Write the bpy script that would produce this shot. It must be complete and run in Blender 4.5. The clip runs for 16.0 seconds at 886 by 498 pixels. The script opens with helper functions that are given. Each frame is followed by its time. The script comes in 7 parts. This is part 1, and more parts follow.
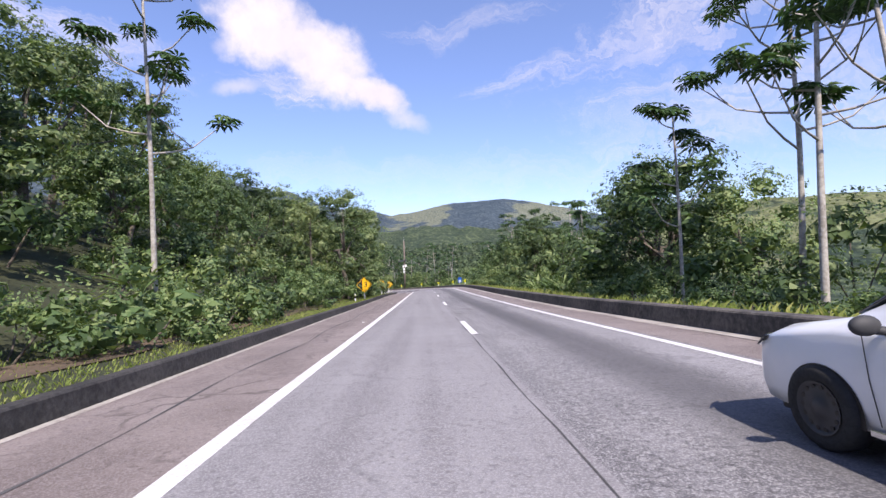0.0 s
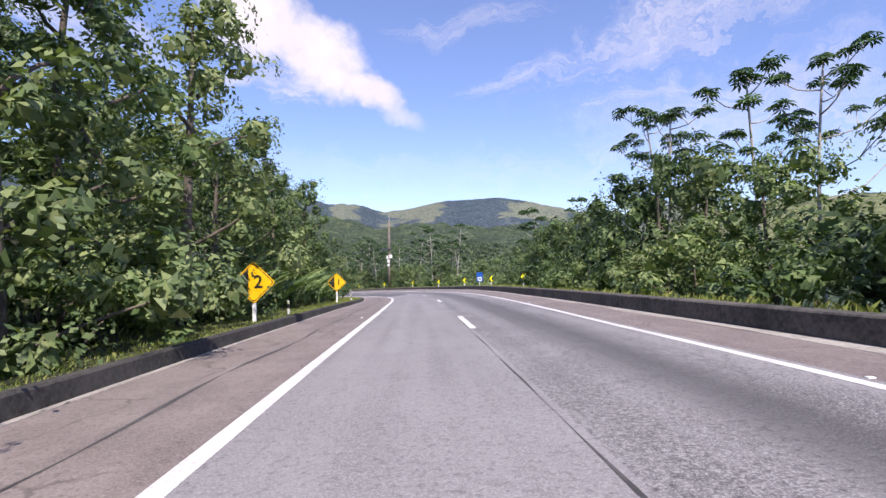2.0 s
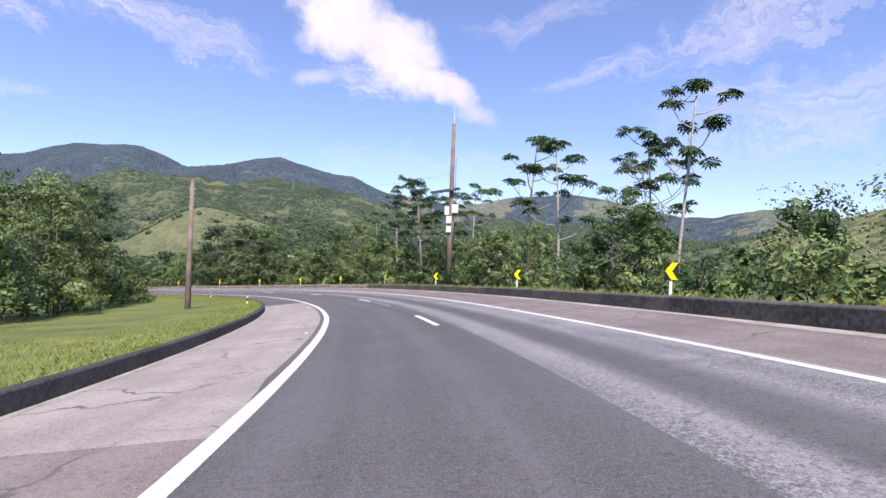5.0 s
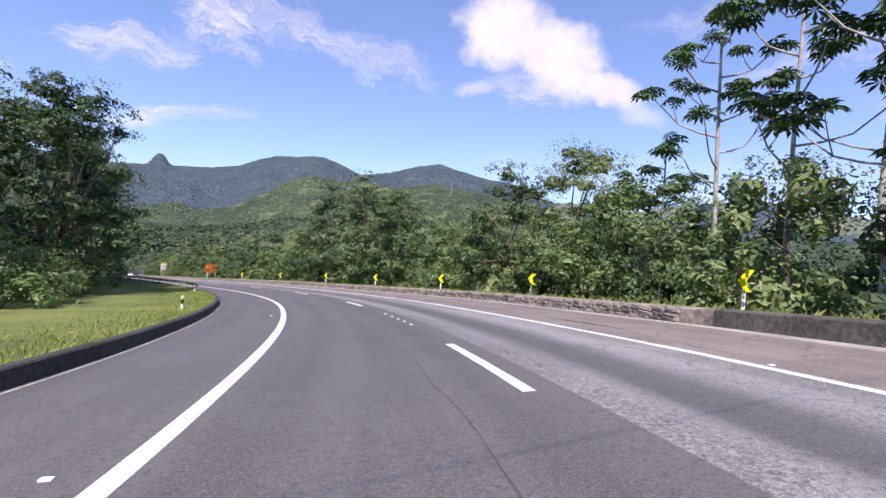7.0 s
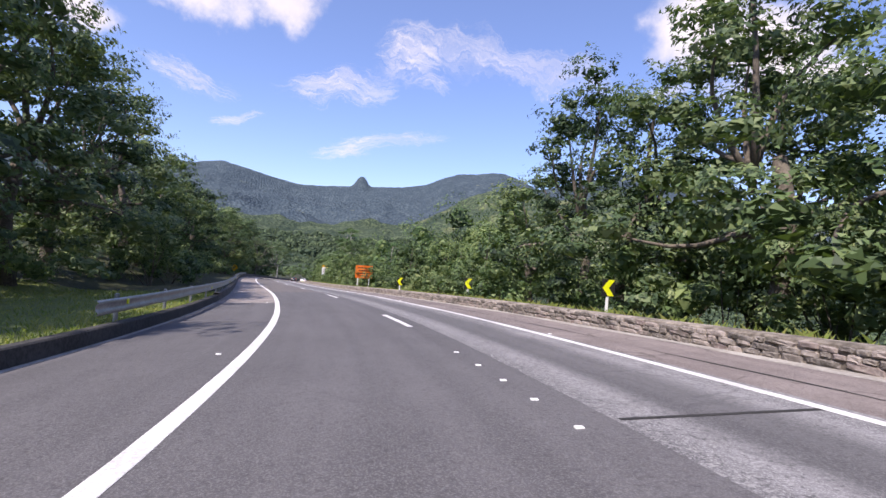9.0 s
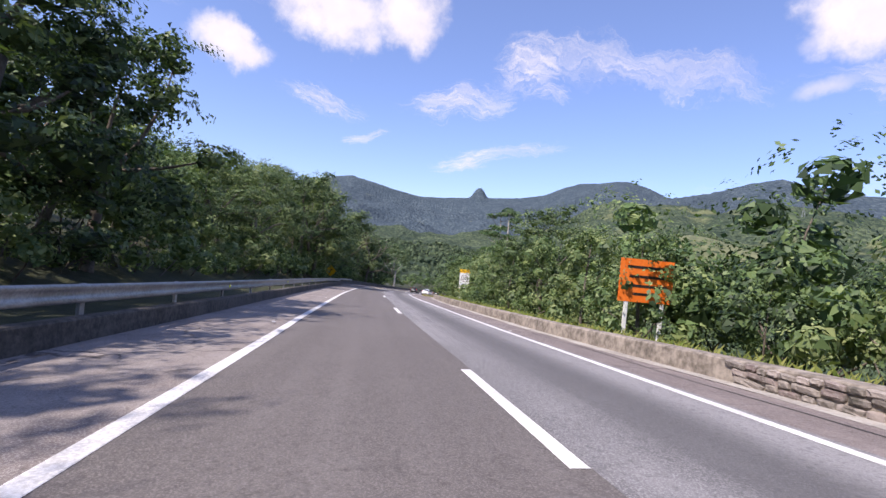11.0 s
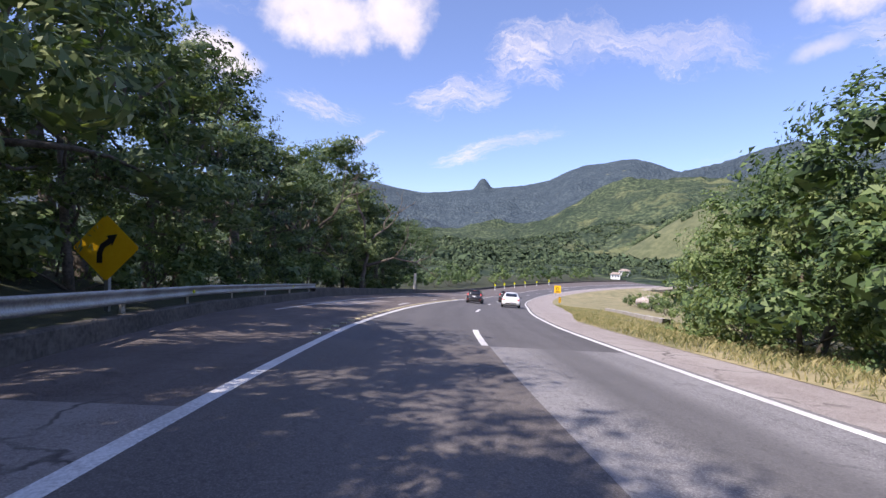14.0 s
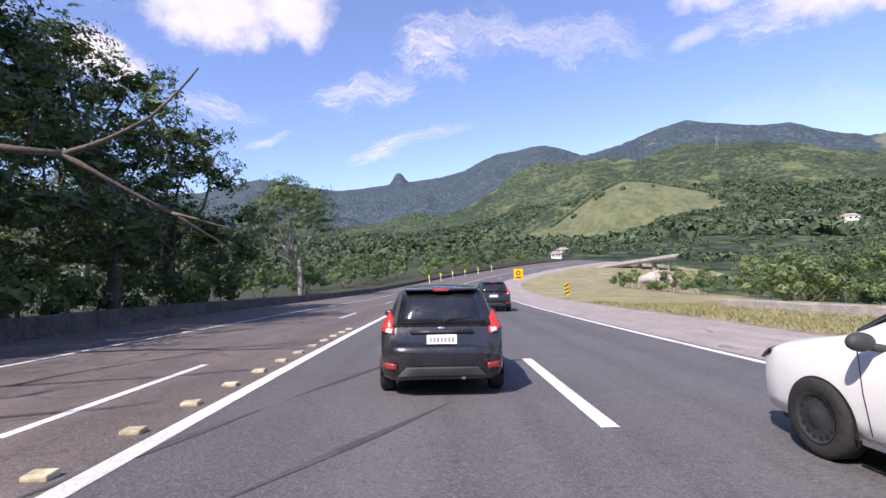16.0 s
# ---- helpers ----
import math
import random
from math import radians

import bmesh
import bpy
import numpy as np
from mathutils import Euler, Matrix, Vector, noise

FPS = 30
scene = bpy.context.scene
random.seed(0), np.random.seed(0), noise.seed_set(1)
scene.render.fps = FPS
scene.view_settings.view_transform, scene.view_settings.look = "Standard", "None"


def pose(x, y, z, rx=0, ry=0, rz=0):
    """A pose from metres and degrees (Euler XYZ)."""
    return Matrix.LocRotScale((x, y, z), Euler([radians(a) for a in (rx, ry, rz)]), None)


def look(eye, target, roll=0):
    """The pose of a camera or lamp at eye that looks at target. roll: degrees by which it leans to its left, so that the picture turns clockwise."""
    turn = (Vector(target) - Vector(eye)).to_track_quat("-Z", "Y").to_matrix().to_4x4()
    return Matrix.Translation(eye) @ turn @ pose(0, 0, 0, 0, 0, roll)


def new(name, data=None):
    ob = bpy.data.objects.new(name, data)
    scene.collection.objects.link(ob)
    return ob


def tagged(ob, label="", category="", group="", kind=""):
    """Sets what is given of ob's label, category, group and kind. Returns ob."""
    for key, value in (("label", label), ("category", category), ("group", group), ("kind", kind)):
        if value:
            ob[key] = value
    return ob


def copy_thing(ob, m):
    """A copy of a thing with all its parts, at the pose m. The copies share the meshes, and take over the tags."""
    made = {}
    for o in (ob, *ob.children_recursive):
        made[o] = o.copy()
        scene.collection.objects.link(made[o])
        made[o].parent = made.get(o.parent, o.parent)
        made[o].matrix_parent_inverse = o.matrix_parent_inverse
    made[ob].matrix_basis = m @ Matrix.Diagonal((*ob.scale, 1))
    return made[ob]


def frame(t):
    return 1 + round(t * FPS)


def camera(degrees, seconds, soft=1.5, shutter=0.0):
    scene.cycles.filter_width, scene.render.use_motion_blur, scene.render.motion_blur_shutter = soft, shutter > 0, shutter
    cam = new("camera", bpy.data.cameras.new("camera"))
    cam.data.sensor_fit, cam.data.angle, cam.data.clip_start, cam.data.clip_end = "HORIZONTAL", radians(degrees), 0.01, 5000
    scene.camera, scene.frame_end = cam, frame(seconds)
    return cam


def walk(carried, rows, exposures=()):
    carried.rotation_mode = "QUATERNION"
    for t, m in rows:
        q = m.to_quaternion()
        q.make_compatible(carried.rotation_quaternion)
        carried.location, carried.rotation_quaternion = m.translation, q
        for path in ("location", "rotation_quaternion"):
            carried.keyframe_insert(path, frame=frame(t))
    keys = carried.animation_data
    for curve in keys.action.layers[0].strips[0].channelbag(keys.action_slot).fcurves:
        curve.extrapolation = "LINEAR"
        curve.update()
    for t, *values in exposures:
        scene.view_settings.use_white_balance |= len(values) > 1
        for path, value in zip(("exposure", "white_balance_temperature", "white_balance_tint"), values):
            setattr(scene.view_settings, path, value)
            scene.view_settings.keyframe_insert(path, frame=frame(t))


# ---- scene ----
cam = camera(85.24, 16.0)
PATH = [
    (0.0, pose(0.00, 0.00, 1.25, 90.34, 1.90, 0.00)),
    (0.5, pose(-0.51, 12.02, 0.46, 90.29, 1.52, -0.26)),
    (1.0, pose(-1.04, 23.91, -0.32, 90.30, 1.24, -0.48)),
    (1.5, pose(-1.53, 35.68, -1.07, 90.24, 0.92, -0.73)),
    (2.0, pose(-2.04, 47.33, -1.75, 90.16, 0.70, -0.88)),
    (2.5, pose(-2.51, 58.93, -2.43, 90.07, 0.50, -0.82)),
    (3.0, pose(-3.02, 70.49, -3.16, 90.01, 0.21, -0.38)),
    (3.5, pose(-3.66, 81.92, -4.01, 89.94, -0.18, 0.49)),
    (4.0, pose(-4.59, 93.20, -4.91, 89.84, -0.66, 1.95)),
    (4.5, pose(-5.95, 104.28, -5.83, 89.74, -1.21, 4.13)),
    (5.0, pose(-7.91, 115.13, -6.75, 89.70, -1.80, 7.13)),
    (5.5, pose(-10.61, 125.69, -7.67, 89.72, -2.40, 10.93)),
    (6.0, pose(-14.15, 135.86, -8.54, 89.76, -2.95, 15.33)),
    (6.5, pose(-18.56, 145.57, -9.38, 89.75, -3.37, 19.96)),
    (7.0, pose(-23.91, 154.74, -10.26, 89.67, -3.85, 25.21)),
    (7.5, pose(-30.16, 163.32, -11.15, 89.72, -4.21, 30.35)),
    (8.0, pose(-37.24, 171.33, -12.07, 89.86, -4.48, 35.62)),
    (8.5, pose(-45.12, 178.72, -13.01, 89.91, -4.68, 41.14)),
    (9.0, pose(-53.74, 185.28, -13.94, 89.99, -4.70, 46.04)),
    (9.5, pose(-62.95, 191.03, -14.81, 90.42, -4.71, 50.49)),
    (10.0, pose(-72.56, 196.06, -15.61, 90.77, -4.86, 54.35)),
    (10.5, pose(-82.42, 200.56, -16.39, 90.66, -5.19, 57.47)),
    (11.0, pose(-92.37, 204.71, -17.22, 90.15, -5.57, 59.80)),
    (11.5, pose(-102.28, 208.67, -18.06, 89.68, -5.76, 61.46)),
    (12.0, pose(-112.10, 212.56, -18.84, 89.71, -5.48, 62.58)),
    (12.5, pose(-121.81, 216.43, -19.58, 89.71, -4.65, 63.14)),
    (13.0, pose(-131.35, 220.34, -20.32, 89.70, -3.44, 63.03)),
    (13.5, pose(-140.77, 224.41, -21.09, 89.69, -2.06, 62.09)),
    (14.0, pose(-150.02, 228.85, -21.88, 89.57, -0.67, 60.63)),
    (14.5, pose(-159.05, 233.71, -22.72, 89.34, 0.79, 58.60)),
    (15.0, pose(-167.85, 238.99, -23.62, 89.07, 2.25, 56.08)),
    (15.5, pose(-176.37, 244.73, -24.59, 88.86, 3.35, 53.61)),
    (16.0, pose(-184.62, 250.91, -25.60, 88.77, 3.99, 51.24)),
]
walk(cam, PATH, exposures=[(0.0, 0.55, 6720.0, 17.0)])

# ---- light: clear tropical sky, high sun behind and to the right of the first heading ----
SUN_EL = 52.0
SUN_XY = Vector((0.25, -0.97)).normalized()
sun_way = Vector((SUN_XY.x * math.cos(radians(SUN_EL)), SUN_XY.y * math.cos(radians(SUN_EL)), math.sin(radians(SUN_EL))))
sun_data = bpy.data.lights.new("sun", "SUN")
sun_data.energy, sun_data.angle, sun_data.color = 4.8, radians(0.55), (1.0, 0.95, 0.88)
sun = new("sun", sun_data)
sun.matrix_world = look(sun_way * 100, (0, 0, 0))

world = bpy.data.worlds.new("sky")
scene.world = world
world.use_nodes = True


class Graph:
    """Short hand for a node tree."""

    def __init__(self, tree):
        self.tree = tree

    def node(self, kind, **values):
        n = self.tree.nodes.new(kind)
        if "operation" in values:
            n.operation = values["operation"]
        if "use_clamp" in values:
            n.use_clamp = values["use_clamp"]
        if "data_type" in values:
            n.data_type, n.blend_type = values["data_type"], values["blend_type"]
        if "interpolation_type" in values:
            n.interpolation_type = values["interpolation_type"]
        if "sky_type" in values:
            n.sky_type, n.sun_disc = values["sky_type"], values["sun_disc"]
        if "feature" in values:
            n.feature = values["feature"]
        if "uv_map" in values:
            n.uv_map = values["uv_map"]
        return n

    def link(self, a, b):
        self.tree.links.new(a, b)

    def put(self, socket, value):
        if isinstance(value, bpy.types.NodeSocket):
            self.link(value, socket)
        else:
            socket.default_value = value

    def math(self, op, a, b=0.0, clamp=False):
        n = self.node("ShaderNodeMath", operation=op, use_clamp=clamp)
        self.put(n.inputs[0], a)
        self.put(n.inputs[1], b)
        return n.outputs[0]

    def vmath(self, op, a, b=(0, 0, 0)):
        n = self.node("ShaderNodeVectorMath", operation=op)
        self.put(n.inputs[0], a)
        self.put(n.inputs[1], b)
        return n.outputs["Value"] if op in ("DOT_PRODUCT", "LENGTH") else n.outputs["Vector"]

    def noise(self, vector, scale, detail=4.0, rough=0.55, distortion=0.0):
        n = self.node("ShaderNodeTexNoise")
        self.put(n.inputs["Vector"], vector)
        n.inputs["Scale"].default_value, n.inputs["Detail"].default_value = scale, detail
        n.inputs["Roughness"].default_value, n.inputs["Distortion"].default_value = rough, distortion
        return n

    def ramp(self, value, *stops):
        n = self.node("ShaderNodeValToRGB")
        self.put(n.inputs[0], value)
        e = n.color_ramp.elements
        while len(e) < len(stops):
            e.new(0.5)
        for el, (pos, col) in zip(e, stops):
            el.position, el.color = pos, (*col, 1.0) if isinstance(col, tuple) else (col, col, col, 1.0)
        return n.outputs[0]

    def mix(self, factor, a, b, blend="MIX"):
        n = self.node("ShaderNodeMix", data_type="RGBA", blend_type=blend)
        self.put(n.inputs["Factor"], factor)
        self.put(n.inputs[6], a if isinstance(a, bpy.types.NodeSocket) else (*a, 1.0))
        self.put(n.inputs[7], b if isinstance(b, bpy.types.NodeSocket) else (*b, 1.0))
        return n.outputs[2]

    def smooth(self, value, lo, hi):
        n = self.node("ShaderNodeMapRange", interpolation_type="SMOOTHSTEP")
        self.put(n.inputs[0], value)
        n.inputs[1].default_value, n.inputs[2].default_value = lo, hi
        return n.outputs[0]


def way(az, el):
    """Unit vector of an azimuth (degrees left of +y) and an elevation."""
    a, e = radians(az), radians(el)
    return Vector((-math.sin(a) * math.cos(e), math.cos(a) * math.cos(e), math.sin(e)))


g = Graph(world.node_tree)
g.tree.nodes.clear()
sky = g.node("ShaderNodeTexSky", sky_type="NISHITA", sun_disc=False)
sky.sun_elevation, sky.sun_rotation = radians(SUN_EL), math.atan2(SUN_XY.x, SUN_XY.y)
sky.altitude, sky.air_density, sky.dust_density, sky.ozone_density = 200, 1.0, 0.6, 2.2
where = g.node("ShaderNodeTexCoord").outputs["Generated"]
soft_noise = g.noise(where, 9.0, 7.0, 0.6)
fine_noise = g.noise(where, 26.0, 6.0, 0.62)
warp = g.vmath("SUBTRACT", soft_noise.outputs["Color"], (0.5, 0.5, 0.5))
# clouds: azimuth, elevation, half width, half height, lean (degrees), density, raggedness
CLOUDS = [
    (19.5, 24.0, 4.6, 3.6, 10, 1.0, 0.5), (14.0, 21.8, 6.2, 3.4, 28, 1.0, 0.5), (8.5, 18.8, 4.6, 1.7, 26, 0.95, 0.55),
    (4.2, 16.0, 2.6, 0.9, 22, 0.8, 0.7), (17.5, 18.6, 4.0, 0.9, 6, 0.5, 0.9), (-11.0, 19.6, 5.0, 0.8, -12, 0.45, 1.2),
    (-4.0, 25.0, 6.0, 0.9, -8, 0.35, 1.2), (-27.0, 22.5, 10.0, 2.2, -14, 0.55, 1.3), (-23.5, 16.2, 5.0, 0.5, -6, 0.5, 1.0),
    (-34.0, 13.5, 13.0, 3.6, 0, 0.45, 1.3), (36.0, 20.6, 5.5, 1.6, 14, 0.6, 1.2), (49.0, 18.6, 1.5, 0.6, 0, 0.6, 1.0),
    (51.5, 21.4, 2.6, 1.8, -10, 1.0, 0.8), (41.0, 21.6, 7.5, 1.7, 8, 0.65, 1.2), (59.5, 17.0, 4.2, 1.2, -12, 0.85, 0.9),
    (56.5, 11.0, 3.4, 0.7, -10, 0.85, 0.8), (51.0, 12.2, 3.2, 0.6, -16, 0.5, 1.1), (75.0, 24.5, 5.4, 3.4, 0, 1.0, 0.5),
    (67.0, 25.5, 4.0, 3.2, -12, 1.0, 0.5), (85.5, 19.0, 3.6, 1.9, 10, 0.9, 0.6), (75.5, 15.4, 3.0, 0.8, 12, 0.7, 0.9),
    (70.4, 12.0, 1.7, 0.35, -16, 0.8, 0.8), (22.5, 18.2, 2.4, 0.8, -12, 0.8, 0.7), (14.4, 19.0, 3.6, 1.5, -14, 0.8, 0.8),
    (23.5, 22.3, 1.3, 0.7, -10, 0.7, 0.7), (2.0, 9.0, 30.0, 1.6, 0, 0.22, 1.4), (110.0, 30.0, 16.0, 5.0, 0, 0.7, 1.0),
    (-80.0, 28.0, 18.0, 5.0, 0, 0.7, 1.0), (180.0, 32.0, 20.0, 6.0, 0, 0.7, 1.0),
]
cover = 0.0
for az, el, half_w, half_h, lean, density, ragged in CLOUDS:
    c = way(az, el)
    right, up = way(az - 90, 0), way(az, el + 90)
    a = radians(lean)
    across = right * math.cos(a) - up * math.sin(a)
    along = right * math.sin(a) + up * math.cos(a)
    side = g.node("ShaderNodeVectorMath", operation="MULTIPLY_ADD")
    g.put(side.inputs[0], warp)
    k = 0.16 * ragged * (0.35 + min(half_h, 3.0) / 3.0)
    side.inputs[1].default_value = (k, k, k)
    g.put(side.inputs[2], where)
    u = g.math("DIVIDE", g.vmath("DOT_PRODUCT", side.outputs[0], across), math.sin(radians(half_w)))
    v = g.math("DIVIDE", g.math("SUBTRACT", g.vmath("DOT_PRODUCT", side.outputs[0], along), along.dot(c)), math.sin(radians(half_h)))
    front = g.math("GREATER_THAN", g.vmath("DOT_PRODUCT", where, c), 0.3)
    r2 = g.math("ADD", g.math("MULTIPLY", u, u), g.math("MULTIPLY", v, v))
    r2 = g.math("ADD", r2, g.math("MULTIPLY", g.math("SUBTRACT", fine_noise.outputs[0], 0.5), 0.9 + 0.9 * ragged))
    if ragged >= 0.8:
        # wisps drawn out along the cloud
        grid = g.node("ShaderNodeCombineXYZ")
        g.link(g.math("MULTIPLY", u, 1.1), grid.inputs[0])
        g.link(g.math("ADD", g.math("MULTIPLY", v, 2.2), g.math("MULTIPLY", u, 0.9)), grid.inputs[1])
        grid.inputs[2].default_value = az
        wisp = g.noise(grid.outputs[0], 1.3, 4.0, 0.65, 0.6)
        r2 = g.math("ADD", g.math("MULTIPLY", r2, 0.6), g.math("MULTIPLY", g.math("SUBTRACT", 0.55, wisp.outputs[0]), 4.5))
    blob = g.smooth(r2, 1.6 if ragged < 0.65 else 2.0, 0.1 if ragged < 0.65 else -1.5)
    blob = g.math("MULTIPLY", g.math("MULTIPLY", blob, min(1.0, density * 1.1)), front)
    cover = g.math("MAXIMUM", cover, blob)
cloud_colour = g.mix(soft_noise.outputs[0], (4.6, 4.5, 5.2), (7.6, 7.3, 7.7))
tint = g.mix(1.0, sky.outputs[0], (0.95, 1.04, 1.40), "MULTIPLY")
tint = g.mix(0.10, tint, (4.2, 4.9, 6.4))
sky_colour = g.mix(cover, tint, cloud_colour)
back = g.node("ShaderNodeBackground")
g.link(sky_colour, back.inputs[0])
back.inputs[1].default_value = 0.115
g.link(back.outputs[0], g.node("ShaderNodeOutputWorld").inputs[0])


# ---- materials ----
def material(name, colours, rough=0.8, fine=30.0, coarse=1.2, bump=0.3, metal=0.0, spec=0.4, spread=0.5, object_space=False, depth=0.02):
    """Two colours mixed by grain and by larger stains, with a fine relief."""
    m = bpy.data.materials.new(name)
    m.use_nodes = True
    q = Graph(m.node_tree)
    p = m.node_tree.nodes["Principled BSDF"]
    co = q.node("ShaderNodeTexCoord").outputs["Object"] if object_space else q.node("ShaderNodeNewGeometry").outputs["Position"]
    grain, stain = q.noise(co, fine, 5.0, 0.65), q.noise(co, coarse, 4.0, 0.6)
    f = q.math("ADD", q.math("MULTIPLY", grain.outputs[0], spread), q.math("MULTIPLY", stain.outputs[0], 1.0 - spread))
    f = q.smooth(f, 0.34, 0.66)
    q.link(q.mix(f, *colours), p.inputs["Base Color"])
    p.inputs["Metallic"].default_value, p.inputs["Specular IOR Level"].default_value = metal, spec
    q.link(q.ramp(stain.outputs[0], (0.3, max(0.03, rough - 0.1)), (0.7, min(1.0, rough + 0.1))), p.inputs["Roughness"])
    if bump:
        b = q.node("ShaderNodeBump")
        b.inputs["Strength"].default_value, b.inputs["Distance"].default_value = bump, depth
        q.link(grain.outputs[0], b.inputs["Height"])
        q.link(b.outputs[0], p.inputs["Normal"])
    return m


def leaf_material(name, dark, mid, light, glow=0.38, rough=0.52):
    m = bpy.data.materials.new(name)
    m.use_nodes = True
    q = Graph(m.node_tree)
    p = m.node_tree.nodes["Principled BSDF"]
    geo = q.node("ShaderNodeNewGeometry")
    info = q.node("ShaderNodeObjectInfo")
    patch = q.noise(geo.outputs["Position"], 0.5, 3.0)
    f = q.math("ADD", q.math("MULTIPLY", geo.outputs["Random Per Island"], 0.45), q.math("MULTIPLY", patch.outputs[0], 0.55))
    f = q.math("ADD", f, q.math("MULTIPLY", q.math("SUBTRACT", info.outputs["Random"], 0.5), 0.35))
    colour = q.ramp(f, (0.22, dark), (0.5, mid), (0.85, light))
    q.link(colour, p.inputs["Base Color"])
    p.inputs["Roughness"].default_value, p.inputs["Specular IOR Level"].default_value = rough, 0.28
    t = q.node("ShaderNodeBsdfTranslucent")
    q.link(q.mix(1.0, colour, (1.2, 1.35, 0.55), "MULTIPLY"), t.inputs[0])
    mixer = q.node("ShaderNodeMixShader")
    mixer.inputs[0].default_value = glow
    q.link(p.outputs[0], mixer.inputs[1])
    q.link(t.outputs[0], mixer.inputs[2])
    out = m.node_tree.nodes["Material Output"]
    q.link(mixer.outputs[0], out.inputs[0])
    return m


def asphalt(name, dark, light, speck, wear=0.0, cracks=0.0, streak=0.5, band=0.0):
    """Stone chips, long streaks of wear along the lane (read from the strip's own UV) and cracks."""
    m = bpy.data.materials.new(name)
    m.use_nodes = True
    q = Graph(m.node_tree)
    p = m.node_tree.nodes["Principled BSDF"]
    co = q.node("ShaderNodeNewGeometry").outputs["Position"]
    uv = q.node("ShaderNodeUVMap", uv_map="lane").outputs[0]
    long = q.node("ShaderNodeVectorMath", operation="MULTIPLY")
    q.link(uv, long.inputs[0])
    long.inputs[1].default_value = (0.05, 1.6, 1.0)
    chips = q.noise(co, 55.0, 3.0, 0.7)
    chips2 = q.noise(co, 17.0, 4.0, 0.7)
    stain = q.noise(co, 0.55, 5.0, 0.65)
    streaks = q.noise(long.outputs[0], 1.0, 3.0, 0.5)
    f = q.math("ADD", q.math("MULTIPLY", stain.outputs[0], 1.0 - streak), q.math("MULTIPLY", streaks.outputs[0], streak))
    base = q.mix(q.smooth(f, 0.37, 0.63), dark, light)
    base = q.mix(q.math("MULTIPLY", q.smooth(chips.outputs[0], 0.47, 0.61), 0.68 + wear * 0.2), base, speck)
    base = q.mix(q.math("MULTIPLY", q.smooth(chips2.outputs[0], 0.5, 0.3), 0.5 + wear * 0.3), base, tuple(c * 0.55 for c in dark))
    if cracks:
        cell = q.node("ShaderNodeTexVoronoi", feature="DISTANCE_TO_EDGE")
        bent = q.vmath("ADD", co, q.vmath("SCALE", q.noise(co, 1.1, 4.0).outputs["Color"]))
        q.link(bent, cell.inputs["Vector"])
        cell.inputs["Scale"].default_value = 0.55
        line = q.math("MULTIPLY", q.smooth(cell.outputs[0], 0.025, 0.006), q.smooth(stain.outputs[0], 0.42, 0.6))
        base = q.mix(q.math("MULTIPLY", line, cracks), base, tuple(c * 0.3 for c in dark))
    if wear > 0.6:
        # coarse ravelled patch beside the lane dashes
        side = q.node("ShaderNodeSeparateXYZ")
        q.link(uv, side.inputs[0])
        block = q.node("ShaderNodeTexVoronoi", feature="DISTANCE_TO_EDGE")
        q.link(q.vmath("ADD", co, q.vmath("MULTIPLY", q.noise(co, 5.0, 3.0).outputs["Color"], (0.22, 0.22, 0.22))), block.inputs["Vector"])
        block.inputs["Scale"].default_value = 24.0
        area = q.math("MULTIPLY", q.smooth(side.outputs[1], 1.3, 0.7), q.smooth(q.noise(long.outputs[0], 2.0, 3.0).outputs[0], 0.36, 0.56))
        base = q.mix(q.math("MULTIPLY", q.math("MULTIPLY", q.smooth(block.outputs[0], 0.16, 0.04), area), 0.5), base, tuple(c * 0.45 for c in dark))
        base = q.mix(q.math("MULTIPLY", q.math("MULTIPLY", q.smooth(chips2.outputs[0], 0.52, 0.66), area), 0.6), base, (0.36, 0.35, 0.34))
    if band:
        # oil and rubber left between the wheel tracks
        split = q.node("ShaderNodeSeparateXYZ")
        q.link(uv, split.inputs[0])
        v = q.math("ABSOLUTE", q.math("SUBTRACT", split.outputs[1], q.math("ADD", 1.65, q.math("MULTIPLY", q.math("SUBTRACT", streaks.outputs[0], 0.5), 0.5))))
        base = q.mix(q.math("MULTIPLY", q.smooth(v, 0.85, 0.2), band), base, tuple(c * 0.62 for c in dark))
    q.link(base, p.inputs["Base Color"])
    p.inputs["Roughness"].default_value, p.inputs["Specular IOR Level"].default_value = 0.82, 0.35
    b = q.node("ShaderNodeBump")
    b.inputs["Strength"].default_value, b.inputs["Distance"].default_value = 0.8, 0.014
    q.link(chips2.outputs[0], b.inputs["Height"])
    q.link(b.outputs[0], p.inputs["Normal"])
    return m


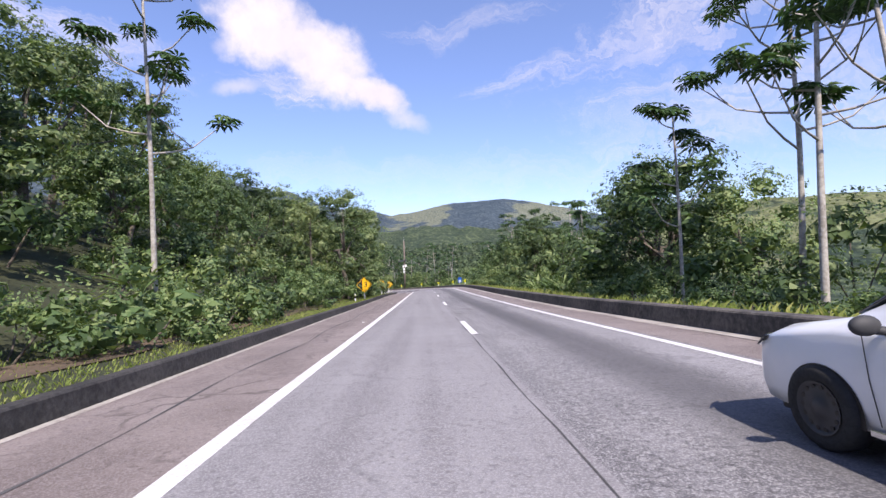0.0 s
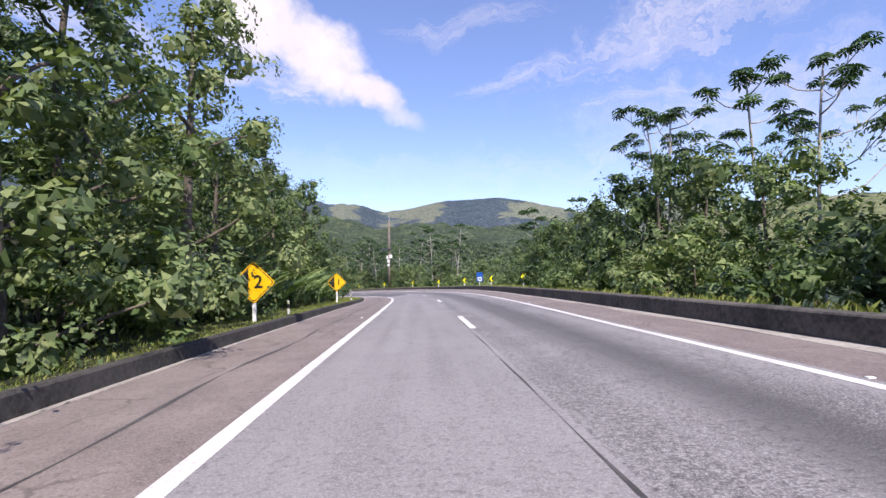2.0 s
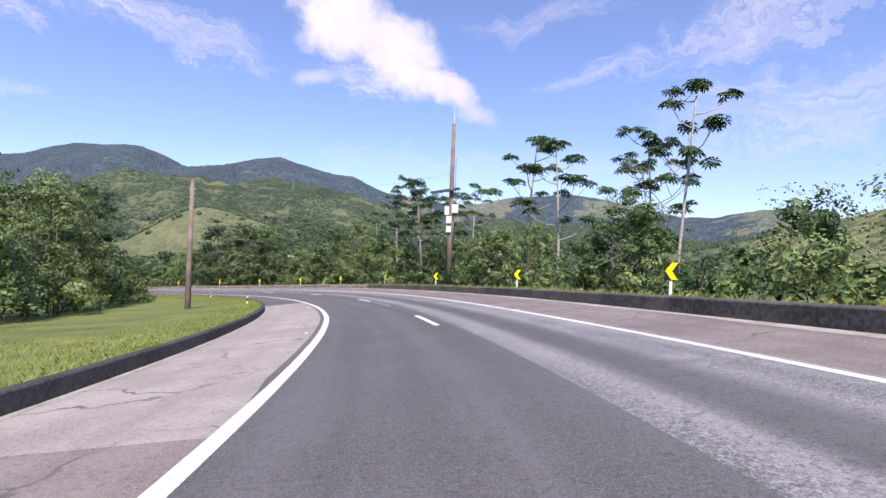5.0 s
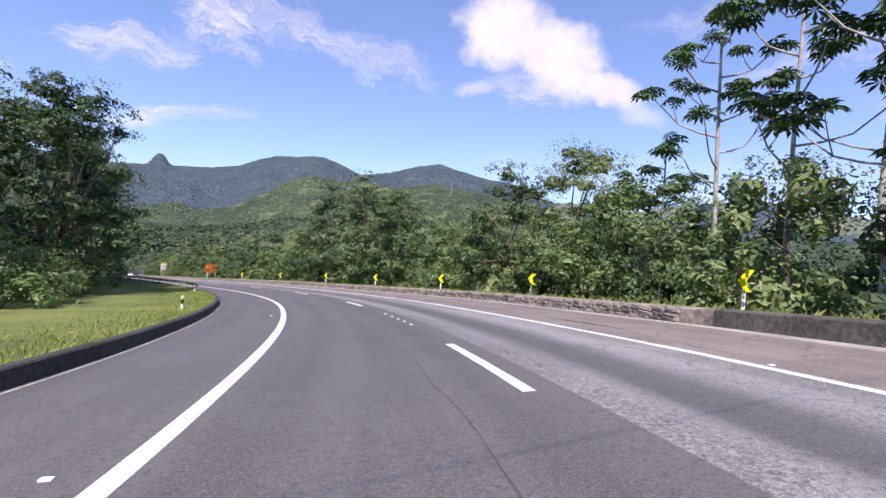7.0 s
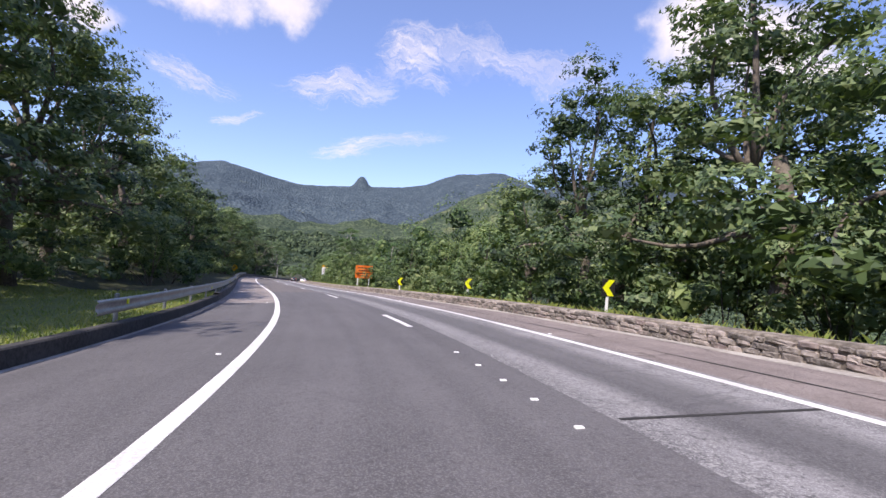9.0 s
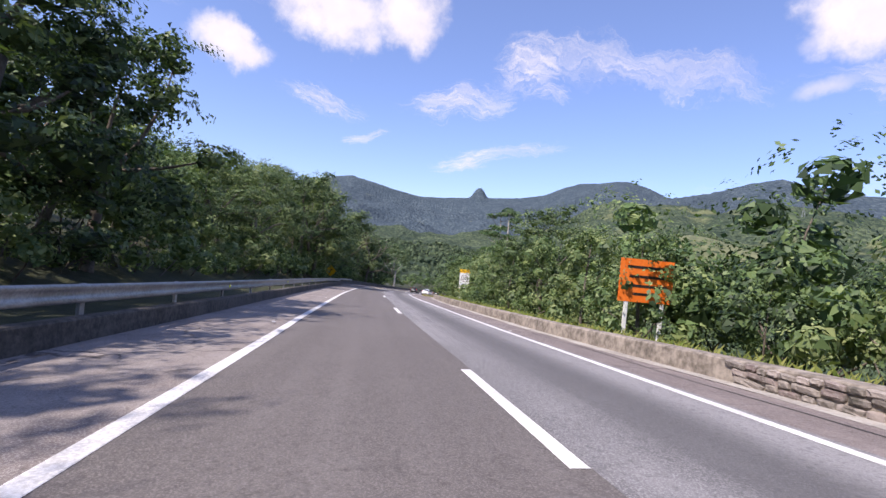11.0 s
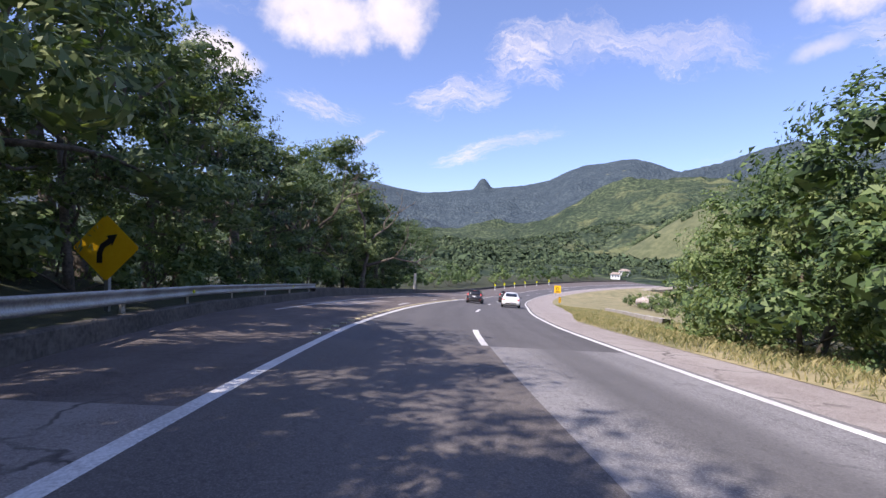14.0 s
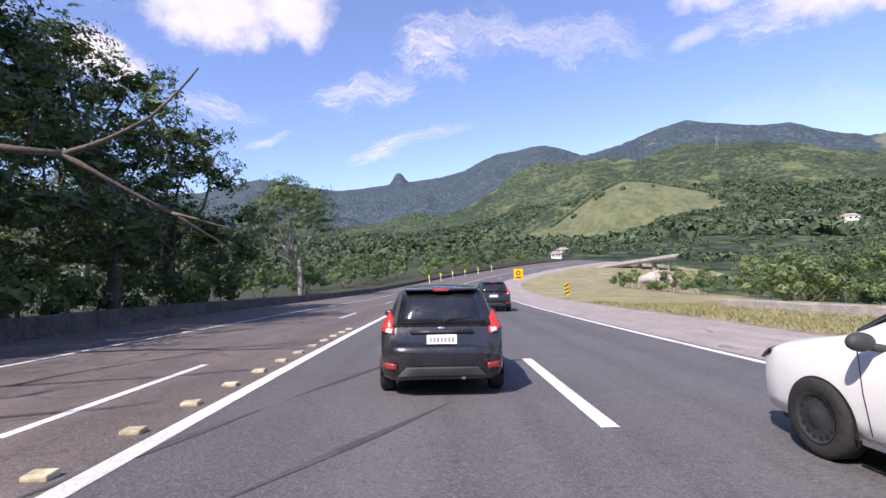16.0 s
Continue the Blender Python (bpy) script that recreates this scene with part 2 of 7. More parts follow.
M = {
    "lane_old": asphalt("lane_old", (0.17, 0.16, 0.165), (0.24, 0.23, 0.235), (0.34, 0.33, 0.33), 0.2, 0.2, 0.6),
    "lane_worn": asphalt("lane_worn", (0.105, 0.10, 0.105), (0.235, 0.225, 0.23), (0.36, 0.35, 0.35), 0.9, 0.3, 0.6, 0.7),
    "lane_grey": asphalt("lane_grey", (0.13, 0.124, 0.128), (0.225, 0.215, 0.22), (0.32, 0.31, 0.31), 0.5, 0.2, 0.6, 0.7),
    "lane_new": asphalt("lane_new", (0.076, 0.071, 0.075), (0.108, 0.101, 0.106), (0.17, 0.165, 0.165), 0.1, 0.1, 0.6),
    "lane_brown": asphalt("lane_brown", (0.105, 0.092, 0.088), (0.135, 0.12, 0.115), (0.2, 0.18, 0.17), 0.2, 0.15, 0.6),
    "shoulder_brown": asphalt("shoulder_brown", (0.135, 0.108, 0.101), (0.225, 0.187, 0.174), (0.29, 0.255, 0.24), 0.3, 0.55, 0.35),
    "shoulder_pale": asphalt("shoulder_pale", (0.23, 0.19, 0.175), (0.34, 0.298, 0.278), (0.42, 0.385, 0.36), 0.3, 0.8, 0.3),
    "shoulder_cracked": asphalt("shoulder_cracked", (0.175, 0.145, 0.134), (0.275, 0.238, 0.222), (0.36, 0.325, 0.305), 0.3, 0.9, 0.3),
    "slip_brown": asphalt("slip_brown", (0.080, 0.064, 0.059), (0.145, 0.119, 0.110), (0.20, 0.175, 0.165), 0.3, 0.5, 0.4),
    "paint": material("paint", ((0.46, 0.44, 0.43), (0.82, 0.80, 0.79)), 0.6, 28.0, 1.1, 0.3, spread=0.65),
    "concrete_dark": material("concrete_dark", ((0.035, 0.033, 0.03), (0.14, 0.125, 0.11)), 0.9, 9.0, 0.8, 0.6),
    "concrete_pale": material("concrete_pale", ((0.24, 0.215, 0.19), (0.44, 0.41, 0.37)), 0.9, 12.0, 1.0, 0.5),
    "kerb_face": material("kerb_face", ((0.02, 0.019, 0.018), (0.075, 0.07, 0.065)), 0.9, 12.0, 0.7, 0.5),
    "stone": material("stone", ((0.09, 0.075, 0.06), (0.36, 0.31, 0.26)), 0.92, 7.0, 1.6, 0.7),
    "soil": material("soil", ((0.06, 0.045, 0.03), (0.15, 0.105, 0.07)), 0.95, 9.0, 0.6, 0.6),
    "turf": material("turf", ((0.075, 0.105, 0.025), (0.20, 0.22, 0.06)), 0.9, 6.0, 0.25, 0.8, depth=0.08),
    "turf_dry": material("turf_dry", ((0.12, 0.125, 0.055), (0.36, 0.30, 0.17)), 0.9, 5.0, 0.35, 0.8, depth=0.08),
    # near-black verge ground: the shade below the shrubs is in the colour
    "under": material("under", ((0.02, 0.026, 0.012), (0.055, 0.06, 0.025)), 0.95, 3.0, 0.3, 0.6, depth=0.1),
    "bark_pale": material("bark_pale", ((0.24, 0.215, 0.18), (0.50, 0.47, 0.42)), 0.85, 9.0, 2.0, 0.5, object_space=True),
    "bark": material("bark", ((0.06, 0.05, 0.04), (0.18, 0.15, 0.12)), 0.9, 12.0, 2.0, 0.7, object_space=True),
    "timber": material("timber", ((0.13, 0.095, 0.075), (0.27, 0.215, 0.18)), 0.85, 14.0, 1.0, 0.4),
    "galvanised": material("galvanised", ((0.22, 0.225, 0.23), (0.42, 0.43, 0.44)), 0.5, 20.0, 1.5, 0.15, metal=0.85),
    "white_paint": material("white_paint", ((0.66, 0.66, 0.64), (0.82, 0.82, 0.80)), 0.5, 20.0, 2.0, 0.1),
    "sign_yellow": material("sign_yellow", ((0.80, 0.42, 0.005), (0.86, 0.50, 0.012)), 0.4, 8.0, 1.5, 0.05),
    "sign_black": material("sign_black", ((0.012, 0.011, 0.011), (0.03, 0.027, 0.025)), 0.45, 8.0, 2.0, 0.05),
    "chevron_green": material("chevron_green", ((0.62, 0.66, 0.005), (0.74, 0.76, 0.02)), 0.4, 8.0, 2.0, 0.05),
    "sign_orange": material("sign_orange", ((0.78, 0.15, 0.015), (0.86, 0.2, 0.03)), 0.45, 8.0, 2.0, 0.05),
    "sign_blue": material("sign_blue", ((0.01, 0.07, 0.34), (0.02, 0.11, 0.42)), 0.4, 8.0, 2.0, 0.05),
    "sign_red": material("sign_red", ((0.52, 0.01, 0.01), (0.62, 0.02, 0.02)), 0.4, 8.0, 2.0, 0.05),
    "leaf_a": leaf_material("leaf_a", (0.030, 0.052, 0.024), (0.112, 0.168, 0.066), (0.280, 0.318, 0.138), 0.24),
    "leaf_b": leaf_material("leaf_b", (0.026, 0.048, 0.021), (0.100, 0.162, 0.058), (0.265, 0.320, 0.130), 0.24),
    "leaf_dark": leaf_material("leaf_dark", (0.022, 0.040, 0.023), (0.080, 0.128, 0.060), (0.205, 0.248, 0.118), 0.26),
    "leaf_big": leaf_material("leaf_big", (0.025, 0.055, 0.022), (0.055, 0.11, 0.04), (0.11, 0.17, 0.07), 0.2, 0.4),
    "blade": leaf_material("blade", (0.09, 0.13, 0.03), (0.19, 0.25, 0.055), (0.34, 0.34, 0.11), 0.3, 0.6),
    "blade_dry": leaf_material("blade_dry", (0.13, 0.15, 0.06), (0.34, 0.30, 0.15), (0.52, 0.44, 0.26), 0.25, 0.7),
}

# ---- the road's axis: heading, height and crossfall every 20 m of its length ----
HEADING = [2.4, 2.41, 2.4, 2.43, 2.5, 2.45, 2.27, 3.38, 6.99, 13.81, 23.02, 34.23, 44.2, 55.02, 63.57, 67.83, 68.44, 68.17, 65.1, 59.64,
           54.02, 51.6, 50.0, 48.2, 46.0, 42.5, 37.0, 30.0, 22.0, 14.0, 6.0, -2.0]
LEVEL = [3.85, 2.55, 1.24, -0.06, -1.37, -2.63, -3.8, -5.16, -6.76, -8.44, -10.07, -11.69, -13.4, -15.13, -16.69, -18.16, -19.71, -21.14,
         -22.62, -24.24, -26.09, -28.04, -30.0, -31.91, -33.58, -35.0, -36.16, -37.05, -37.69, -38.1, -38.49, -38.89]
CROSSFALL = [-2.0, -2.0, -1.4, -2.7, -4.5, -4.9, -4.0, -2.8, -0.3, 1.3, 3.1, 3.2, 2.6, 2.6, 2.6, 2.5]
S_END = 620.0
S_LINE = np.arange(0.0, S_END + 0.5, 0.5)
HEAD_LINE = np.radians(np.interp(S_LINE, np.arange(32) * 20.0, HEADING))
mid_heading = (HEAD_LINE[1:] + HEAD_LINE[:-1]) / 2
X_LINE = 2.51 + np.concatenate([[0], np.cumsum(-np.sin(mid_heading) * 0.5)])
Y_LINE = -59.82 + np.concatenate([[0], np.cumsum(np.cos(mid_heading) * 0.5)])
wide = np.interp(np.arange(-20, S_END + 20.5, 0.5), np.arange(32) * 20.0, LEVEL)
Z_LINE = np.convolve(wide, np.ones(41) / 41, "same")[40:-40]
Z_LINE[:40] = np.interp(S_LINE[:40], np.arange(32) * 20.0, LEVEL)
Z_LINE[-60:] = np.interp(S_LINE[-60:], np.arange(32) * 20.0, LEVEL)


def at(s, lat, up=0.0):
    """World place of a point lat metres to the right of the axis at s, up above the road's plane."""
    x, y, z = np.interp(s, S_LINE, X_LINE), np.interp(s, S_LINE, Y_LINE), np.interp(s, S_LINE, Z_LINE)
    h = np.interp(s, S_LINE, HEAD_LINE)
    fall = math.tan(radians(np.interp(s, np.arange(16) * 40.0, CROSSFALL)))
    flat = max(-12.0, min(12.0, lat))
    return Vector((x + math.cos(h) * lat, y + math.sin(h) * lat, z - flat * fall + up))


def heading(s):
    return math.degrees(np.interp(s, S_LINE, HEAD_LINE))


def along(*knots):
    """A function of s through (s, value) knots."""
    k = np.array(knots, float)
    return lambda s: float(np.interp(s, k[:, 0], k[:, 1]))


left_line = along((0, -1.88), (66, -1.88), (130, -1.65), (186, -1.5), (196, -1.42), (212, -1.55), (240, -1.6), (265, -1.43), (320, -1.95), (352, -1.85), (381, -2.55), (412, -2.42), (620, -2.5))
centre_line = along((0, 1.2), (66, 1.2), (122, 1.42), (135, 1.52), (190, 1.8), (225, 2.0), (275, 2.1), (325, 1.5), (352, 1.4), (381, 1.15), (412, 1.58), (620, 1.6))
right_line = along((0, 4.3), (66, 4.3), (100, 4.45), (118, 4.5), (137, 4.85), (190, 5.15), (225, 5.5), (265, 4.95), (322, 4.55), (352, 4.4), (385, 4.4), (412, 5.2), (620, 5.2))
kerb_line = along((0, -4.3), (66, -4.3), (137, -4.6), (200, -4.5), (228, -4.3), (245, -4.6), (270, -4.4), (320, -4.4), (352, -4.5), (373, -5.4), (383, -7.6), (400, -9.6), (419, -10.6), (430, -12.5), (460, -13.5), (620, -13.5))
wall_line = along((0, 5.8), (78, 5.8), (137, 6.6), (160, 7.6), (193, 8.1), (225, 8.5), (240, 8.4), (266, 7.4), (320, 6.1), (340, 6.2), (353, 6.6), (366, 7.4), (380, 9.0), (620, 9.0))
verge_line = along((0, 6.5), (365, 7.6), (372, 6.2), (392, 6.6), (405, 8.4), (425, 9.6), (620, 10.0))


def bm_object(name, verts, faces, mat, uvs=None, smooth=False):
    me = bpy.data.meshes.new(name)
    me.from_pydata([tuple(v) for v in verts], [], faces)
    me.materials.append(mat)
    if uvs is not None:
        layer = me.uv_layers.new(name="lane")
        flat = np.array([uvs[i] for f in faces for i in f], np.float32).ravel()
        layer.data.foreach_set("uv", flat)
    if smooth:
        me.polygons.foreach_set("use_smooth", np.ones(len(me.polygons), bool))
    return new(name, me)


def part(name, bm, mat, parent=None, label="", smooth=False):
    """Links a bmesh as one mesh object under a thing or a part."""
    me = bpy.data.meshes.new(name)
    bm.to_mesh(me)
    bm.free()
    me.materials.append(mat)
    if smooth:
        me.polygons.foreach_set("use_smooth", np.ones(len(me.polygons), bool))
    ob = new(name, me)
    if parent:
        ob.parent = parent
    if label:
        ob["label"] = label
    return ob


def strip(name, s0, s1, profile, mat, step=2.0, smooth=False, zero=None):
    """A band along the road. profile(s): points (lat, up) across it, left to right."""
    n = max(2, int(math.ceil((s1 - s0) / step)) + 1)
    verts, uvs, faces = [], [], []
    k = 0
    for i in range(n):
        s = s0 + (s1 - s0) * i / (n - 1)
        pts = profile(s)
        k = len(pts)
        for lat, up in pts:
            verts.append(at(s, lat, up))
            uvs.append((s, lat - (zero(s) if zero else 0.0)))
    for i in range(n - 1):
        for j in range(k - 1):
            a = i * k + j
            faces.append((a, a + 1, a + k + 1, a + k))
    return bm_object(name, verts, faces, mat, uvs, smooth)


def structure(ob, label, category):
    return tagged(ob, label, category, kind="structure")


def box(bm, size, place=(0, 0, 0), turn=None, bevel=0.0):
    m = Matrix.Translation(place) @ (turn or Matrix()) @ Matrix.Diagonal((*size, 1))
    made = bmesh.ops.create_cube(bm, size=1.0, matrix=m)
    if bevel:
        edges = list({e for v in made["verts"] for e in v.link_edges})
        bmesh.ops.bevel(bm, geom=edges, offset=bevel, segments=2, affect="EDGES", profile=0.6)
    return bm


def tube(bm, points, radii, sides=8, cap=True):
    """A tapered pipe through points."""
    rings = []
    prev = None
    for i, p in enumerate(points):
        p = Vector(p)
        d = (Vector(points[min(i + 1, len(points) - 1)]) - Vector(points[max(i - 1, 0)]))
        d = d.normalized() if d.length > 1e-6 else Vector((0, 0, 1))
        ref = Vector((1, 0, 0)) if abs(d.x) < 0.8 else Vector((0, 1, 0))
        a = d.cross(ref).normalized() if prev is None else (prev - d * prev.dot(d)).normalized()
        prev = a
        b = d.cross(a)
        rings.append([bm.verts.new(p + (a * math.cos(t) + b * math.sin(t)) * radii[i]) for t in (2 * math.pi * k / sides for k in range(sides))])
    for r0, r1 in zip(rings, rings[1:]):
        for k in range(sides):
            bm.faces.new((r0[k], r0[(k + 1) % sides], r1[(k + 1) % sides], r1[k]))
    if cap:
        bm.faces.new(list(reversed(rings[0])))
        bm.faces.new(rings[-1])
    return bm


def empty(name, place=(0, 0, 0), turn=0.0):
    ob = new(name)
    ob.empty_display_size = 0.3
    ob.matrix_world = pose(*place, 0, 0, turn)
    return ob


# ---- ground: one sheet out to the mountains ----
RIDGE_FAR = along((-180, 5), (-120, 4), (-70, 3.2), (-45, 1.8), (-36.6, 3.2), (-32, 4.6), (-30.5, 5.0), (-27, 4.6), (-24, 4.0), (-21, 4.1), (-17, 5.2), (-13, 6.1), (-9.8, 6.6), (-6.8, 6.5),
                  (-3, 6.3), (-1.5, 6.1), (1.2, 5.5), (4.9, 5.0), (7.2, 5.9), (9.2, 6.1), (11.0, 6.0), (14.0, 6.9), (16.5, 8.1), (19, 8.2), (22, 9.0), (25, 9.8), (27, 9.4), (30.5, 8.6), (33.3, 8.1),
                  (34.9, 7.9), (37, 8.7), (39, 9.5), (42, 9.2), (44.5, 8.9), (46.2, 8.4), (48.2, 7.4), (51, 6.85), (54, 6.6), (57, 6.4), (60, 6.1), (63, 6.05), (66, 6.6), (68.1, 7.1), (70.9, 7.6),
                  (73, 7.2), (77, 6.2), (80, 6.3), (110, 7), (180, 5))
RIDGE_AWAY = along((-180, 3000), (-40, 2600), (-25, 3200), (3, 3200), (12, 2700), (29, 2700), (36, 3900), (48, 4250), (180, 4250))
RIDGE_MID = along((-180, 2), (-60, 1.6), (-45, 0.8), (-30, 1.8), (-15, 2.6), (-4, 3.2), (2, 3.6), (6, 3.2), (12, 4.2), (20, 6.2), (27, 5.6), (33, 6.8), (40, 6.2), (46, 4.4), (52, 1.2), (60, 0.6),
                  (72, 2.4), (90, 3), (180, 2))
CENTRE = Vector((-95.0, 175.0))
near_s = np.arange(0, S_END, 6.0)
near_x, near_y, near_z = (np.interp(near_s, S_LINE, a) for a in (X_LINE, Y_LINE, Z_LINE))
near_h = np.interp(near_s, S_LINE, HEAD_LINE)

RISE = np.where(near_s < 180, 0.34, np.where(near_s < 285, 0.12, np.where(near_s < 390, 0.22, 0.03)))


def ground_height(x, y):
    d2 = (near_x - x) ** 2 + (near_y - y) ** 2
    d = math.sqrt(d2.min())
    w = 1.0 / (d2 + 30.0) ** 2
    w /= w.sum()
    lat = (x - near_x) * np.cos(near_h) + (y - near_y) * np.sin(near_h)
    r = math.hypot(x - CENTRE.x, y - CENTRE.y)
    az = math.degrees(math.atan2(-(x - CENTRE.x), y - CENTRE.y))
    gain = np.where(lat < 0, RISE * max(0.0, min(d, 110) - 18), -0.10 * max(0.0, min(d, 90) - 14))
    near = float((w * (near_z - 2.2 + gain)).sum())
    floor = -42.0
    f = min(1.0, max(0.0, (d - 90) / 260.0))
    f = f * f * (3 - 2 * f)
    z = near * (1 - f) + floor * f
    n = noise.fractal(Vector((x / 420, y / 420, 0.3)), 1.0, 2.0, 5)
    if r > 420:
        away = RIDGE_AWAY(az)
        far = min(1.0, max(0.0, (r - 700) / (away - 750))) ** 1.7
        top = away * math.tan(radians(RIDGE_FAR(az))) - 15
        h1 = floor + (top - floor) * far * (1.0 + 0.12 * n * (1 - far)) if r < away else top - (r - away) * 0.3
        h1 += away * 0.021 * math.exp(-abs((az - 55.8) / 0.75) ** 3) * min(1.0, max(0.0, (r - away + 350) / 250.0))
        g2 = max(0.0, 1 - abs(r - 2300) / 1450.0)
        top2 = 2300 * math.tan(radians(RIDGE_MID(az))) - 15
        h2 = floor + (top2 - floor) * (g2 * g2 * (3 - 2 * g2)) * (1 + 0.22 * n)
        k = min(1.0, (r - 420) / 500.0)
        crest = min(1.0, max(0.10, (away - 120 - r) / 700.0)) if r < away else 0.10
        gully = 60 * abs(noise.noise(Vector((x / 480, y / 480, 7.0)))) * min(1.0, max(0.0, (r - 900) / 900)) + 120 * abs(noise.noise(Vector((x / 620, y / 620, 3.0)))) * min(1.0, max(0.0, (r - 1700) / 900))
        rough = 22 * noise.fractal(Vector((x / 150, y / 150, 2.0)), 1.0, 2.0, 4) - gully
        z = z * (1 - k) + max(h1, h2, floor + 6 * n) * k + rough * min(1.0, r / 1500) * crest + 5.0 * noise.noise(Vector((x / 38, y / 38, 9.0))) * min(1.0, r / 2500)
    # pasture hill seen beyond the right-hand trees of the first straight
    z += 92 * math.exp(-((x - 430) ** 2 + (y - 560) ** 2) / 260.0 ** 2)
    return z - 62 * math.exp(-((x + 853) ** 2 + (y - 1095) ** 2) / 200.0 ** 2)


def grazed(x, y, z):
    """How far open pasture has replaced the forest there, about 0 to 1."""
    r = math.hypot(x - CENTRE.x, y - CENTRE.y)
    az = math.degrees(math.atan2(-(x - CENTRE.x), y - CENTRE.y))
    a = 1.25 * math.exp(-((x - 430) ** 2 + (y - 560) ** 2) / 330.0 ** 2)
    if r > 1900:
        high = min(1.0, max(0.0, (r / RIDGE_AWAY(az) - 0.66) * 6))
        a = max(a, high * max(math.exp(-((az - 1.0) / 4.2) ** 4), math.exp(-((az + 14.5) / 4.6) ** 4), math.exp(-((az - 9.0) / 2.0) ** 4), math.exp(-((az + 31) / 6.0) ** 4)))
    if 700 < r < 2300 and 8 < az < 50:
        a = max(a, 0.30 + 0.35 * noise.noise(Vector((x / 210, y / 210, 4.0))))
    return a


radii = np.concatenate([np.linspace(4, 330, 50), np.geomspace(345, 4560, 96)])
fan = 540
angles = np.radians(np.concatenate([np.linspace(30, 185, 480, endpoint=False), np.linspace(185, 390, 60, endpoint=False)]))
verts = [(CENTRE.x, CENTRE.y, ground_height(CENTRE.x, CENTRE.y))]
for r in radii:
    for a in angles:
        x, y = CENTRE.x + r * math.cos(a), CENTRE.y + r * math.sin(a)
        verts.append((x, y, ground_height(x, y)))
faces = [(0, 1 + k, 1 + (k + 1) % fan) for k in range(fan)]
for i in range(len(radii) - 1):
    for k in range(fan):
        a, b = 1 + i * fan + k, 1 + i * fan + (k + 1) % fan
        faces.append((a, a + fan, b + fan, b))


def forest_material(name, dark, light, gap_shade, meadow, size):
    """Forest canopy seen from far, with lighter pastures on some slopes and bare patches among them; shade between
    crowns is in the colour.
    """
    m = bpy.data.materials.new(name)
    m.use_nodes = True
    q = Graph(m.node_tree)
    p = m.node_tree.nodes["Principled BSDF"]
    co = q.node("ShaderNodeNewGeometry").outputs["Position"]
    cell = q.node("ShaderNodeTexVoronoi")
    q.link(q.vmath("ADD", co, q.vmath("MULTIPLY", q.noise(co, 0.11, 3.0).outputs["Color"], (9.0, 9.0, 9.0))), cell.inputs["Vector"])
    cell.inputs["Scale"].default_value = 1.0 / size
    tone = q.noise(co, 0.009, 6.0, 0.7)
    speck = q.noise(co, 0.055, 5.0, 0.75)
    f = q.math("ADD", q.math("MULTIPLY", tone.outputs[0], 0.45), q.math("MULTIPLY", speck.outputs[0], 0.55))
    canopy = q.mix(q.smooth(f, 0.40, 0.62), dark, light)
    # cell borders are coloured darker to stand in for shade between the crowns
    canopy = q.mix(q.math("MULTIPLY", q.smooth(cell.outputs[0], 0.30, 0.75), 0.75), canopy, gap_shade)
    open_land = q.node("ShaderNodeAttribute")
    open_land.attribute_name = "grazed"
    field = q.noise(co, 0.0068, 5.0, 0.62)
    amount = q.math("ADD", open_land.outputs["Fac"], q.math("MULTIPLY", q.math("SUBTRACT", field.outputs[0], 0.5), 3.2))
    grass_tone = q.mix(q.smooth(speck.outputs[0], 0.38, 0.62), meadow, tuple(c * 0.68 for c in meadow))
    colour = q.mix(q.math("MULTIPLY", q.smooth(amount, 0.50, 0.85), 0.8), canopy, grass_tone)
    lone = q.math("MULTIPLY", q.smooth(q.noise(co, 0.03, 4.0, 0.7).outputs[0], 0.58, 0.64), 0.9)
    colour = q.mix(lone, colour, dark)
    q.link(colour, p.inputs["Base Color"])
    p.inputs["Roughness"].default_value, p.inputs["Specular IOR Level"].default_value = 0.95, 0.1
    b = q.node("ShaderNodeBump")
    b.inputs["Strength"].default_value, b.inputs["Distance"].default_value = 0.9, size * 0.7
    q.link(q.math("SUBTRACT", 1.0, cell.outputs[0]), b.inputs["Height"])
    q.link(b.outputs[0], p.inputs["Normal"])
    return m


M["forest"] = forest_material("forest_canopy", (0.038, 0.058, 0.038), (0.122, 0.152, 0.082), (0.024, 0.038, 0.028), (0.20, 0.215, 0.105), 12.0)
# bluer, paler colours than the near forest put distance haze into the base
M["far_forest_haze"] = forest_material("far_forest_haze", (0.050, 0.070, 0.088), (0.102, 0.132, 0.146), (0.038, 0.056, 0.074), (0.21, 0.225, 0.155), 17.0)
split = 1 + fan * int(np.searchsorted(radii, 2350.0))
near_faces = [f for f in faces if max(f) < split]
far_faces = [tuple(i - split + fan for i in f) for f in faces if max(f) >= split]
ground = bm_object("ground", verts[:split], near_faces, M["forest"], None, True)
backdrop = bm_object("backdrop", verts[split - fan:], far_faces, M["far_forest_haze"], None, True)
for ob in (ground, backdrop):
    layer = ob.data.attributes.new("grazed", "FLOAT", "POINT")
    layer.data.foreach_set("value", [grazed(*v.co) for v in ob.data.vertices])
structure(backdrop, "far forested mountain ridges with pale pastures, haze in their blue tint", "mountains")
structure(ground, "wooded valley floor rising to forested mountains with pale pastures", "ground")

